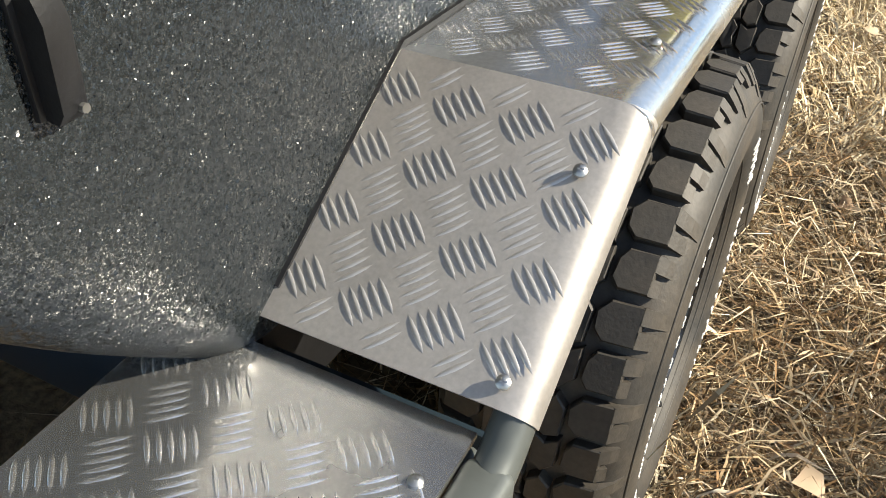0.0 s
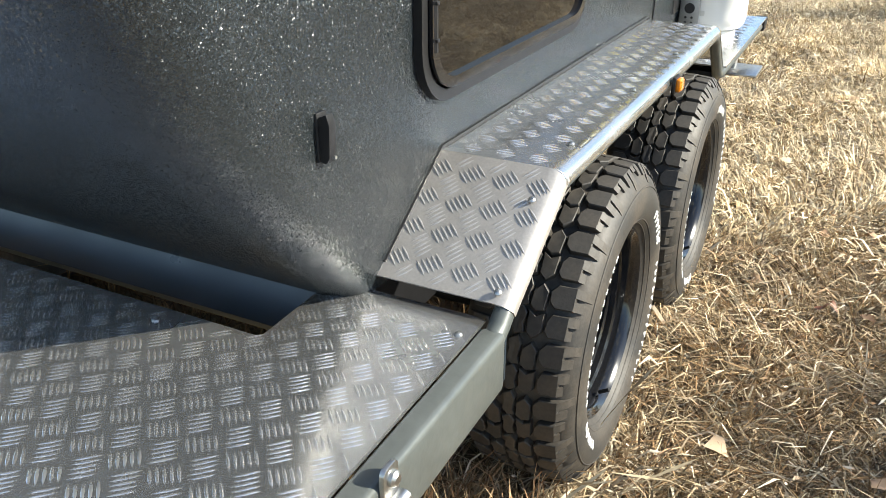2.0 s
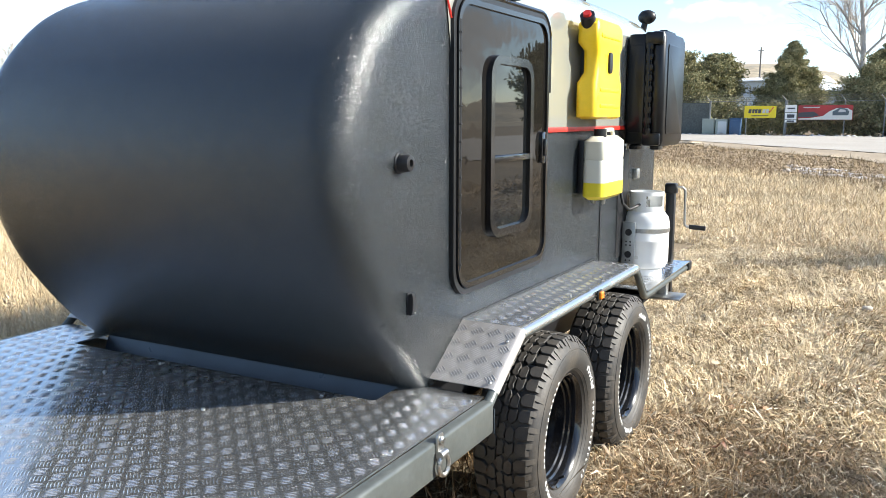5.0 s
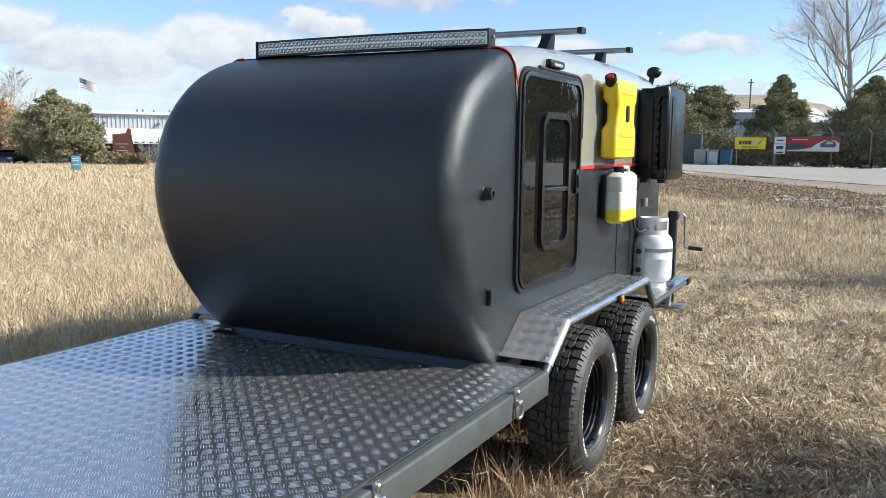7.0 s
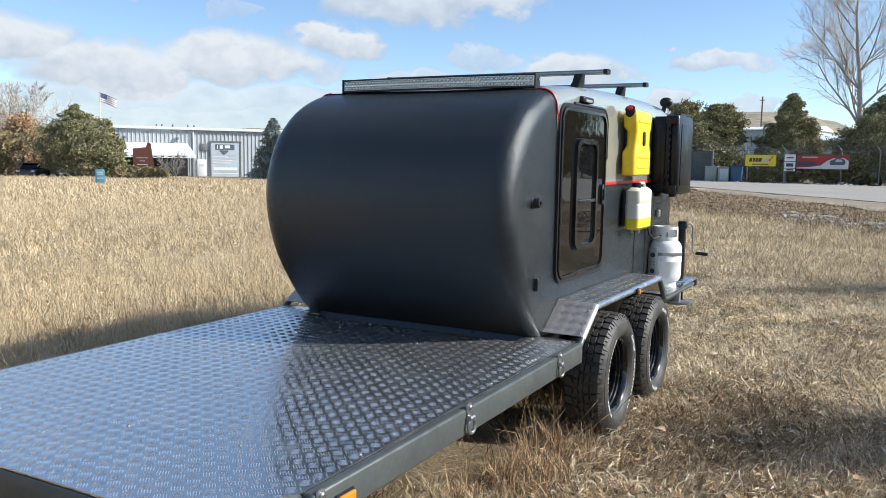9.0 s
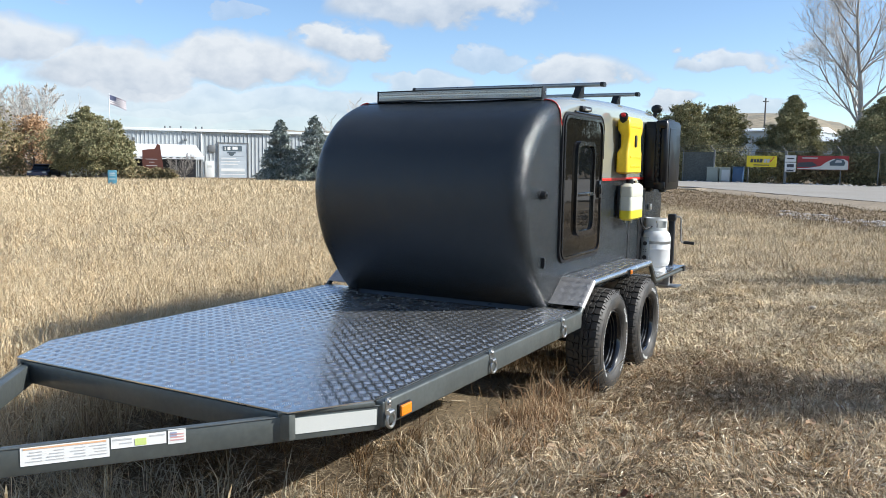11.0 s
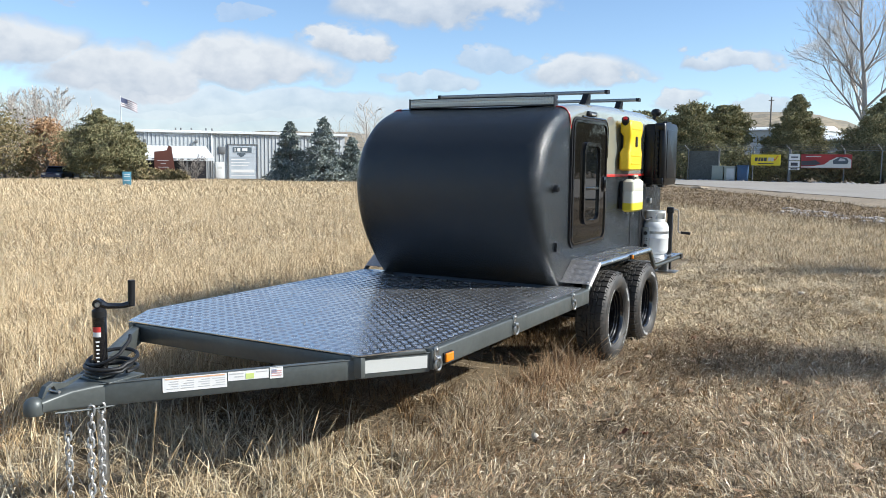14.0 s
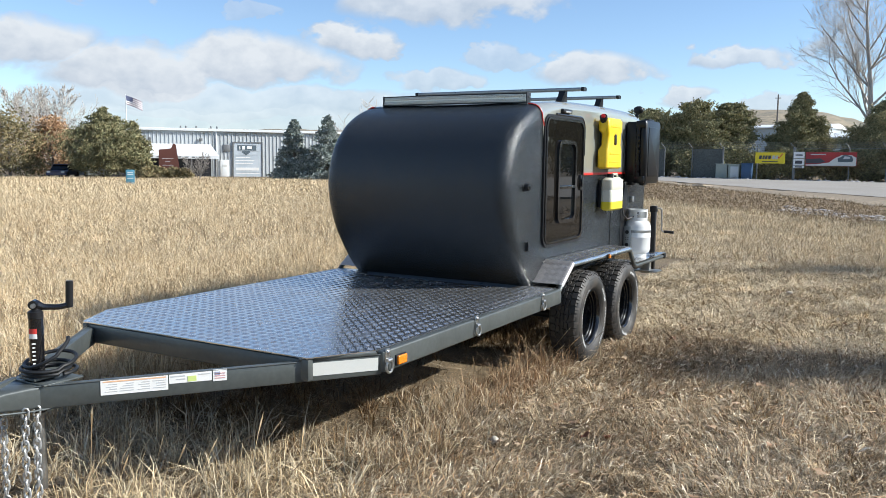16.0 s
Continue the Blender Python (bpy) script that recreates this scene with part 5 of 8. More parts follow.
# ---- cabin ----
PROFILE = [(0.465, 0.70), (0.355, 0.80), (0.228, 0.94), (0.112, 1.10), (0.040, 1.28), (0.012, 1.45), (0.026, 1.60), (0.088, 1.77), (0.190, 1.905), (0.335, 2.02), (0.54, 2.10), (0.80, 2.145), (1.2, 2.172), (1.7, 2.186), (2.3, 2.190), (2.9, 2.183),
           (3.25, 2.155), (3.44, 2.08), (3.545, 1.96), (3.585, 1.8), (3.59, 1.6), (3.59, 1.2), (3.59, 0.70)]
LEFT_X = 0.852


def smooth_row(pts, n):
    """A Catmull-Rom curve through points, n steps a span."""
    out = []
    p = [pts[0]] + list(pts) + [pts[-1]]
    for k in range(1, len(p) - 2):
        for q in range(n):
            t = q / n
            out.append(tuple(0.5 * (2 * b + (c - a) * t + (2 * a - 5 * b + 4 * c - d) * t * t + (3 * b - a - 3 * c + d) * t ** 3) for a, b, c, d in zip(p[k - 1], p[k], p[k + 1], p[k + 2])))
    return out + [pts[-1]]


CURVE = smooth_row(PROFILE, 9)


def curve_normals():
    out = []
    for k in range(len(CURVE)):
        a, b = CURVE[max(k - 1, 0)], CURVE[min(k + 1, len(CURVE) - 1)]
        ty, tz = b[0] - a[0], b[1] - a[1]
        q = math.hypot(ty, tz)
        out.append((-tz / q, ty / q))
    return out


NORMALS = curve_normals()


def fillet_radius(y, z):
    wide = 0.073 + 0.072 * (1 - float(smooth_step(0.30, 0.95, y)))
    return wide if z > 1.2 else 0.095 + (wide - 0.095) * float(smooth_step(0.70, 1.2, z))


def shell_rings(side, lift=0.0, steps=18):
    """Rows of points over the rounded edge between the curved shell and one side."""
    rows = []
    for q in range(steps + 1):
        a = math.pi / 2 * q / steps
        across, along = math.cos(a) ** 0.8, math.sin(a) ** 0.8
        row = []
        for (y, z), (ny, nz) in zip(CURVE, NORMALS):
            r = fillet_radius(y, z)
            flat = 1 - float(smooth_step(0.72, 1.0, z))
            ny, nz = (ny * (1 - flat) - flat, nz * (1 - flat)) if y < 1 else (ny, nz)
            inset = r * (1 - across) - lift * across
            x = (SIDE_X if side > 0 else LEFT_X) - r * (1 - along) + lift * along
            row.append(Vector((side * x, y - ny * inset, z - nz * inset)))
        rows.append(row)
    return rows


def build_cabin():
    t = thing("camper_cabin", "black teardrop camper cabin with textured liner coating and grey upper sides", "camper cabin", (0, 0, 0))
    bm = bmesh.new()
    left, right = shell_rings(-1), shell_rings(1)
    rows = left[::-1] + right
    grid = [[bm.verts.new(p) for p in row] for row in rows]
    n = len(CURVE)
    for ra, rb in zip(grid, grid[1:]):
        for k in range(n - 1):
            bm.faces.new((ra[k], ra[k + 1], rb[k + 1], rb[k]))
    bm.faces.new(grid[0])
    bm.faces.new(grid[-1][::-1])
    bm.faces.new([row[0] for row in grid])
    bm.faces.new([row[-1] for row in grid][::-1])
    part("shell", bm, M_LINER, t, "black textured bed-liner coating", smooth=40)
    # grey upper skin over roof and upper sides
    bm = bmesh.new()
    first = min(k for k in range(n) if CURVE[k][1] > 1.9 and CURVE[k][0] > 0.60)
    last = max(k for k in range(n) if CURVE[k][1] > 1.575)
    lift = 0.004
    for side in (-1, 1):
        rr = shell_rings(side, lift)
        g = [[bm.verts.new(row[k]) for k in range(first, last + 1)] for row in rr]
        for ra, rb in zip(g, g[1:]):
            for k in range(last - first):
                bm.faces.new((ra[k], ra[k + 1], rb[k + 1], rb[k]))
        edge = g[-1]
        y0, y1 = 0.72, edge[-1].co.y
        wx = SIDE_X if side > 0 else LEFT_X
        low = [bm.verts.new((side * (wx + lift), y1, 1.575)), bm.verts.new((side * (wx + lift), y0, 1.575))]
        bm.faces.new(edge + low)
        if side < 0:
            g_left = g[0]
        else:
            for k in range(last - first):
                bm.faces.new((g_left[k], g_left[k + 1], g[0][k + 1], g[0][k]))
    part("upper_skin", bm, M_GREY, t, "smooth glossy grey-green painted skin", smooth=40)
    # red trim
    rows = shell_rings(-1, 0.006)[::-1] + shell_rings(1, 0.006)
    pts = [row[first] for row in rows]
    pts = [pts[0] + Vector((0, 0.02, -0.05))] + pts + [pts[-1] + Vector((0, 0.03, -0.06))]
    for s in (1, -1):
        bm = bmesh.new()
        tube(bm, [p for p in pts if s * p.x > 0.60], 0.0042, 6)
        part("roof_trim", bm, M_RED, t, "thin red trim line")
    for s in (1, -1):
        bm = bmesh.new()
        box(bm, (s * ((SIDE_X if s > 0 else LEFT_X) + 0.004), 2.56, 1.565), (0.008, 1.98, 0.022), 0.001)
        part("red_stripe", bm, M_RED, t, "red stripe between grey skin and black coating")
    # vertical seam and bottom sealant
    bm = bmesh.new()
    box(bm, (SIDE_X + 0.001, 2.405, 1.2), (0.006, 0.012, 0.72))
    part("panel_seam", bm, M_BLACK, t)
    bm = bmesh.new()
    tube(bm, [(SIDE_X + 0.001, 0.55, 0.742), (SIDE_X + 0.001, 0.772, 0.886), (SIDE_X + 0.001, 2.32, 0.876), (SIDE_X + 0.001, 2.45, 0.77)], 0.005, 6)
    part("sealant_bead", bm, M_BLACK, t)
    return t


build_cabin()


def side_map(y, z, x0=SIDE_X):
    """Maps (u along the side, v up, w outwards) round a centre on the cabin's right side."""
    return lambda u, v, w: (x0 + w, y + u, z + v)


def build_door():
    cy, cz, w, h = 1.12, 1.515, 0.90, 1.07
    t = thing("cabin_door", "tall rounded black door with glossy dark panel in the cabin side", "door", (0, 0, 0))
    to = side_map(cy, cz)
    o1, o2, o3 = rounded_rect(w, h, 0.105, 8), rounded_rect(w - 0.040, h - 0.040, 0.092, 8), rounded_rect(w - 0.085, h - 0.085, 0.075, 8)
    bm = bmesh.new()
    ring_slab(bm, o1, o2, 0.016, to)
    part("gasket", bm, M_BLACK, t, "black rubber gasket")
    bm = bmesh.new()
    ring_slab(bm, rounded_rect(w - 0.046, h - 0.046, 0.090, 8), o3, 0.024, to)
    part("door_frame", bm, M_GLOSSBLACK, t, "gloss black door frame")
    bm = bmesh.new()
    slab(bm, rounded_rect(w - 0.085, h - 0.085, 0.075, 8), 0.014, to)
    part("door_panel", bm, M_GLASS, t, "mirror-dark glossy door panel", smooth=None)
    # window in the door
    ty, tz, ww, wh = cy + 0.025, 1.505, 0.385, 0.66
    tw = side_map(ty, tz, SIDE_X + 0.014)
    bm = bmesh.new()
    ring_slab(bm, rounded_rect(ww + 0.03, wh + 0.03, 0.085, 8), rounded_rect(ww - 0.035, wh - 0.035, 0.06, 8), 0.020, tw)
    bmesh.ops.bevel(bm, geom=[e for e in bm.edges if len(e.link_faces) == 2 and e.calc_face_angle(0) > 1.2], offset=0.006, segments=2, affect="EDGES")
    win = part("window", bm, M_GLOSSBLACK, t, "black rounded sliding-window frame", smooth=50)
    bm = bmesh.new()
    slab(bm, rounded_rect(ww - 0.035, wh - 0.035, 0.06, 8), 0.004, tw)
    part("pane", bm, M_WINDOW, win, "dark reflecting window glass", smooth=None)
    bm = bmesh.new()
    box(bm, (SIDE_X + 0.026, ty, 1.462), (0.018, ww - 0.03, 0.026), 0.004)
    part("sash_bar", bm, M_GLOSSBLACK, win)
    # hinge, knuckle by knuckle
    bm = bmesh.new()
    cyl(bm, (SIDE_X + 0.018, cy - w / 2 + 0.036, 1.08), (SIDE_X + 0.018, cy - w / 2 + 0.036, 1.95), 0.009, seg=10)
    hinge = part("hinge", bm, M_BLACK, t)
    for k in range(14):
        bm = bmesh.new()
        box(bm, (SIDE_X + 0.026, cy - w / 2 + 0.036, 1.10 + k * 0.062), (0.006, 0.010, 0.006), 0.001)
        part("knuckle", bm, M_BLACK, hinge)
    # drip moulding over the top rear corner
    bm = bmesh.new()
    arc = rounded_rect(w + 0.012, h + 0.012, 0.11, 8)[:9]
    tube(bm, [to(u, v, 0.010) for u, v in [(arc[0][0], arc[0][1] - 0.22)] + arc + [(arc[-1][0] - 0.55, arc[-1][1])]], 0.011, 8)
    part("drip_moulding", bm, M_GLOSSBLACK, t)
    # latch
    bm = bmesh.new()
    slab(bm, rounded_rect(0.055, 0.135, 0.02, 5), 0.014, side_map(1.495, 1.492, SIDE_X + 0.014), 0.004)
    latch = part("latch", bm, M_GLOSSBLACK, t, "black paddle latch")
    bm = bmesh.new()
    slab(bm, rounded_rect(0.026, 0.075, 0.01, 4), 0.012, side_map(1.495, 1.492, SIDE_X + 0.026), 0.003)
    part("paddle", bm, M_GLOSSBLACK, latch)
    return t


build_door()


def build_side_fittings():
    t = thing("porch_light", "black rectangular porch light with a clear lens above the door", "porch light", (SIDE_X - 0.004, 1.12, 2.088))
    bm = bmesh.new()
    box(bm, (0.012, 0, 0), (0.05, 0.20, 0.038), 0.012, seg=3)
    part("housing", bm, M_BLACK, t)
    bm = bmesh.new()
    box(bm, (0.034, 0, -0.006), (0.014, 0.12, 0.018), 0.004)
    part("lens", bm, M_LED, t, "clear lens")
    t = thing("door_stop", "round black rubber door bumper on the cabin side", "door stop", (SIDE_X - 0.003, 0.335, 1.478))
    bm = bmesh.new()
    revolve(bm, [(-0.006, 0.034), (0.006, 0.034), (0.010, 0.030), (0.034, 0.028), (0.044, 0.024), (0.046, 0.012), (0.036, 0.010), (0.036, 0)], axis="x", seg=24)
    part("bumper", bm, M_BLACK, t)
    t = thing("door_catch", "small black spring catch on the cabin side", "door catch", (SIDE_X - 0.002, 0.387, 1.02))
    bm = bmesh.new()
    box(bm, (0.003, 0, 0), (0.006, 0.026, 0.075), 0.002)
    part("base", bm, M_BLACK, t)
    bm = bmesh.new()
    prof = [(0.004, 0.030), (0.019, 0.036), (0.024, 0.020), (0.021, -0.030), (0.015, -0.038), (0.004, -0.036)]
    slab(bm, [(a, b) for a, b in prof], 0.018, lambda u, v, w: (u, w - 0.009, v), 0.002)
    part("clip", bm, M_BLACK, t)
    bm = bmesh.new()
    cyl(bm, (0.004, 0.004, -0.030), (0.024, 0.004, -0.030), 0.003, seg=8)
    part("pin", bm, M_ZINC, t)


build_side_fittings()


# ---- roof ----
def build_light_bar():
    t = thing("led_light_bar", "long curved black LED light bar across the roof front", "light bar", (0, 0.615, 2.136))
    half, bow = 0.675, 0.035

    def curve(x):
        return bow * (x / half) ** 2

    def swept(y0, y1, z0, z1, name, mat, label=""):
        bm = bmesh.new()
        rows = []
        for k in range(25):
            x = -half + 2 * half * k / 24
            rows.append([bm.verts.new((x, curve(x) + y, z)) for y, z in ((y0, z0), (y1, z0), (y1, z1), (y0, z1))])
        for ra, rb in zip(rows, rows[1:]):
            for q in range(4):
                bm.faces.new((ra[q], ra[(q + 1) % 4], rb[(q + 1) % 4], rb[q]))
        bm.faces.new(rows[0])
        bm.faces.new(rows[-1][::-1])
        return part(name, bm, mat, t, label, smooth=30)

    swept(0.012, 0.07, 0.0, 0.075, "housing", M_BLACK)
    for z0 in (-0.002, 0.068):
        swept(0.0, 0.014, z0, z0 + 0.009, "bezel", M_BLACK)
    swept(0.006, 0.013, 0.008, 0.067, "reflector", M_LED, "bright reflector")
    bm = bmesh.new()
    revolve(bm, [(0.0, 0.0125), (-0.006, 0.0125), (-0.0065, 0.0105), (0.004, 0.003), (0.004, 0)], axis="y", seg=8)
    cup = part("led_cup", bm, M_LED, t, "clear LED cup")
    me = cup.data
    cup.location = (-0.65, 0.006 + curve(-0.65), 0.0215)
    for k in range(50):
        for z in (0.0215, 0.053):
            x = -0.65 + 1.30 * k / 49
            if k or z > 0.03:
                share("led_cup", me, t, pose(x, 0.006 + curve(x), z))
    for s in (-1, 1):
        bm = bmesh.new()
        box(bm, (s * (half + 0.004), bow + 0.035, 0.03), (0.010, 0.075, 0.10), 0.003)
        part("end_bracket", bm, M_BLACK, t)
        bm = bmesh.new()
        cyl(bm, (s * (half + 0.006), bow + 0.04, 0.045), (s * (half + 0.016), bow + 0.04, 0.045), 0.008, seg=6)
        part("bolt", bm, M_ZINC, t)


build_light_bar()


def build_rack_bar(y):
    t = thing("roof_rack_bar", "aluminium roof-rack crossbar with black end caps on black feet", "roof rack", (0, y, 2.300), "roof rack bars")
    bm = bmesh.new()
    slab(bm, rounded_rect(0.07, 0.030, 0.013, 4), 1.66, lambda u, v, w: (w - 0.83, u, v))
    part("bar", bm, M_TUBE, t, "brushed aluminium bar", smooth=40)
    for s in (-1, 1):
        bm = bmesh.new()
        slab(bm, rounded_rect(0.074, 0.034, 0.014, 4), 0.028, lambda u, v, w: (s * (0.826 + w), u, v))
        part("end_cap", bm, M_BLACK, t)
        bm = bmesh.new()
        prof = [(-0.075, -0.118), (0.075, -0.118), (0.070, -0.095), (0.04, -0.06), (0.032, -0.014), (-0.032, -0.014), (-0.04, -0.06), (-0.070, -0.095)]
        slab(bm, prof, 0.055, lambda u, v, w: (s * (0.605 + w) + s * 0.02 * (v + 0.118) / 0.1, u, v), 0.006)
        part("foot", bm, M_BLACK, t)


build_rack_bar(1.497)
build_rack_bar(2.468)


def build_roof_details():
    t = thing("roof_camera", "small black camera pod on the roof's rear edge", "camera", (0.79, 3.22, 2.135))
    bm = bmesh.new()
    cyl(bm, (0, 0, -0.03), (0.02, 0, 0.06), 0.022, 0.018, 12)
    part("stalk", bm, M_BLACK, t)
    bm = bmesh.new()
    bmesh.ops.create_uvsphere(bm, u_segments=16, v_segments=10, radius=0.05, matrix=pose(0.03, 0, 0.085) @ Matrix.Diagonal((1.1, 0.8, 0.85, 1)))
    part("pod", bm, M_BLACK, t)
    t = thing("awning_rail", "thin black rail along the roof's side edge", "rail", (0.70, 2.75, 2.172))
    bm = bmesh.new()
    tube(bm, [(0, -0.42, 0.008), (0, 0.1, 0.008), (0.0, 0.32, -0.002)], 0.010, 8)
    part("rail", bm, M_BLACK, t)


build_roof_details()


# ---- things on the side ----
def profile_block(bm, rows, bevel=0.0):
    """A body lofted through level outlines: rows of (z, x0, x1, y0, y1, r)."""
    rings = []
    for z, x0, x1, y0, y1, r in rows:
        rings.append([bm.verts.new(((x0 + x1) / 2 + u, (y0 + y1) / 2 + v, z)) for u, v in rounded_rect(x1 - x0, y1 - y0, r, 5)])
    n = len(rings[0])
    for ra, rb in zip(rings, rings[1:]):
        for k in range(n):
            bm.faces.new((ra[k], ra[(k + 1) % n], rb[(k + 1) % n], rb[k]))
    bm.faces.new(rings[0][::-1])
    bm.faces.new(rings[-1])
    return bm


def build_fuel_pack():
    t = thing("fuel_pack", "bright yellow moulded fuel container strapped to the cabin side", "fuel can", (0, 0, 0))
    y0, y1, xa, xb = 1.88, 2.30, 0.845, 0.948
    bm = bmesh.new()
    profile_block(bm, [(1.612, xa + 0.02, xb - 0.02, y0 + 0.03, y1 - 0.03, 0.02), (1.625, xa, xb, y0, y1, 0.03), (1.78, xa, xb, y0, y1, 0.03), (1.83, xa + 0.02, xb - 0.004, y0 + 0.035, y1 - 0.02, 0.03), (1.93, xa + 0.02, xb - 0.004, y0 + 0.035, y1 - 0.02, 0.03),
                       (1.965, xa, xb, y0 + 0.005, y1, 0.03), (2.05, xa, xb, y0 + 0.005, y1, 0.03), (2.075, xa + 0.015, xb - 0.015, y0 + 0.03, y1 - 0.02, 0.025)])
    body = part("body", bm, M_YELLOW, t, "yellow moulded plastic", smooth=45)
    for z in (1.675, 1.75, 2.0):
        bm = bmesh.new()
        slab(bm, rounded_rect(0.30, 0.018, 0.007, 4), 0.006, lambda u, v, w, z=z: (xb - 0.002 + w, (y0 + y1) / 2 + u, z + v), 0.002)
        part("moulded_rib", bm, M_YELLOW, body)
    bm = bmesh.new()
    slab(bm, rounded_rect(0.05, 0.10, 0.02, 4), 0.012, lambda u, v, w: (xb - 0.006 + w, (y0 + y1) / 2 + u, 1.88 + v), 0.003)
    part("mount_knob", bm, M_BLACK, t, "black mounting knob")
    bm = bmesh.new()
    cyl(bm, (0.893, 1.915, 2.045), (0.897, 1.875, 2.085), 0.036, 0.034, 20)
    cap = part("cap", bm, M_BLACK, t, "black screw cap")
    bm = bmesh.new()
    cyl(bm, (0.8965, 1.880, 2.080), (0.8980, 1.865, 2.095), 0.020, 0.018, 16)
    part("cap_button", bm, M_CAP, cap, "red button")
    bm = bmesh.new()
    box(bm, (0.832, (y0 + y1) / 2, 1.85), (0.03, 0.16, 0.30), 0.004)
    part("mount_bracket", bm, M_BLACK, t)


build_fuel_pack()


def build_jug():
    t = thing("water_jug", "milky plastic jug with yellow liquid hung on the cabin side", "jug", (0, 0, 0))
    y0, y1, xa, xb = 2.00, 2.36, 0.848, 0.958
    bm = bmesh.new()
    profile_block(bm, [(1.305, xa, xb, y0, y1, 0.03), (1.408, xa, xb, y0, y1, 0.03), (1.415, xa + 0.003, xb - 0.003, y0 + 0.003, y1 - 0.003, 0.03), (1.422, xa, xb, y0, y1, 0.03), (1.505, xa, xb, y0, y1, 0.035), (1.53, xa + 0.025, xb - 0.025, y0 + 0.03, y1 - 0.03, 0.03)])
    part("upper_body", bm, M_JUG, t, "milky translucent plastic", smooth=45)
    bm = bmesh.new()
    profile_block(bm, [(1.220, xa + 0.02, xb - 0.02, y0 + 0.02, y1 - 0.02, 0.03), (1.238, xa, xb, y0, y1, 0.03), (1.305, xa, xb, y0, y1, 0.03)])
    part("lower_body", bm, M_FUEL, t, "yellow liquid showing through", smooth=45)
    bm = bmesh.new()
    cyl(bm, (0.91, 2.08, 1.525), (0.91, 2.08, 1.565), 0.032, seg=18)
    part("cap", bm, M_BLACK, t)
    bm = bmesh.new()
    tube(bm, [(0.91, 2.15, 1.52), (0.91, 2.16, 1.56), (0.91, 2.28, 1.56), (0.91, 2.30, 1.52)], 0.011, 8)
    part("handle", bm, M_JUG, t)
    bm = bmesh.new()
    box(bm, (0.835, 2.12, 1.38), (0.028, 0.2, 0.26), 0.004)
    part("mount_bracket", bm, M_BLACK, t)
    for x in (0.88, 0.93):
        bm = bmesh.new()
        cyl(bm, (x, 2.10, 1.222), (x, 2.10, 1.195), 0.012, 0.009, 10)
        part("foot", bm, M_ZINC, t)


build_jug()


def build_hard_case():
    t = thing("hard_case", "black ribbed plastic hard case mounted upright on the cabin side", "case", (0, 0, 0))
    y0, y1, z0, z1 = 2.78, 3.30, 1.462, 2.092
    bm = bmesh.new()
    profile_block(bm, [(z0 + 0.012, 0.84, 0.945, y0 + 0.012, y1 - 0.012, 0.02), (z0 + 0.03, 0.828, 0.955, y0, y1, 0.03), (z1 - 0.03, 0.828, 0.955, y0, y1, 0.03), (z1 - 0.012, 0.84, 0.945, y0 + 0.012, y1 - 0.012, 0.02)])
    body = part("body", bm, M_CASE, t, "satin black moulded shell", smooth=45)
    bm = bmesh.new()
    profile_block(bm, [(z0, 0.962, 1.03, y0 + 0.012, y1 - 0.012, 0.03), (z0 + 0.03, 0.962, 1.043, y0 - 0.005, y1, 0.035), (z1 - 0.03, 0.962, 1.043, y0 - 0.005, y1, 0.035), (z1, 0.962, 1.03, y0 + 0.012, y1 - 0.012, 0.03)])
    lid = part("lid", bm, M_CASE, t, "satin black moulded lid", smooth=45)
    bm = bmesh.new()
    slab(bm, rounded_rect(0.38, 0.50, 0.03, 4), 0.007, lambda u, v, w: (1.041 + w, (y0 + y1) / 2 + u, (z0 + z1) / 2 + v), 0.003)
    part("raised_panel", bm, M_CASE, lid)
    bm = bmesh.new()
    slab(bm, rounded_rect(0.085, 0.48, 0.015, 4), 0.006, lambda u, v, w: (0.892 + u, y0 + 0.002 - w, (z0 + z1) / 2 + v), 0.003)
    part("end_panel", bm, M_CASE, body)
    bm = bmesh.new()
    box(bm, (0.958, y0 - 0.008, (z0 + z1) / 2), (0.020, 0.03, z1 - z0 - 0.06), 0.006)
    part("hinge_spine", bm, M_CASE, body)
    me = None
    for k in range(9):
        z = z0 + 0.085 + k * 0.058
        if me is None:
            bm = bmesh.new()
            box(bm, (0, 0, 0), (0.040, 0.022, 0.034), 0.004)
            ob = part("hinge_rib", bm, M_CASE, body)
            ob.location = (0.962, y0 - 0.010, z)
            me = ob.data
        else:
            share("hinge_rib", me, body, pose(0.962, y0 - 0.010, z))
    # lips along the joint, and feet under the case
    for x in (0.950, 0.968):
        bm = bmesh.new()
        profile_block(bm, [(z0 + 0.004, x - 0.006, x + 0.006, y0 - 0.008, y1 + 0.006, 0.005), (z1 - 0.004, x - 0.006, x + 0.006, y0 - 0.008, y1 + 0.006, 0.005)])
        part("rim_lip", bm, M_CASE, body if x < 0.96 else lid)
    for x in (0.87, 0.99):
        bm = bmesh.new()
        box(bm, (x, y0 + 0.10, z0 - 0.006), (0.05, 0.10, 0.03), 0.008)
        part("foot", bm, M_CASE, body)
    bm = bmesh.new()
    box(bm, (0.99, (y0 + y1) / 2, z1 + 0.008), (0.045, 0.22, 0.022), 0.006)
    part("handle", bm, M_CASE, lid)
    for z in (z0 + 0.04, z1 - 0.04):
        bm = bmesh.new()
        box(bm, (0.985, y0 - 0.006, z), (0.10, 0.035, 0.07), 0.012)
        part("corner_guard", bm, M_CASE, lid)
    t = thing("hatch_slot", "black recessed slot with a clamp in the cabin side", "slot", (SIDE_X, 2.82, 1.13))
    bm = bmesh.new()
    box(bm, (0.0, 0, 0), (0.008, 0.20, 0.62), 0.002)
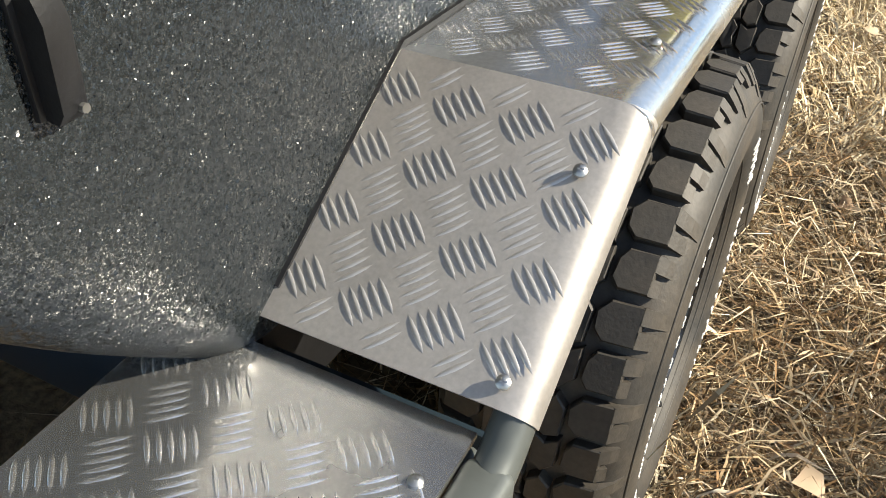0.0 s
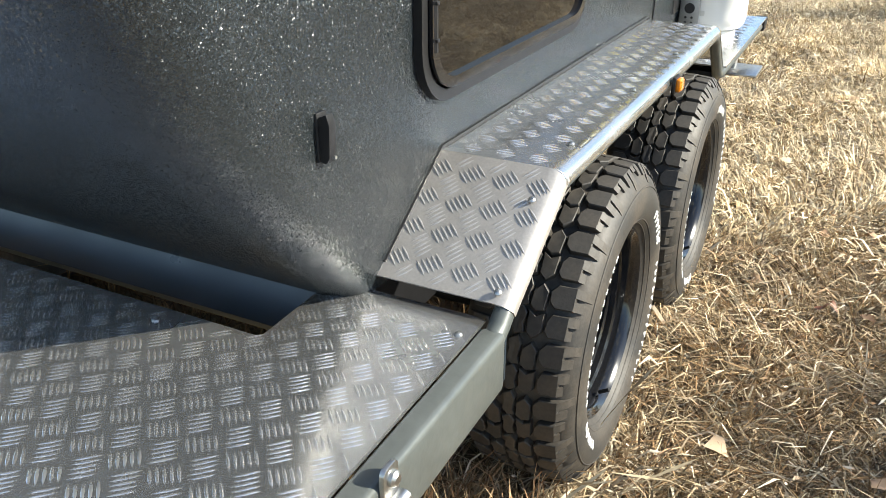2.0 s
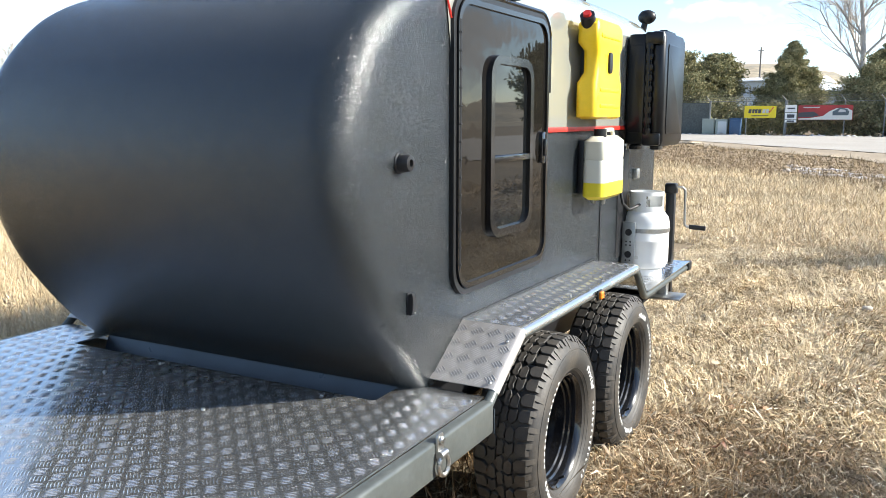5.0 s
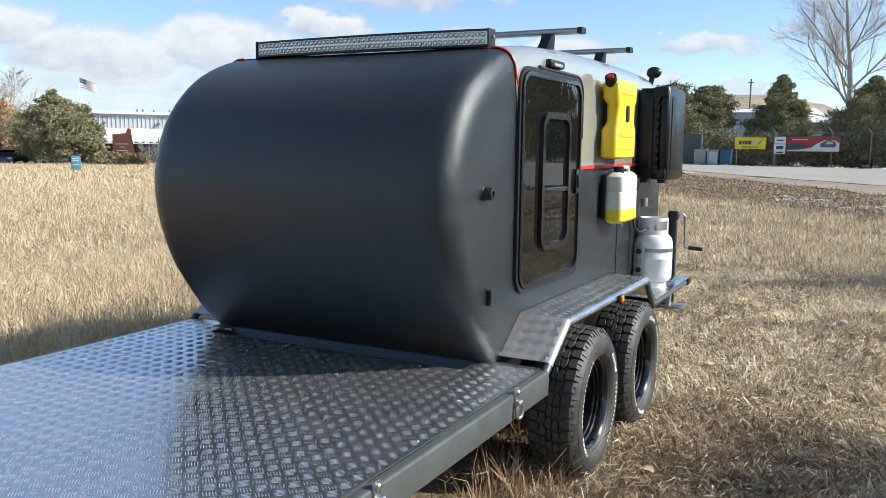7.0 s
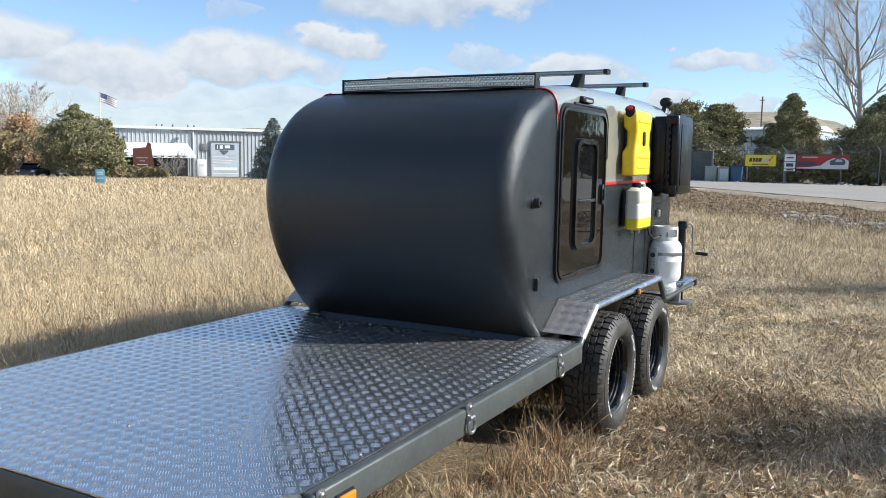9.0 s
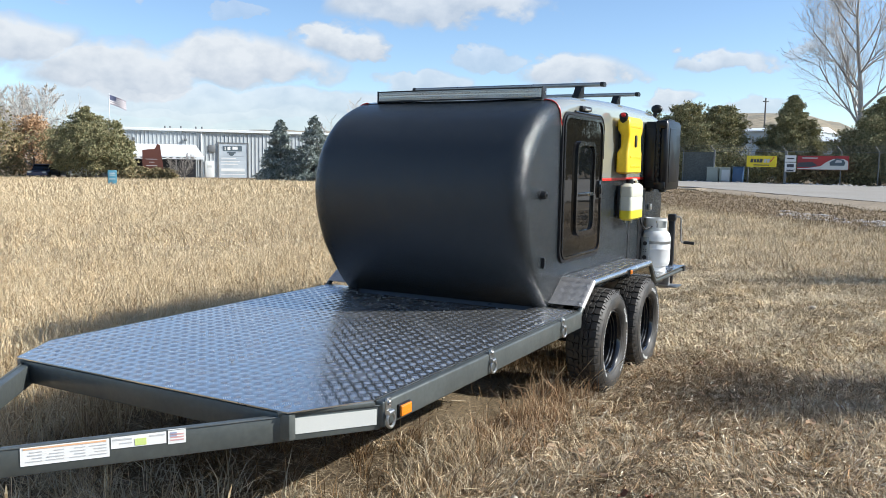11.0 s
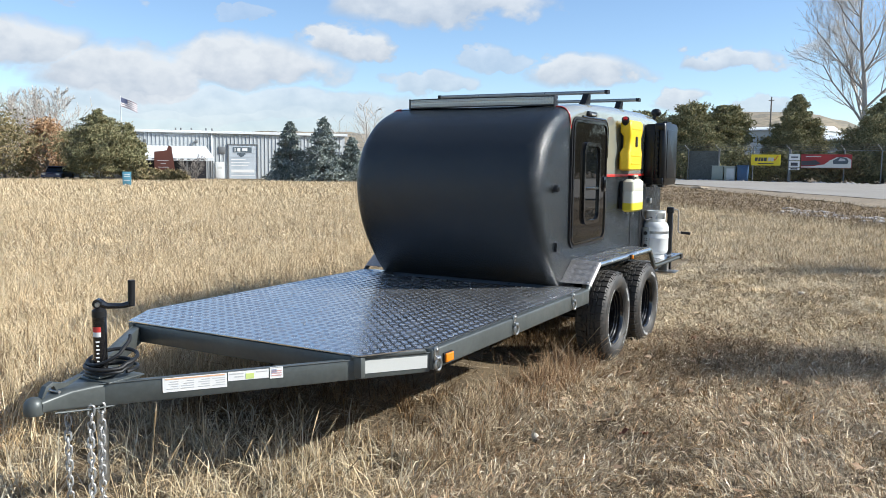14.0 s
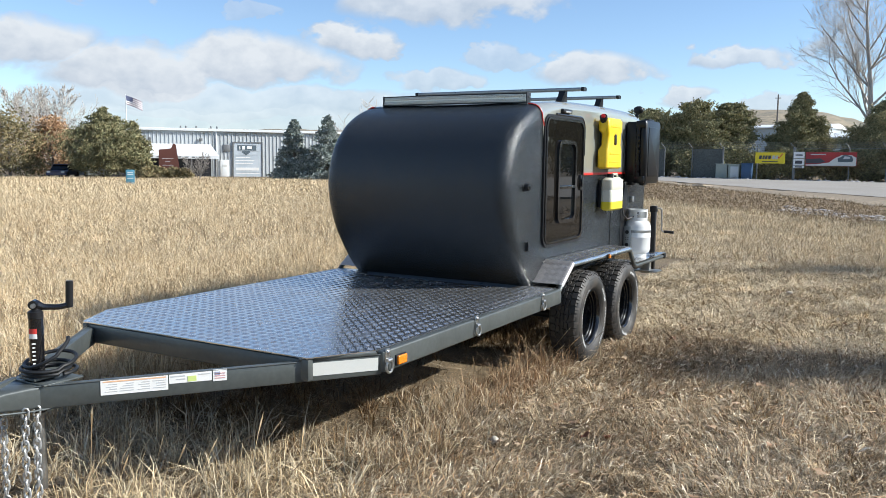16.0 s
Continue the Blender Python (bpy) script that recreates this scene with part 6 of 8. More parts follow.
    part("slot", bm, M_BLACK, t)
    bm = bmesh.new()
    box(bm, (0.014, 0.24, 0.16), (0.03, 0.06, 0.06), 0.006)
    part("clamp", bm, M_ZINC, t)


build_hard_case()


def build_gas_bottle():
    t = thing("gas_bottle", "white steel propane bottle strapped upright on the rear step", "gas bottle", (0.925, 2.98, 0.703))
    bm = bmesh.new()
    revolve(bm, [(0.0, 0.10), (0.035, 0.10), (0.036, 0.095), (0.040, 0.095), (0.045, 0.118), (0.065, 0.131), (0.09, 0.135), (0.20, 0.135), (0.203, 0.137), (0.211, 0.137), (0.214, 0.135), (0.31, 0.135), (0.345, 0.126), (0.37, 0.105), (0.385, 0.075), (0.392, 0.04), (0.393, 0)], seg=48)
    part("body", bm, M_WHITE, t, "white enamelled steel", smooth=40)
    # collar with hand holes: separate staves and rings
    bm = bmesh.new()
    for z0, z1 in ((0.375, 0.405), (0.468, 0.49)):
        revolve(bm, [(z0, 0.098), (z1, 0.098), (z1, 0.094), (z0, 0.094)], seg=40, closed=True)
    for a in (-8, 172):
        for q in range(10):
            w0, w1 = radians(a + q * 11), radians(a + q * 11 + 11)
            pts = [(r * math.cos(w), r * math.sin(w), z) for r, w, z in ((0.094, w0, 0.40), (0.098, w0, 0.40), (0.098, w1, 0.40), (0.094, w1, 0.40))]
            lo = [bm.verts.new(p) for p in pts]
            hi = [bm.verts.new((p[0], p[1], 0.47)) for p in pts]
            for k in range(4):
                bm.faces.new((lo[k], lo[(k + 1) % 4], hi[(k + 1) % 4], hi[k]))
    bmesh.ops.remove_doubles(bm, verts=bm.verts, dist=0.0006)
    part("collar", bm, M_WHITE, t, "white collar with hand holes", smooth=40)
    bm = bmesh.new()
    cyl(bm, (0, 0, 0.39), (0, 0, 0.44), 0.018, seg=12)
    cyl(bm, (0.0, -0.045, 0.425), (0.0, 0.02, 0.425), 0.013, seg=10)
    part("valve", bm, M_ZINC, t, "brass-grey valve")
    bm = bmesh.new()
    revolve(bm, [(0.255, 0.136), (0.255, 0.1385), (0.280, 0.1385), (0.280, 0.136)], seg=48, closed=True)
    part("strap", bm, M_ZINC, t, "steel band")
    bm = bmesh.new()
    slab(bm, rounded_rect(0.05, 0.02, 0.004, 3), 0.002, lambda u, v, w: (-0.03 + u, -0.134 - w, 0.11 + v))
    part("embossed_plate", bm, M_REFLECT, t)
    t = thing("bottle_bracket", "perforated aluminium channel beside the gas bottle", "bracket", (0.866, 2.825, 0.703))
    bm = bmesh.new()
    box(bm, (0, 0, 0.16), (0.075, 0.012, 0.32), 0.002)
    chan = part("channel", bm, M_TUBE, t)
    for z, r in ((0.04, 0.016), (0.13, 0.020), (0.26, 0.020)):
        bm = bmesh.new()
        cyl(bm, (0, -0.0065, z), (0, -0.0085, z), r, seg=18)
        part("hole", bm, M_BLACK, chan, "dark round hole")
    for z in (0.075, 0.095, 0.185, 0.205):
        for x in (-0.012, 0.012):
            bm = bmesh.new()
            cyl(bm, (x, -0.0065, z), (x, -0.0085, z), 0.005, seg=10)
            part("hole", bm, M_BLACK, chan)


build_gas_bottle()


def build_hose():
    t = thing("gas_hose", "black rubber gas hose hanging beside the gas bottle", "hose", (0.838, 2.72, 0.0))
    bm = bmesh.new()
    tube(bm, [(0.0, 0.06, 1.47), (0.0, 0.03, 1.40), (-0.004, 0.0, 1.30), (0.0, -0.01, 1.22), (0.015, 0.0, 1.14), (0.035, 0.06, 1.10), (0.06, 0.15, 1.115), (0.09, 0.20, 1.13)], 0.008, 8)
    part("hose", bm, M_CABLE, t)
    bm = bmesh.new()
    cyl(bm, (0.0, 0.06, 1.44), (0.0, 0.062, 1.475), 0.012, seg=10)
    part("ferrule", bm, M_ZINC, t)


build_hose()


def build_rear_jack():
    t = thing("rear_jack", "black square stabiliser jack with a crank handle at the rear corner", "jack", (0.955, 3.47, 0.50))
    bm = bmesh.new()
    box(bm, (0, 0, 0.32), (0.055, 0.055, 0.66), 0.006)
    part("tube", bm, M_BLACK, t)
    bm = bmesh.new()
    box(bm, (0, 0, 0.675), (0.075, 0.075, 0.07), 0.014)
    part("gear_head", bm, M_BLACK, t)
    bm = bmesh.new()
    tube(bm, [(0.03, -0.01, 0.685), (0.075, -0.01, 0.685), (0.09, -0.01, 0.67), (0.095, -0.01, 0.45), (0.11, -0.01, 0.435), (0.13, -0.01, 0.435)], 0.008, 8)
    part("crank", bm, M_ZINC, t, "bare steel crank rod")
    bm = bmesh.new()
    cyl(bm, (0.125, -0.01, 0.435), (0.225, -0.01, 0.430), 0.015, seg=12)
    part("grip", bm, M_BLACK, t, "dark brown grip")


build_rear_jack()


# ---- tongue ----
def build_tongue():
    t = thing("coupler", "grey cast ball coupler at the tip of the tongue", "coupler", (0, -3.16, 0.60))
    bm = bmesh.new()
    sect = [(0.10, 0.150, -0.034, 0.060), (0.02, 0.118, -0.036, 0.062), (-0.08, 0.086, -0.036, 0.064), (-0.18, 0.056, -0.028, 0.060), (-0.25, 0.043, -0.018, 0.048), (-0.31, 0.040, -0.014, 0.040)]
    rings = []
    for y, w, z0, z1 in sect:
        rings.append([bm.verts.new((u, y, (z0 + z1) / 2 + v)) for u, v in rounded_rect(2 * w, z1 - z0, 0.014, 4)])
    for ra, rb in zip(rings, rings[1:]):
        n = len(ra)
        for k in range(n):
            bm.faces.new((ra[k], ra[(k + 1) % n], rb[(k + 1) % n], rb[k]))
    bm.faces.new(rings[0])
    bm.faces.new(rings[-1][::-1])
    part("housing", bm, M_STEEL, t, "grey pressed-steel coupler body", smooth=45)
    bm = bmesh.new()
    revolve(bm, [(-0.046, 0.046), (-0.034, 0.0505), (0.0, 0.050), (0.022, 0.045), (0.038, 0.032), (0.046, 0.014), (0.048, 0.0)], seg=28, m=Matrix.Translation((0, -0.325, 0.018)) @ Matrix.Scale(0.82, 4))
    part("ball_socket", bm, M_STEEL, t, smooth=50)
    for s in (1, -1):
        bm = bmesh.new()
        tube(bm, [(s * 0.152, 0.10, -0.040), (s * 0.120, 0.02, -0.042), (s * 0.088, -0.08, -0.042), (s * 0.060, -0.18, -0.033), (s * 0.047, -0.26, -0.023)], 0.005, 8)
        part("lower_flange", bm, M_STEEL, t)
    bm = bmesh.new()
    slab(bm, [(-0.285, 0.040), (-0.262, 0.082), (-0.235, 0.090), (-0.228, 0.066), (-0.175, 0.068), (-0.10, 0.096), (-0.095, 0.104), (-0.18, 0.086), (-0.24, 0.104), (-0.272, 0.092), (-0.295, 0.046)], 0.030, lambda u, v, w: (w - 0.015, u, v), 0.002)
    part("latch_lever", bm, M_STEEL, t, "grey latch lever")
    bm = bmesh.new()
    cyl(bm, (-0.034, -0.225, 0.060), (0.034, -0.225, 0.060), 0.007, seg=12)
    part("latch_pin", bm, M_ZINC, t)
    bm = bmesh.new()
    box(bm, (0, 0.06, 0.066), (0.24, 0.20, 0.008), 0.002)
    part("top_plate", bm, M_STEEL, t)
    j = thing("tongue_jack", "black swing-handle tongue jack with red and white decal on the tongue", "jack", (0, -3.145, 0.66))
    bm = bmesh.new()
    cyl(bm, (0, 0, -0.14), (0, 0, 0.30), 0.031, seg=24)
    tube_ob = part("tube", bm, M_GLOSSBLACK, j, "gloss black tube")
    bm = bmesh.new()
    revolve(bm, [(0.29, 0.0325), (0.318, 0.0325), (0.322, 0.028), (0.330, 0.016), (0.350, 0.016), (0.352, 0)], seg=24)
    part("top_cap", bm, M_BLACK, j)
    bm = bmesh.new()
    tube(bm, [(0.012, -0.022, 0.352), (-0.005, 0.0, 0.350), (0.014, 0.035, 0.336), (0.048, 0.085, 0.332), (0.074, 0.118, 0.340)], [0.02, 0.026, 0.014, 0.013, 0.014], 10)
    part("crank_arm", bm, M_GLOSSBLACK, j)
    bm = bmesh.new()
    cyl(bm, (0.074, 0.118, 0.330), (0.077, 0.121, 0.450), 0.0165, seg=14)
    part("grip", bm, M_BLACK, j, "black plastic grip")
    bm = bmesh.new()
    cyl(bm, (0.018, -0.020, 0.350), (0.028, -0.032, 0.350), 0.010, seg=12)
    part("pivot_bolt", bm, M_ZINC, j)
    view = math.atan2(-2.5, 3.2)
    for z0, z1, mat, label in ((0.222, 0.246, M_STICKRED, "red decal"), (0.200, 0.222, M_PAPER, "white decal")):
        bm = bmesh.new()
        prof = []
        for q in range(9):
            a = view + radians(-65 + 75 * q / 8)
            prof.append((0.0316 * math.cos(a), 0.0316 * math.sin(a)))
        lo = [bm.verts.new((x, y, z0)) for x, y in prof]
        hi = [bm.verts.new((x, y, z1)) for x, y in prof]
        for q in range(8):
            bm.faces.new((lo[q], lo[q + 1], hi[q + 1], hi[q]))
        part("decal", bm, mat, tube_ob, label)
    for k in range(7):
        bm = bmesh.new()
        a = view
        m = Matrix.Rotation(a, 4, "Z")
        box(bm, (0.0300, -0.010, 0.178 - k * 0.018), (0.002, 0.016 - 0.005 * (k % 2), 0.006), 0, m)
        part("printed_bar", bm, M_PAPER, tube_ob, smooth=None)
    bm = bmesh.new()
    box(bm, (0, 0, 0.022), (0.11, 0.11, 0.012), 0.003)
    part("mount_flange", bm, M_STEEL, j)
    # coiled cable
    c = thing("cable_coil", "black wiring cable coiled round the foot of the tongue jack", "cable", (0, -3.13, 0.70))
    bm = bmesh.new()
    pts = []
    rng = random.Random(4)
    for k in range(125):
        a = 2 * math.pi * k / 30
        r = 0.092 + 0.013 * math.sin(a * 0.37 + 1) + 0.006 * math.sin(2.3 * a)
        raised = max(0.0, (k - 88) / 37)
        pts.append((r * math.cos(a) * 1.0 + 0.015, r * math.sin(a) * 1.1 + 0.03, 0.012 * (k // 30) + 0.004 * math.sin(a * 1.3) + raised * 0.055 * (1 + math.sin(a + 0.2))))
    tube(bm, pts, 0.0088, 8)
    part("cable", bm, M_CABLE, c)
    # chains
    for x0, y0, links, sway in ((0.088, -3.22, 14, 0.0), (0.080, -3.27, 14, 0.5), (-0.088, -3.26, 13, 1.0)):
        ch = thing("safety_chain", "galvanised safety chain hanging from the tongue", "chain", (x0, y0, 0.565), "safety chains")
        me = None
        for k in range(links):
            z = -0.012 - k * 0.036
            x = 0.006 * math.sin(k * 0.5 + sway)
            m = pose(x, 0.004 * math.cos(k * 0.7 + sway), z, 6 * math.sin(k + sway), 5 * math.cos(k), 40 + 90 * (k % 2) + 10 * math.sin(k * 1.7))
            if me is None:
                bm = bmesh.new()
                ln = []
                for q in range(16):
                    a = 2 * math.pi * q / 16
                    ln.append((0.013 * math.cos(a), 0, 0.014 * math.sin(a) + (0.011 if math.sin(a) > 0 else -0.011)))
                tube(bm, ln, 0.0048, 6, closed=True)
                ob = part("link", bm, M_CHAIN, ch)
                ob.matrix_basis = m
                me = ob.data
            else:
                share("link", me, ch, m)
    f = thing("jack_foot_tube", "bare steel inner tube below the tongue", "jack leg", (0.0, -3.145, 0.30))
    bm = bmesh.new()
    cyl(bm, (0.0, 0, -0.14), (0.0, 0, 0.25), 0.024, seg=16)
    part("inner_tube", bm, M_ZINC, f)


build_tongue()


# ---- trees ----
def leaf_cloud(name, parent, pts, size, mat, label, seed=1, droop=0.0, wide=0.28):
    """Small leaf sprays: two crossed slim triangles at each point."""
    rng = np.random.default_rng(seed)
    n = len(pts)
    d = rng.normal(0, 1, (n, 3))
    d[:, 2] -= droop
    d /= np.linalg.norm(d, axis=1)[:, None]
    e = np.cross(d, rng.normal(0, 1, (n, 3)))
    e /= np.linalg.norm(e, axis=1)[:, None]
    g = np.cross(d, e)
    s = (size * rng.uniform(0.6, 1.3, n))[:, None]
    v = np.stack([pts - 0.5 * s * d - wide * s * e, pts - 0.5 * s * d + wide * s * e, pts + 0.6 * s * d, pts - 0.4 * s * d - wide * s * g, pts - 0.4 * s * d + wide * s * g, pts + 0.6 * s * d], 1).reshape(-1, 3)
    tris = np.arange(n * 6).reshape(-1, 3)
    ob = mesh_np(name, v, tris, mat)
    ob.parent = parent
    return tagged(ob, label)


def branch_tube(verts, tris, a, b, ra, rb, seg=5):
    d = b - a
    L = np.linalg.norm(d)
    if L < 1e-6:
        return
    d = d / L
    u = np.cross(d, (0.31, 0.77, 0.55))
    u /= np.linalg.norm(u)
    w = np.cross(d, u)
    k = len(verts)
    for p, r in ((a, ra), (b, rb)):
        for q in range(seg):
            t = 2 * math.pi * q / seg
            verts.append(p + r * (math.cos(t) * u + math.sin(t) * w))
    for q in range(seg):
        n = (q + 1) % seg
        tris.append((k + q, k + n, k + seg + n))
        tris.append((k + q, k + seg + n, k + seg + q))


def build_bare_tree(at, height, spread, mat, label, seed, depth=4, first=0.25, lean=(0, 0), twig=0.012, forks=1):
    """A leader that thins to the top, limbs all along it, and twigs in several orders."""
    rng = np.random.default_rng(seed)
    t = thing("bare_tree", label, "tree", (*at, float(ground_z(*at)) - 0.1), "bare trees")
    fine = np.random.default_rng(seed + 1000)
    tv, tt, bv, bt = [], [], [], []

    def grow(p, d, L, r, k):
        for s in range(4):
            d2 = d + (rng if k < 4 else fine).normal(0, 0.08, 3) + np.array([0, 0, 0.075])
            d2 /= np.linalg.norm(d2)
            q = p + d2 * L / 4
            r2 = max(twig * 0.7, r * 0.80)
            branch_tube(bv, bt, p, q, max(r, twig * (0.7 if k > 3 else 1)), r2, 5 if k < 2 else 3)
            p, d, r = q, d2, r2
            if k < depth:
                g = rng if k < 3 else fine
                for _ in range(2 if k < 3 else 1):
                    side = g.normal(0, 1, 3)
                    side -= d * (side @ d)
                    side /= np.linalg.norm(side)
                    ang = g.uniform(0.35, 0.8)
                    nd = d * math.cos(ang) + side * math.sin(ang)
                    nd /= np.linalg.norm(nd)
                    grow(p, nd, L * g.uniform(0.34, 0.58) * (1 if k < 3 else 1.5), r * 0.62, k + 1)

    for fork in range(forks):
        d = np.array([lean[0], lean[1], 1.0]) + (rng.normal(0, 0.12 * forks, 3) * np.array([1, 1, 0]) if forks > 1 else 0)
        d /= np.linalg.norm(d)
        p, r, n = np.zeros(3), height * 0.017, 12
        for s in range(n):
            f = (s + 1) / n
            d2 = d + rng.normal(0, 0.045, 3)
            d2 /= np.linalg.norm(d2)
            q = p + d2 * height / n
            r2 = max(0.02, height * 0.017 * (1 - 0.9 * f))
            branch_tube(tv, tt, p, q, r, r2, 8)
            p, d, r = q, d2, r2
            if f > first:
                for _ in range(2):
                    a = rng.uniform(0, 2 * math.pi)
                    ang = spread * rng.uniform(0.75, 1.2)
                    nd = d * math.cos(ang) + np.array([math.cos(a), math.sin(a), 0]) * math.sin(ang)
                    grow(p, nd, height * (0.46 * (1 - f) + 0.10) * rng.uniform(0.75, 1.15), r * 0.55, 1)
    for name, v, f in (("trunk", tv, tt), ("crown", bv, bt)):
        ob = mesh_np(name, np.array(v), np.array(f), mat, True)
        ob.parent = t
    return t


def build_conifer(at, height, radius, mat, label, seed, count=7000, shape="spruce", leaf=0.34, base=0.0):
    """A trunk with whorls of boughs; needles in sprays along each bough, with gaps between boughs."""
    rng = np.random.default_rng(seed)
    t = thing("conifer", label, "tree", (*at, float(ground_z(*at)) - 0.05), "conifers")
    tv, tt = [], []
    branch_tube(tv, tt, np.zeros(3), np.array([0, 0, height * 0.96]), height * 0.022, 0.02, 8)
    pts = []
    boughs = 170 if shape == "spruce" else 210
    for k in range(boughs):
        f = rng.uniform(0.02, 1.0) ** (1.15 if shape == "spruce" else 0.9)
        z = base + (height - base) * f
        if shape == "spruce":
            R = radius * (1 - f) ** 0.85 * rng.uniform(0.72, 1.12) + 0.12
        elif shape == "cone":
            R = radius * min(1.0, 1.4 * (1 - f) ** 0.95) * rng.uniform(0.8, 1.08) * (0.8 + 0.2 * min(1, f * 5)) + 0.1
        else:
            R = radius * math.sqrt(max(0.03, 1 - (2 * f - 0.85) ** 2 / 1.33)) * rng.uniform(0.65, 1.1)
        a = rng.uniform(0, 2 * math.pi)
        if shape != "spruce":
            R *= 1 + 0.16 * math.sin(3 * a + 5 * f + seed) + 0.10 * math.sin(7 * a - 9 * f)
        rise = {"spruce": rng.uniform(-0.25, 0.10), "cone": rng.uniform(0.15, 0.6), "round": rng.uniform(0.0, 0.5)}[shape]
        end = np.array([R * math.cos(a), R * math.sin(a), z + R * rise])
        start = np.array([0, 0, max(0.05, z - 0.08 * R)])
        branch_tube(tv, tt, start, start + 0.85 * (end - start), 0.035, 0.010, 3)
        m = max(8, int(count / boughs * (0.35 + 0.9 * R / radius)))
        s = np.sqrt(rng.uniform(0.06, 1.0, m))
        wide = 0.16 * R + 0.12
        pts.append(start + (end - start) * s[:, None] + rng.normal(0, 1, (m, 3)) * (wide * np.array([1, 1, 0.55])) * (0.45 + 0.55 * (1 - s))[:, None])
    ob = mesh_np("trunk", np.array(tv), np.array(tt), M_BARK, True)
    ob.parent = t
    pts = np.concatenate(pts)
    pts = pts[pts[:, 2] > 0.05]
    leaf_cloud("crown", t, pts, leaf, mat, "", seed + 50, droop=0.3 if shape == "spruce" else -0.4, wide=0.2)
    return t


def build_leafy(at, height, radius, mat, label, seed, count=3500):
    rng = np.random.default_rng(seed)
    t = thing("leafy_tree", label, "tree", (*at, float(ground_z(*at)) - 0.05), "leafy trees")
    tv, tt = [], []
    branch_tube(tv, tt, np.zeros(3), np.array([0, 0, height * 0.45]), height * 0.028, height * 0.016, 7)
    pts = []
    for k in range(46):
        a, f = rng.uniform(0, 2 * math.pi), rng.uniform(0.15, 1.0)
        R = radius * math.sqrt(max(0.05, 1 - (2 * f - 0.9) ** 2 / 1.25)) * rng.uniform(0.5, 1.05)
        end = np.array([R * math.cos(a), R * math.sin(a), height * f])
        start = np.array([0, 0, height * min(0.42, f * 0.5)])
        branch_tube(tv, tt, start, end, 0.05, 0.012, 3)
        pts.append(end + rng.normal(0, 1, (count // 46, 3)) * radius * 0.20)
    ob = mesh_np("trunk", np.array(tv), np.array(tt), M_BARK, True)
    ob.parent = t
    pts = np.concatenate(pts)
    leaf_cloud("crown", t, pts[pts[:, 2] > 0.1], 0.33, mat, "", seed + 70)
    return t


build_bare_tree((-88.4, 58.8), 10.2, 0.8, M_PALEBARK, "leafless spreading tree behind the pines", 3, depth=3, first=0.35, twig=0.024, forks=4)
build_leafy((-78.0, 51.6), 5.8, 2.4, M_OAK, "small tree with russet dead leaves", 4)
build_leafy((-77.0, 46.0), 6.2, 3.2, M_OLIVE, "olive-brown shrubby tree at the field's edge", 6, 3600)
build_conifer((-68.1, 50.5), 7.1, 3.7, M_PINE, "broad dark green pine at the field's far side", 7, 26000, "cone", 0.26, 0.2)
build_conifer((-66.5, 52.8), 5.8, 1.8, M_PINE, "dark green pine beside a broader one", 8, 6000, "cone", 0.34, 0.2)
build_conifer((-53.1, 62.1), 6.2, 2.5, M_SPRUCE, "blue-green spruce in front of the warehouse", 9, 8000)
build_conifer((-49.2, 62.7), 6.6, 3.2, M_SPRUCE, "broad blue-green spruce in front of the warehouse", 10, 9000)
build_conifer((-46.9, 64.5), 4.6, 2.0, M_SPRUCE, "small blue-green spruce beside a broad one", 12, 5000)
build_bare_tree((-64.0, 93.9), 10.5, 1.0, M_PALEBARK, "leafless tree behind the warehouse", 13, depth=2, twig=0.022, forks=4)
build_conifer((-10.9, 56.95), 5.35, 2.25, M_PINE, "dark pine behind the fence", 14, 30000, "round", 0.19, 0.2)
build_conifer((-8.65, 58.8), 5.45, 1.8, M_PINE, "olive-green pine behind the fence", 15, 28000, "round", 0.19, 0.2)
build_conifer((-3.9, 60.2), 6.25, 2.05, M_PINE, "cone-shaped evergreen behind the fence", 16, 60000, "cone", 0.17, 0.1)
build_conifer((1.95, 56.6), 5.7, 2.7, M_PINE, "wide evergreen behind the fence", 17, 60000, "cone", 0.17, 0.1)
build_conifer((-14.5, 58.0), 5.0, 2.4, M_PINE, "dark pine behind the fence", 18, 11000, "round", 0.25, 0.2)
build_bare_tree((0.5, 69.5), 17.5, 0.8, M_PALEBARK, "tall leafless cottonwood above the evergreens", 22, depth=4, first=0.22, lean=(0.0, 0), twig=0.012)
build_bare_tree((14.2, 5.85), 7.6, 0.34, M_BARK, "narrow leafless tree beside the field that shades the grass", 31, depth=3, first=0.30, twig=0.014)
build_bare_tree((15.5, 15.0), 10.2, 0.40, M_BARK, "leafless tree beside the field that shades the grass", 32, depth=3, first=0.35, twig=0.010)
for k, (x, y, h, r) in enumerate(((30.0, -2.0, 7.0, 3.4), (33.0, 5.0, 8.0, 3.8), (31.0, 12.5, 6.5, 3.2), (34.0, 19.0, 8.5, 3.8), (36.0, 27.0, 7.5, 3.6), (38.0, 35.0, 8.5, 3.8), (9.0, 57.5, 7.0, 3.4), (17.5, 56.0, 3.0, 2.2), (21.5, 55.5, 6.4, 2.6), (29.5, 49.0, 3.0, 2.4), (34.5, 43.0, 8.0, 3.4))):
    build_conifer((x, y), h, r, M_PINE, "dark evergreen across the mown strip", 110 + k, 4500, "round", 0.5, 0.1)
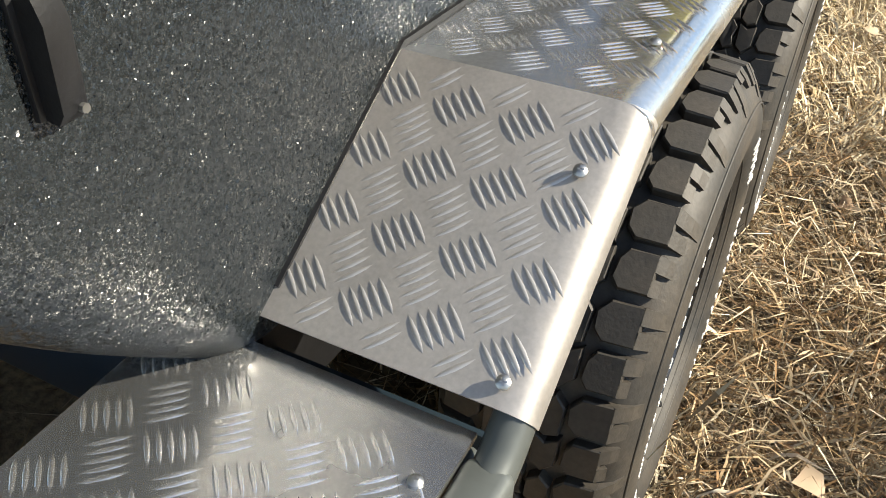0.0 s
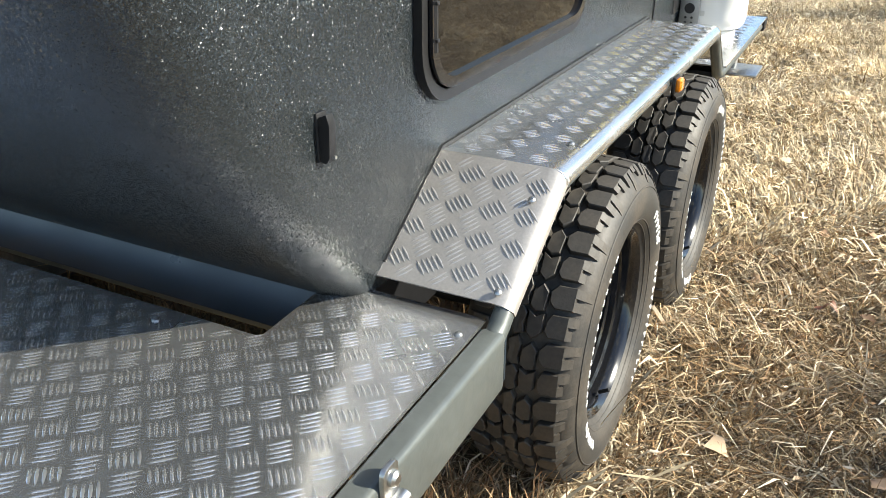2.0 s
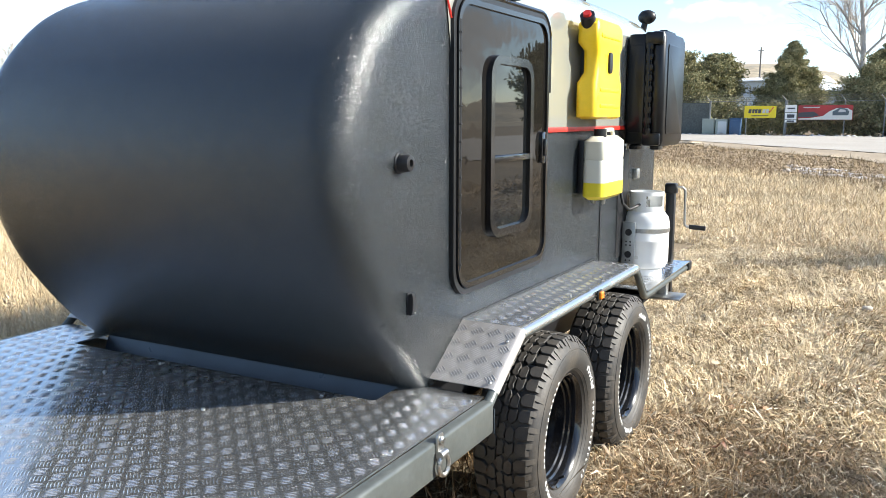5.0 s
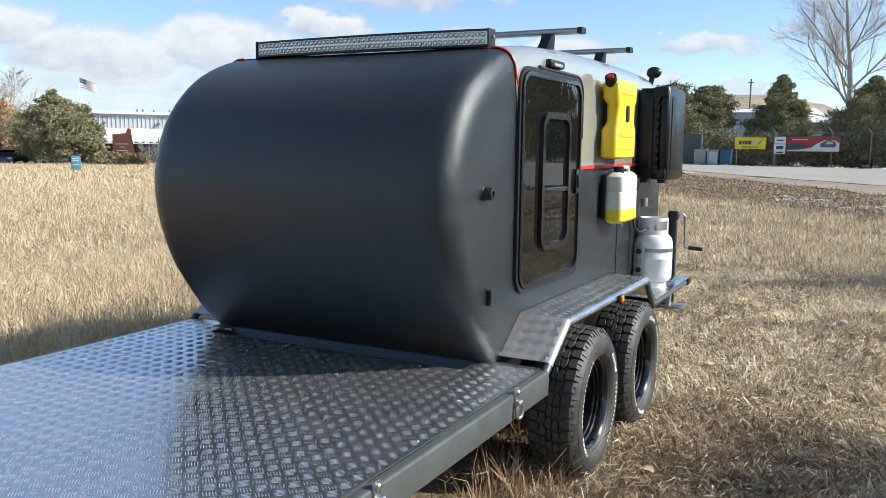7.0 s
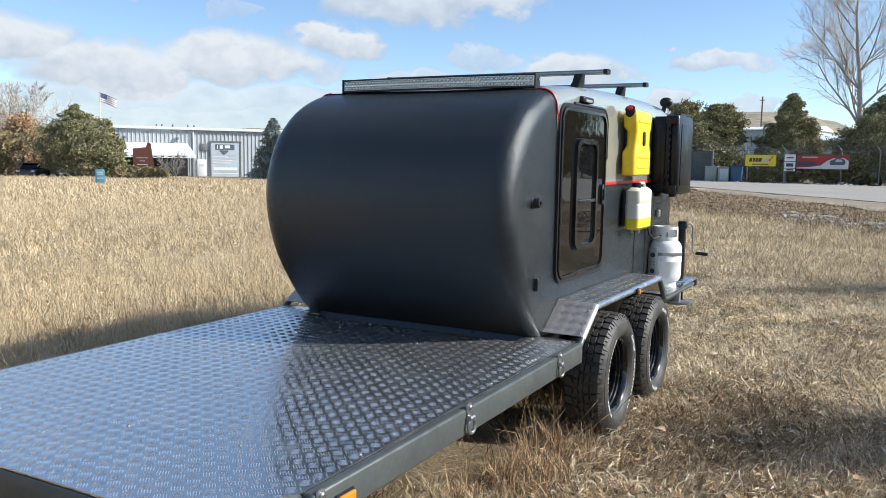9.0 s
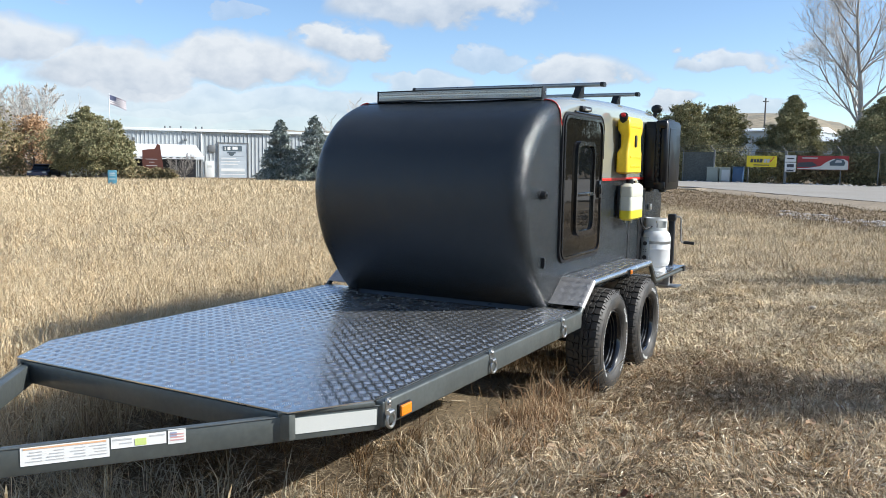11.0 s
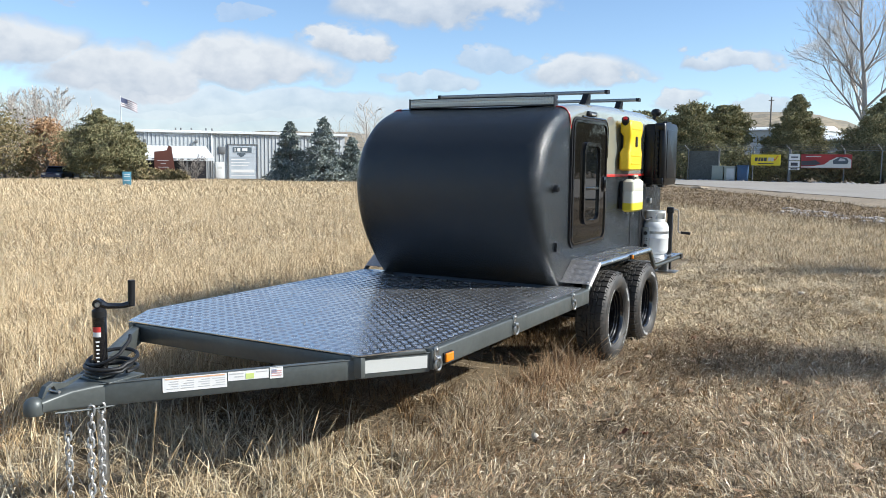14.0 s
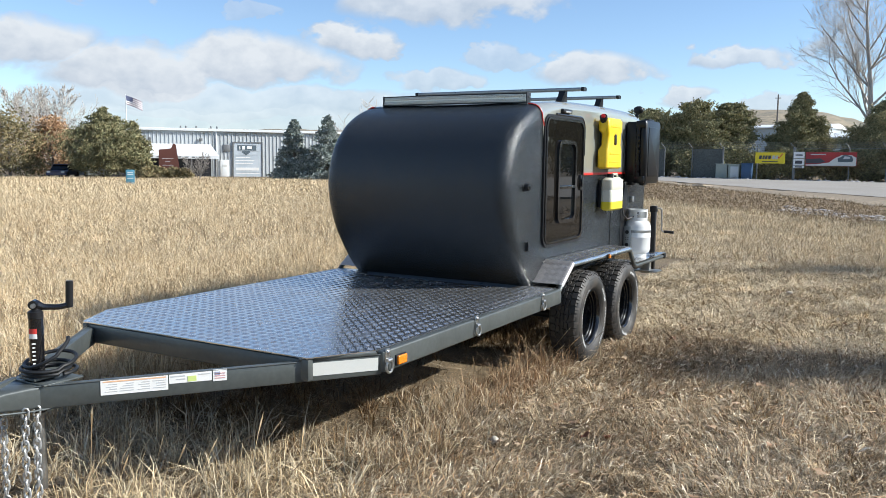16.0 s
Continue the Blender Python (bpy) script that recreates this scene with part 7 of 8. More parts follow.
for k, (x, y, h, r) in enumerate(((-13.2, 55.6, 2.3, 1.7), (-10.6, 55.3, 1.9, 1.5), (-7.6, 55.4, 2.2, 1.7), (-5.6, 55.2, 1.7, 1.2), (-3.4, 55.6, 2.0, 1.6), (-1.0, 55.2, 1.8, 1.5), (0.9, 54.9, 2.0, 1.5), (3.2, 54.6, 2.1, 1.7))):
    build_conifer((x, y), h, r, M_PINE, "low dark juniper bush behind the fence", 60 + k, 5000, "round", 0.20, 0.0)
for k, (x, y, h, r) in enumerate(((-62.0, 50.6, 0.95, 0.8), (-61.2, 51.4, 1.0, 0.85), (-60.3, 52.3, 0.95, 0.8), (-59.6, 53.1, 0.9, 0.7))):
    build_leafy((x, y), h, r, M_OLIVE, "low olive-brown hedge bush before the sign", 80 + k, 1200)
build_bare_tree((-57.2, 52.8), 2.6, 0.9, M_BARK, "small leafless shrub before the awning", 91, depth=2, first=0.1, twig=0.012, forks=3)


# ---- far buildings ----
def build_warehouse():
    org = Vector((-73.4, 58.7, 0))
    u = Vector((16.42, 20.53, 0)).normalized()
    n = Vector((u.y, -u.x, 0))
    base = -0.62
    t = thing("warehouse", "long low pale grey metal warehouse beyond the field", "warehouse", (org.x, org.y, base), turn=math.degrees(math.atan2(u.y, u.x)))
    # local: x along the front, -y outwards
    L, H, D = 25.0, 5.30, 16.0
    bm = bmesh.new()
    box(bm, (L / 2, D / 2, H / 2), (L, D, H))
    part("wall", bm, M_CLAD, t, smooth=None)
    bm = bmesh.new()
    box(bm, (L / 2, D / 2 - 0.1, H + 0.12), (L + 0.5, D + 0.6, 0.30), 0.03)
    part("roof", bm, M_ROOFTRIM, t, smooth=None)
    me = None
    for k in range(56):
        x = 0.22 + 0.44 * k
        if me is None:
            bm = bmesh.new()
            box(bm, (0, 0, H / 2), (0.10, 0.07, H - 0.1), 0.02, seg=1)
            ob = part("wall_rib", bm, M_CLAD, t)
            ob.location = (x, -0.035, 0)
            me = ob.data
        else:
            share("wall_rib", me, t, pose(x, -0.035, 0))
    bm = bmesh.new()
    box(bm, (8.95, -0.12, H / 2), (0.16, 0.14, H), 0.02)
    part("downpipe", bm, M_ROOFTRIM, t)
    for x in (5.2, 5.8, 7.0, 8.7, 9.4):
        bm = bmesh.new()
        cyl(bm, (x, 3, H), (x, 3, H + 0.65), 0.10, seg=10)
        part("vent_pipe", bm, M_GALV, t)
    # awning: sloped white roof on posts, with a valance
    bm = bmesh.new()
    pts = [(0.6, 0, 3.7), (8.3, 0, 3.7), (8.9, -3.0, 2.35), (0.3, -3.0, 2.35)]
    lo, hi = [bm.verts.new(p) for p in pts], [bm.verts.new((p[0], p[1], p[2] + 0.06)) for p in pts]
    bm.faces.new(lo)
    bm.faces.new(hi)
    for k in range(4):
        bm.faces.new((lo[k], lo[(k + 1) % 4], hi[(k + 1) % 4], hi[k]))
    box(bm, (4.6, -3.02, 2.25), (8.6, 0.05, 0.32))
    aw = part("awning", bm, M_ROOFTRIM, t, "white sloped awning", smooth=None)
    for x in (0.5, 3.2, 5.9, 8.7):
        bm = bmesh.new()
        cyl(bm, (x, -2.9, 0), (x, -2.9, 2.2), 0.06, seg=8)
        part("post", bm, M_GALV, aw)
    for k in range(9):
        bm = bmesh.new()
        box(bm, (1.6 + 0.75 * k, -3.06, 2.25), (0.36, 0.02, 0.12))
        part("printed_bar", bm, M_INK, aw, smooth=None)
    bm = bmesh.new()
    box(bm, (4.6, -0.09, 1.1), (7.4, 0.06, 2.2))
    part("entrance_glazing", bm, M_SHADEGLASS, t, "dark entrance glazing")
    bm = bmesh.new()
    box(bm, (9.85, -0.10, 0.98), (1.0, 0.10, 1.96), 0.02)
    d = part("door", bm, M_WHITE, t, "white steel door")
    bm = bmesh.new()
    box(bm, (9.85, -0.16, 1.3), (0.5, 0.02, 0.25))
    part("notice", bm, M_REFLECT, d)
    bm = bmesh.new()
    box(bm, (10.1, -0.10, 3.35), (0.8, 0.08, 0.85), 0.02)
    part("vent_louvre", bm, M_GALV, t)
    # painted roller door
    bm = bmesh.new()
    for c, s in (((10.85, -0.12, 2.0), (0.14, 0.14, 4.0)), ((14.25, -0.12, 2.0), (0.14, 0.14, 4.0)), ((12.55, -0.12, 4.05), (3.5, 0.14, 0.14))):
        box(bm, c, s)
    part("door_surround", bm, M_GALV, t, smooth=None)
    door = None
    for k in range(8):
        bm = bmesh.new()
        box(bm, (12.55, -0.09, 0.25 + 0.5 * k), (3.26, 0.07, 0.485), 0.01, seg=1)
        ob = part("roller_door" if door is None else "slat", bm, M_MURAL, t if door is None else door, "pale blue painted door with printed shapes" if door is None else "")
        door = door or ob
    for x, z, w, h, mat, lift in ((12.45, 3.42, 2.2, 0.62, M_CREST, 0.0), (11.62, 3.42, 0.10, 0.40, M_PAPER, 0.008), (12.05, 3.42, 0.34, 0.40, M_PAPER, 0.008), (12.75, 3.46, 0.60, 0.34, M_PAPER, 0.008), (12.35, 2.95, 0.95, 0.20, M_CREST, 0.0), (12.35, 2.76, 0.60, 0.16, M_CREST, 0.0), (12.35, 2.62, 0.28, 0.12, M_CREST, 0.0),
                               (12.0, 2.28, 1.7, 0.10, M_PAPER, 0.0), (12.2, 1.92, 2.2, 0.10, M_PAPER, 0.0), (12.1, 1.58, 2.0, 0.10, M_PAPER, 0.0), (12.5, 0.92, 2.7, 0.34, M_PAPER, 0.0), (12.5, 0.40, 2.8, 0.08, M_PAPER, 0.0)):
        bm = bmesh.new()
        box(bm, (x, -0.135 - lift, z), (w, 0.015, h))
        part("printed_bar", bm, mat, door, smooth=None)
    for x in (1.6, 7.2, 19.0):
        bm = bmesh.new()
        box(bm, (x, -0.25, 4.3), (0.35, 0.3, 0.3), 0.05)
        part("wall_lamp", bm, M_GALV, t)
    return t


build_warehouse()


def build_field_signs():
    t = thing("monument_sign", "dark brown monument sign with a peaked top near the warehouse", "sign", (-62.1, 53.4, -0.55), turn=48)
    bm = bmesh.new()
    slab(bm, [(-0.95, 0), (0.75, 0), (0.75, 3.4), (0.45, 3.55), (0.25, 3.05), (-0.95, 2.9)], 0.35, lambda u, v, w: (u, w, v))
    body = part("panel", bm, M_BROWNSIGN, t, smooth=None)
    bm = bmesh.new()
    slab(bm, [(0.70, 0.0), (1.15, 0.0), (0.72, 3.4)], 0.30, lambda u, v, w: (u, w + 0.02, v))
    part("buttress", bm, M_BROWNSIGN, t, smooth=None)
    for z, w in ((2.0, 1.1), (1.7, 0.5), (1.35, 1.0)):
        bm = bmesh.new()
        box(bm, (-0.1, -0.01, z), (w, 0.03, 0.05))
        part("printed_bar", bm, M_FAINT, body, smooth=None)
    t = thing("utility_sign", "small teal sign standing in the field grass", "sign", (-44.5, 34.1, float(ground_z(-44.5, 34.1))), turn=50)
    bm = bmesh.new()
    box(bm, (0, 0, 0.55), (0.58, 0.05, 1.0), 0.01)
    panel = part("panel", bm, M_BLUESIGN, t)
    for z in (0.85, 0.72, 0.45):
        bm = bmesh.new()
        box(bm, (0, -0.03, z), (0.4, 0.01, 0.05))
        part("printed_bar", bm, M_REFLECT, panel, smooth=None)
    bm = bmesh.new()
    box(bm, (0.0, 0.0, 0.1), (0.08, 0.04, 0.4))
    part("post", bm, M_GALV, t)
    t = thing("flagpole", "white flagpole with a striped flag flying above the trees", "flagpole", (-78.6, 61.9, -0.6))
    bm = bmesh.new()
    cyl(bm, (0, 0, 0), (0, 0, 9.6), 0.07, 0.04, 8)
    part("pole", bm, M_ROOFTRIM, t)
    ux, uy = 0.64, 0.77
    fl = None
    for k in range(9):
        bm = bmesh.new()
        rows = []
        for q in range(11):
            s = 1.85 * q / 10
            wob = 0.10 * math.sin(3.2 * s + 0.3)
            drop = 0.55 * s + 0.10 * s * s
            z1, z0 = 9.45 - drop * 0.55 - 0.115 * k, 9.45 - drop * 0.55 - 0.115 * (k + 1)
            rows.append([bm.verts.new((ux * s - uy * wob, uy * s + ux * wob, z)) for z in (z1, z0)])
        for ra, rb in zip(rows, rows[1:]):
            bm.faces.new((ra[0], ra[1], rb[1], rb[0]))
        ob = part("flag" if fl is None else "stripe", bm, M_FLAGRED if k % 2 == 0 else M_PAPER, t if fl is None else fl)
        fl = fl or ob
    bm = bmesh.new()
    rows = []
    for q in range(5):
        s = 0.78 * q / 4
        wob = 0.10 * math.sin(3.2 * s + 0.3) - 0.012
        rows.append([bm.verts.new((ux * s - uy * wob, uy * s + ux * wob, 9.46 - (0.55 * s + 0.10 * s * s) * 0.55 - d)) for d in (0, 0.58)])
    for ra, rb in zip(rows, rows[1:]):
        bm.faces.new((ra[0], ra[1], rb[1], rb[0]))
    part("canton", bm, M_FLAGBLUE, fl)


build_field_signs()


def strip_on_ground(name, mat, label, category, line_a, line_b, lift, n=60, jag=0.0, seed=0):
    """A sheet between two lines over the ground, a little above it."""
    rng = np.random.default_rng(seed)
    s = np.linspace(0, 1, n)
    rows = []
    A, B = np.array(line_a, float), np.array(line_b, float)

    def at(line):
        k = s * (len(line) - 1)
        return np.stack([np.interp(k, np.arange(len(line)), line[:, q]) for q in range(2)], 1)

    a, b = at(A), at(B)
    if jag:
        a = a + rng.normal(0, jag, a.shape)
        b = b + rng.normal(0, jag, b.shape)
    m = 8
    v = np.concatenate([a[None] * (1 - q / m) + b[None] * (q / m) for q in range(m + 1)]).reshape(-1, 2)
    z = ground_z(v[:, 0], v[:, 1]) + lift
    v3 = np.concatenate([v, z[:, None]], 1)
    i = (np.arange(m)[:, None] * n + np.arange(n - 1)[None]).ravel()
    tris = np.concatenate([np.stack([i, i + 1, i + n + 1], 1), np.stack([i, i + n + 1, i + n], 1)])
    return tagged(mesh_np(name, v3, tris, mat, True), label, category, kind="structure")


strip_on_ground("road", M_ASPHALT, "worn pale grey asphalt road beyond the field", "road", [(-34, 66), (-10.4, 44.5), (2.4, 33.0), (16, 21), (40, 0)], [(-36, 82), (-12, 52.4), (2, 50.8), (20, 49.5), (60, 44)], 0.062)
strip_on_ground("verge", M_BROWN_EARTH, "bare brown earth bank along the road", "verge", [(-12, 33), (-4.3, 24.5), (2.87, 18.3), (8, 13)], [(-14.8, 48.5), (-8.9, 41.2), (2.55, 28.4), (8, 22)], 0.02, jag=0.25, seed=3)
strip_on_ground("shoulder", M_SHOULDER, "tan dirt shoulder beside the road", "road shoulder", [(-14.6, 48.1), (-8.7, 40.8), (2.55, 28.0), (8, 21.6)], [(-16, 52), (-10.4, 45.5), (2.4, 33.4), (8, 28)], 0.045, jag=0.2, seed=4)


def build_rubble():
    """Clods, dead weeds and old snow along the bank and the far kerb."""
    rng = np.random.default_rng(8)
    tv = np.array([[1, 0, 0], [-1, 0, 0], [0, 1, 0], [0, -1, 0], [0, 0, 1], [0, 0, -1]], float)
    tf = np.array([[0, 2, 4], [2, 1, 4], [1, 3, 4], [3, 0, 4], [2, 0, 5], [1, 2, 5], [3, 1, 5], [0, 3, 5]])

    def clods(name, line_a, line_b, n, size, mat, label, tall=0.55):
        s = rng.random(n)
        k = s * (len(line_a) - 1)
        A, B = np.array(line_a, float), np.array(line_b, float)
        w = rng.random(n)[:, None]
        a = np.stack([np.interp(k, np.arange(len(A)), A[:, q]) for q in range(2)], 1)
        b = np.stack([np.interp(k, np.arange(len(B)), B[:, q]) for q in range(2)], 1)
        p = a * (1 - w) + b * w
        sz = size * rng.uniform(0.3, 1.2, n)
        c = np.concatenate([p, (ground_z(p[:, 0], p[:, 1]) + 0.15 * sz)[:, None]], 1)
        vv = c[:, None] + tv[None] * (sz[:, None] * rng.uniform(0.6, 1.3, (n, 1)))[..., None] * np.array([1.3, 1.0, tall]) * rng.uniform(0.6, 1.3, (n, 6, 1))
        ff = (np.arange(n)[:, None, None] * 6 + tf).reshape(-1, 3)
        return tagged(mesh_np(name, vv.reshape(-1, 3), ff, mat, True), label, "rubble", kind="stuff")

    clods("earth_clods", [(-12, 34), (-4.6, 26), (2.8, 19.3), (8, 14)], [(-14.6, 47.8), (-8.6, 40.4), (2.6, 27.6), (8, 21)], 1900, 0.11, M_BROWN_EARTH, "clods of bare brown earth on the bank")
    clods("old_snow", [(-0.6, 23.6), (2.8, 20.6), (6, 18)], [(-0.4, 26.0), (2.7, 23.0), (6, 20)], 420, 0.15, M_SNOW, "patches of dirty old snow on the bank", 0.22)
    clods("old_snow", [(-12, 52.3), (2, 50.7), (12, 49.9)], [(-12, 52.7), (2, 51.2), (12, 50.4)], 420, 0.16, M_SNOW, "dirty old snow along the far kerb")


build_rubble()


# ---- fence with banners ----
def build_fence():
    t = thing("chain_fence", "tall wire fence with barbed wire along the yard", "fence", (0, 0, 0))
    P0, P1 = Vector((-16.0, 53.4, 0)), Vector((14.0, 51.2, 0))
    d = (P1 - P0).normalized()
    L = (P1 - P0).length
    H = 2.1
    stations = [0.0, 2.0, 4.05, 6.0, 8.1, 10.33, 12.63, 15.87, 17.96, 20.2, 22.4, 24.6, 26.8, 29.0]
    for k, s in enumerate(stations):
        p = P0 + d * s
        z = float(ground_z(p.x, p.y))
        bm = bmesh.new()
        cyl(bm, (p.x, p.y, z), (p.x, p.y, z + H + 0.05), 0.09 if k == 6 else 0.06 if k == 4 else 0.035, seg=8)
        tube(bm, [(p.x, p.y, z + H), (p.x - 0.25, p.y - 0.25, z + H + 0.35)], 0.025, 6)
        part("post", bm, M_GALV, t)
    for q in range(4):
        h = (H, H + 0.12, H + 0.24, H + 0.35)[q]
        o = (0, 0.08, 0.17, 0.25)[q]
        bm = bmesh.new()
        tube(bm, [(p.x - o, p.y - o, float(ground_z(p.x, p.y)) + h) for p in [P0 + d * s for s in stations]], 0.016 if q == 0 else 0.006, 5)
        part("wire" if q else "top_rail", bm, M_GALV, t)
    bm = bmesh.new()
    for k in range(int(L / 0.3)):
        for sg in (1, -1):
            a, b = P0 + d * (0.3 * k), P0 + d * (0.3 * k + sg * 1.9)
            z = float(ground_z(a.x, a.y))
            cyl(bm, (a.x, a.y + 0.02, z + 0.05), (b.x, b.y + 0.02, z + H), 0.002, seg=3, caps=False)
    part("wire_mesh", bm, M_STEEL, t, smooth=None)
    for s0, s1 in ((6.05, 8.05), (2.05, 4.0)):
        a, b = P0 + d * s0, P0 + d * s1
        bm = bmesh.new()
        z = float(ground_z(a.x, a.y))
        m = Matrix.Translation(((a.x + b.x) / 2, (a.y + b.y) / 2 + 0.06, z)) @ d.to_track_quat("X", "Z").to_matrix().to_4x4()
        box(bm, (0, 0, H / 2), (s1 - s0, 0.02, H - 0.12), 0, m)
        part("screen_panel", bm, M_MESHFENCE, t, "grey privacy screen", smooth=None)

    def hang(name, label, s0, s1, z0, z1, mat, marks):
        a = P0 + d * s0
        b = P0 + d * s1
        z = float(ground_z(a.x, a.y))
        ob = thing(name, label, "banner", ((a.x + b.x) / 2, (a.y + b.y) / 2 - 0.08, z), turn=math.degrees(math.atan2(d.y, d.x)))
        bm = bmesh.new()
        box(bm, (0, 0, (z0 + z1) / 2), (s1 - s0, 0.02, z1 - z0))
        sheet = part("sheet", bm, mat, ob, smooth=None)
        for x, zz, w, h, mt in marks:
            bm = bmesh.new()
            box(bm, (x, -0.016, zz), (w, 0.01, h), 0.004, seg=1)
            part("printed_bar", bm, mt, sheet, smooth=None)
        return sheet

    def print_shape(sheet, outline, mat, lift=0.0):
        bm = bmesh.new()
        slab(bm, outline, 0.008, lambda u, v, w: (u, -0.012 - lift - w, v))
        part("printed_shape", bm, mat, sheet, smooth=None)

    yellow = hang("banner", "yellow vinyl banner with black and grey printing tied to the fence", 10.22, 12.08, 1.10, 1.82, M_BANNER_Y, [(0.0, 1.22, 1.0, 0.06, M_INK)])
    for x, w, mt in ((-0.62, 0.17, M_INK), (-0.42, 0.13, M_INK), (-0.25, 0.14, M_INK), (-0.05, 0.19, M_INK), (0.20, 0.16, M_FAINT), (0.40, 0.16, M_FAINT)):
        print_shape(yellow, [(x - w / 2, 1.38), (x + w / 2, 1.38), (x + w / 2 + 0.04, 1.62), (x - w / 2 + 0.04, 1.62)], mt)
    print_shape(yellow, [(0.48, 1.50), (0.56, 1.40), (0.80, 1.74), (0.75, 1.76), (0.57, 1.50), (0.52, 1.54)], M_STICKRED)
    red = hang("banner", "long red banner with a white sweep and a grey vehicle shape", 13.33, 16.30, 0.97, 1.84, M_BANNER_R, [(-0.75, 1.70, 0.9, 0.07, M_FAINT)])
    print_shape(red, [(-1.46, 0.99), (1.46, 0.99), (1.46, 1.50), (1.20, 1.66), (0.62, 1.66), (0.22, 1.46), (-0.10, 1.20), (-0.80, 1.08), (-1.46, 1.05)], M_REFLECT)
    print_shape(red, [(0.42, 1.24), (1.24, 1.24), (1.30, 1.42), (1.20, 1.60), (0.80, 1.70), (0.62, 1.58), (0.40, 1.46)], M_CREST, 0.006)
    print_shape(red, [(0.70, 1.42), (1.12, 1.44), (1.08, 1.56), (0.80, 1.60)], M_FAINT, 0.010)
    print_shape(red, [(-1.46, 1.12), (-0.70, 1.14), (-0.30, 1.24), (-0.60, 1.46), (-1.46, 1.40)], M_INK, 0.002)
    for z0, z1, mk in ((1.45, 1.86, 0), (1.0, 1.40, 1), (0.82, 0.97, 0)):
        hang("notice", "small white notice wired to the fence", 12.60, 13.25, z0, z1, M_PAPER, [(0, (z0 + z1) / 2, 0.42, 0.08 + 0.12 * mk, M_INK)])


build_fence()


def build_parked_car(at, turn, size, paint, label, tall):
    """Body with arches, a tapered glasshouse, four wheels and lamps."""
    t = thing("parked_car", label, "car", (*at, float(ground_z(*at))), "parked cars", turn=turn)
    W, L, H = size
    bm = bmesh.new()
    slab(bm, [(-L / 2, 0.32), (L / 2, 0.32), (L / 2, 0.62 + tall), (L / 2 - 0.9 + 0.5 * tall, 0.78 + tall), (-L / 2 + 0.25, 0.85 + tall), (-L / 2, 0.72 + tall)], W, lambda u, v, w: (w - W / 2, -u, v), 0.05)
    body = part("body", bm, paint, t)
    lo = [(-W / 2 + 0.06, -L / 2 + 0.95 - 0.4 * tall), (W / 2 - 0.06, -L / 2 + 0.95 - 0.4 * tall), (W / 2 - 0.06, L / 2 - 0.3), (-W / 2 + 0.06, L / 2 - 0.3)]
    hi = [(x * 0.82, y * 0.72 + 0.12) for x, y in lo]
    for k in range(4):
        q = (k + 1) % 4
        bm = bmesh.new()
        quad = [Vector((*lo[k], 0.76 + tall)), Vector((*lo[q], 0.76 + tall)), Vector((*hi[q], H)), Vector((*hi[k], H))]
        mid = sum(quad, Vector()) / 4
        inner = [v + 0.04 * (Vector((0, 0, mid.z)) - v).normalized() for v in quad]
        ra, rb = [bm.verts.new(v) for v in quad], [bm.verts.new(v) for v in inner]
        bm.faces.new(ra)
        bm.faces.new(rb[::-1])
        for e in range(4):
            bm.faces.new((ra[e], ra[(e + 1) % 4], rb[(e + 1) % 4], rb[e]))
        part("window", bm, M_WINDOW, body, smooth=None)
    bm = bmesh.new()
    box(bm, (0, 0.12, H + 0.015), (W * 0.78, L * 0.5, 0.06), 0.02)
    part("roof", bm, paint, body)
    for sx in (-1, 1):
        for y in (-L / 2 + 0.8, L / 2 - 0.8):
            bm = bmesh.new()
            cyl(bm, (sx * (W / 2 - 0.2), y, 0.33), (sx * (W / 2 + 0.01), y, 0.33), 0.33, seg=16)
            part("wheel", bm, M_RUBBER, t)
        bm = bmesh.new()
        box(bm, (sx * W * 0.36, -L / 2 - 0.01, 0.62 + 0.6 * tall), (0.34, 0.06, 0.16), 0.02)
        part("headlight", bm, M_REFLECT, body)
    return t


build_parked_car((-71.2, 48.0), 35, (1.85, 4.4, 1.35), M_NAVY, "dark blue car parked under the far trees", 0.0)
build_parked_car((-70.6, 50.6), 70, (1.95, 5.0, 2.1), M_WHITE, "white van parked beyond the field", 0.35)


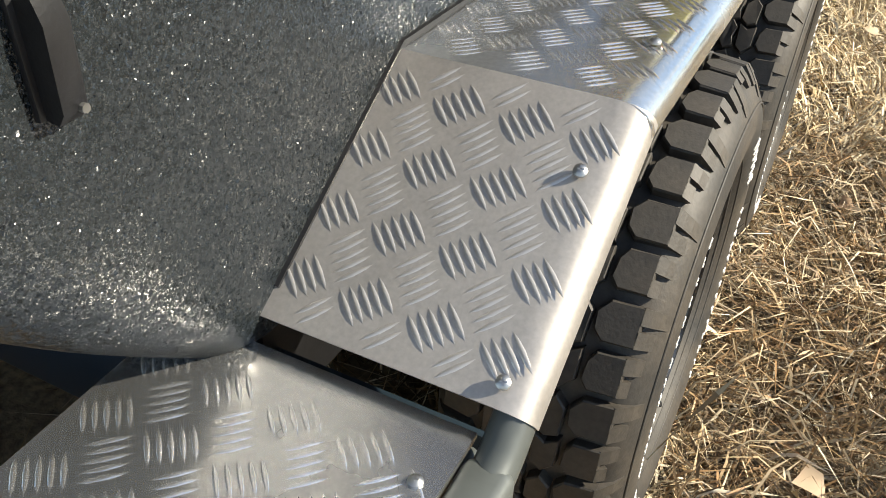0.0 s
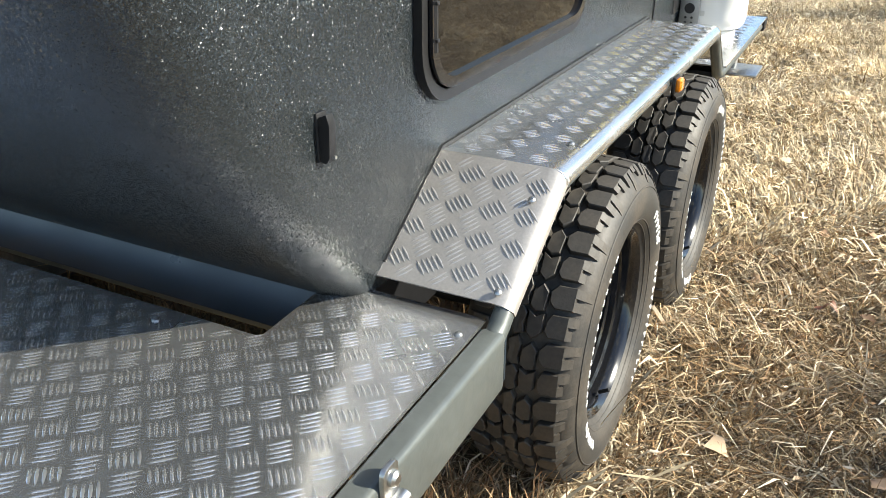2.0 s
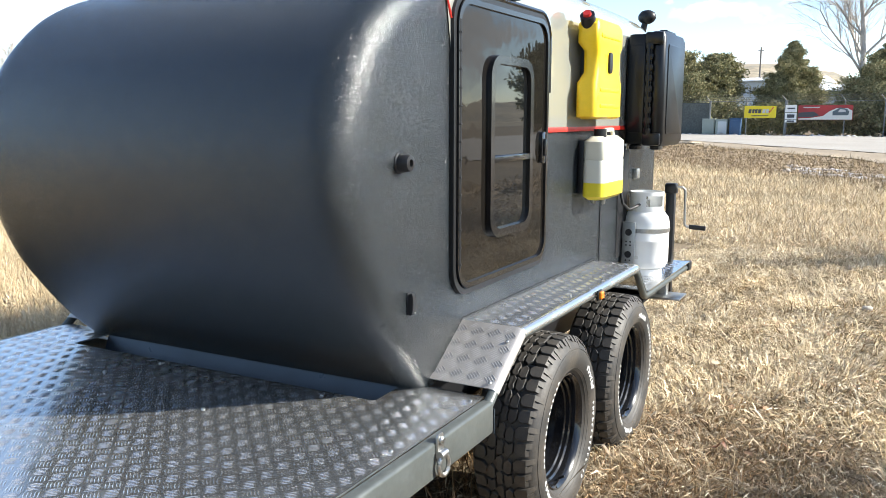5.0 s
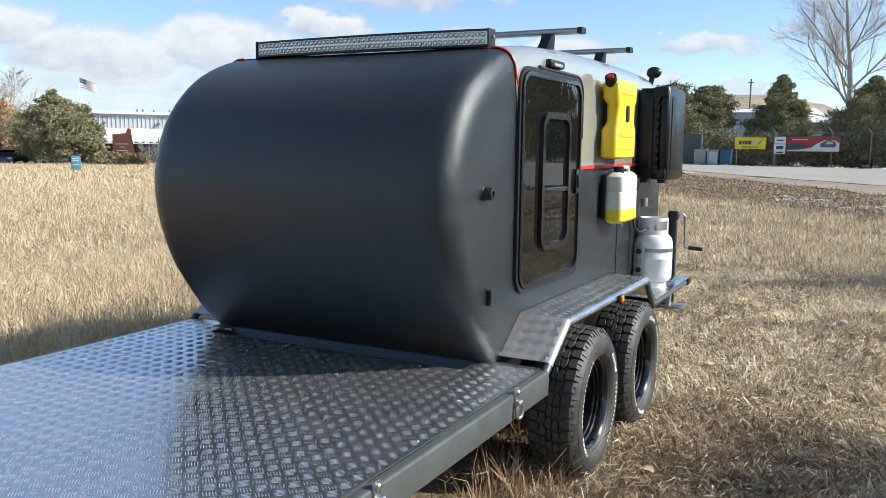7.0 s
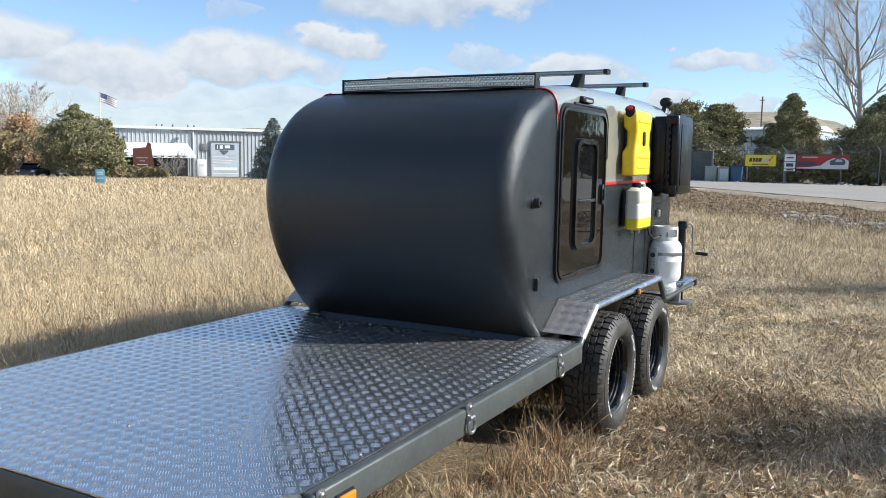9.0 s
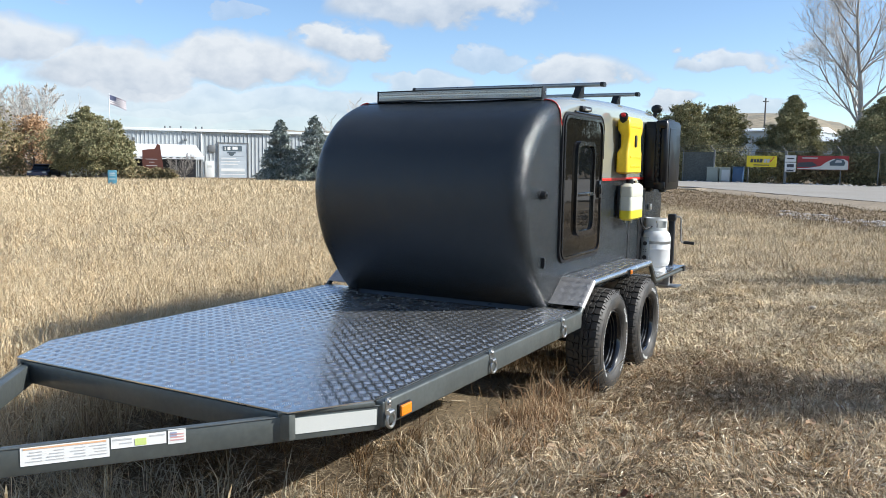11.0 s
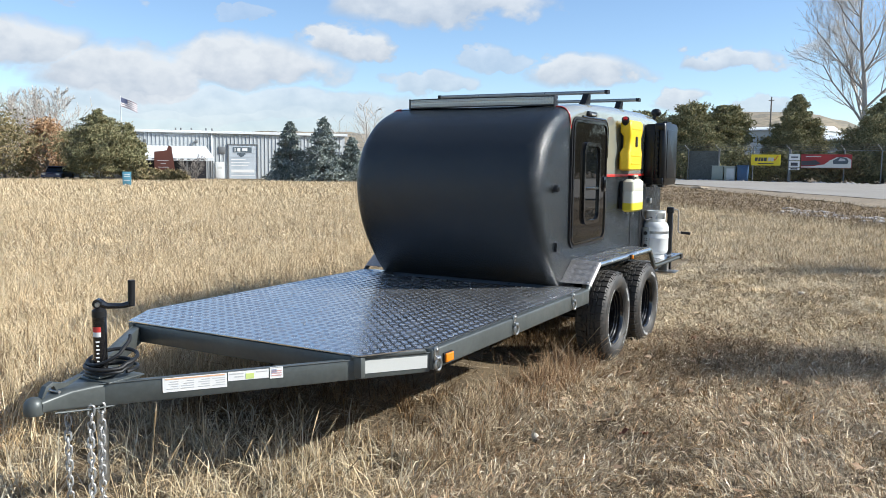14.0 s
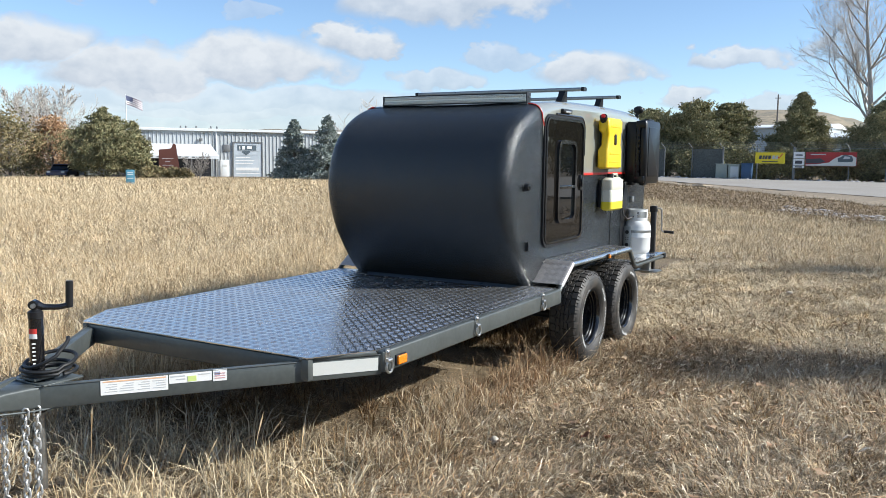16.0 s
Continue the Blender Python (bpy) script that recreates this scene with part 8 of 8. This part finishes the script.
def build_roadside():
    for name, label, x, y, s, mat in (("utility_cabinet", "grey-green utility cabinet in front of the fence", -7.9, 52.6, (0.75, 0.6, 1.0), M_GREENBOX), ("utility_cabinet", "grey-green utility cabinet with a pale door", -7.1, 52.55, (0.7, 0.6, 0.98), M_GREENBOX),
                                      ("bin", "blue plastic bin in front of the fence", -6.3, 52.6, (0.65, 0.6, 1.05), M_BLUEBOX)):
        z = float(ground_z(x, y))
        t = thing(name, label, "cabinet" if "cab" in name else "bin", (x, y, z))
        bm = bmesh.new()
        box(bm, (0, 0, s[2] / 2), s, 0.03)
        part("body", bm, mat, t)
        bm = bmesh.new()
        box(bm, (0, 0, s[2] + 0.02), (s[0] + 0.05, s[1] + 0.05, 0.05), 0.015)
        part("lid", bm, mat, t)
        bm = bmesh.new()
        box(bm, (0.05, -s[1] / 2 - 0.01, s[2] * 0.5), (s[0] * 0.72, 0.02, s[2] * 0.78), 0.006)
        part("door", bm, M_CLAD if "pale" in label else mat, t)
    t = thing("storage_building", "grey metal building with a pale roof behind the evergreens", "building", (-10.8, 92.0, 0.2), turn=-8)
    bm = bmesh.new()
    box(bm, (0, 0, 2.6), (14, 8, 5.2))
    part("wall", bm, M_CLAD, t, smooth=None)
    bm = bmesh.new()
    slab(bm, [(-4.4, 5.2), (4.4, 5.2), (4.4, 5.3), (0, 5.75), (-4.4, 5.3)], 14.4, lambda u, v, w: (w - 7.2, u, v))
    part("roof", bm, M_ROOFTRIM, t, smooth=None)
    t = thing("storage_building", "low white-roofed building behind the evergreens", "building", (-0.5, 86.0, 0.2), turn=-4)
    bm = bmesh.new()
    box(bm, (0, 0, 2.0), (12, 7, 4.0))
    part("wall", bm, M_CLAD, t, smooth=None)
    bm = bmesh.new()
    slab(bm, [(-3.9, 4.0), (3.9, 4.0), (3.9, 4.1), (0, 4.7), (-3.9, 4.1)], 12.4, lambda u, v, w: (w - 6.2, u, v))
    part("roof", bm, M_ROOFTRIM, t, smooth=None)
    t = thing("utility_pole", "thin dark utility pole on the far hill", "pole", (-17.0, 143.0, 6.0))
    bm = bmesh.new()
    cyl(bm, (0, 0, -3), (0, 0, 7.2), 0.16, 0.12, 8)
    box(bm, (0, 0, 6.6), (0.9, 0.12, 0.12))
    part("pole", bm, M_BARK, t)


build_roadside()


def build_hills():
    """Low brushy ridges at the horizon."""
    rng = np.random.default_rng(21)
    n, m = 240, 7
    a = np.radians(np.linspace(-75, 105, n))
    v = []
    for k in range(m):
        d = 150 + 40 * k
        prof = 8.0 + 4.0 * np.sin(a * 2.2 + 0.4) + 2.2 * np.sin(a * 5.1 + 1.2) + 1.0 * np.sin(a * 11.3) + 6.5 * np.exp(-((np.degrees(a) - 8.0) / 5.0) ** 4)
        up = np.sin(np.pi * 0.5 * k / (m - 1))
        z = -1.2 + np.maximum(prof + 4.5, 1.5) * up + rng.normal(0, 0.35, n) * (k > 0)
        v.append(np.stack([3 - d * np.sin(a), -5 + d * np.cos(a), z], 1))
    v = np.concatenate(v)
    i = (np.arange(m - 1)[:, None] * n + np.arange(n - 1)[None]).ravel()
    tris = np.concatenate([np.stack([i, i + n + 1, i + 1], 1), np.stack([i, i + n, i + n + 1], 1)])
    tagged(mesh_np("hills", v, tris, M_HILL, True), "low brushy brown hills along the horizon", "hill", kind="structure")


build_hills()


# ---- small things in the grass ----
def build_stone(at, size, mat, label, seed):
    rng = random.Random(seed)
    t = thing("stone", label, "stone", (*at, float(ground_z(*at)) + 0.045))
    bm = bmesh.new()
    bmesh.ops.create_icosphere(bm, subdivisions=2, radius=1.0)
    for v in bm.verts:
        k = 1 + 0.22 * math.sin(3 * v.co.x + seed) * math.cos(2.3 * v.co.y) + rng.uniform(-0.06, 0.06)
        v.co = Vector((v.co.x * size[0] * k, v.co.y * size[1] * k, v.co.z * size[2] * k))
    part("stone", bm, mat, t, smooth=60)


build_stone((1.34, -1.18), (0.030, 0.024, 0.026), M_LIMESTONE, "pale rough stone lying in the short grass", 2)
build_stone((2.11, 5.7), (0.036, 0.028, 0.030), M_LIMESTONE, "small pale stone on the mown strip", 5)


def build_dead_leaf(at, seed):
    rng = random.Random(seed)
    t = thing("dead_leaf", "curled rust-red dead leaf on the short grass", "leaf", (*at, float(ground_z(*at)) + 0.06), "rust-red leaves", turn=rng.uniform(0, 360))
    bm = bmesh.new()
    n = 9
    rows = []
    for k in range(n):
        s = k / (n - 1)
        w = 0.020 * math.sin(math.pi * min(1, s * 1.04 + 0.02)) ** 0.7
        z = 0.030 * math.sin(2.2 * s) + 0.01 * math.sin(9 * s + seed)
        rows.append([bm.verts.new((0.075 * (s - 0.5), q * w, z + 0.35 * abs(q) * w)) for q in (-1, 0, 1)])
    for ra, rb in zip(rows, rows[1:]):
        for q in range(2):
            bm.faces.new((ra[q], ra[q + 1], rb[q + 1], rb[q]))
    part("leaf_blade", bm, M_RUSTLEAF, t)


for k, p in enumerate(((1.92, -0.87), (1.80, -0.90), (1.56, 2.02))):
    build_dead_leaf(p, k)
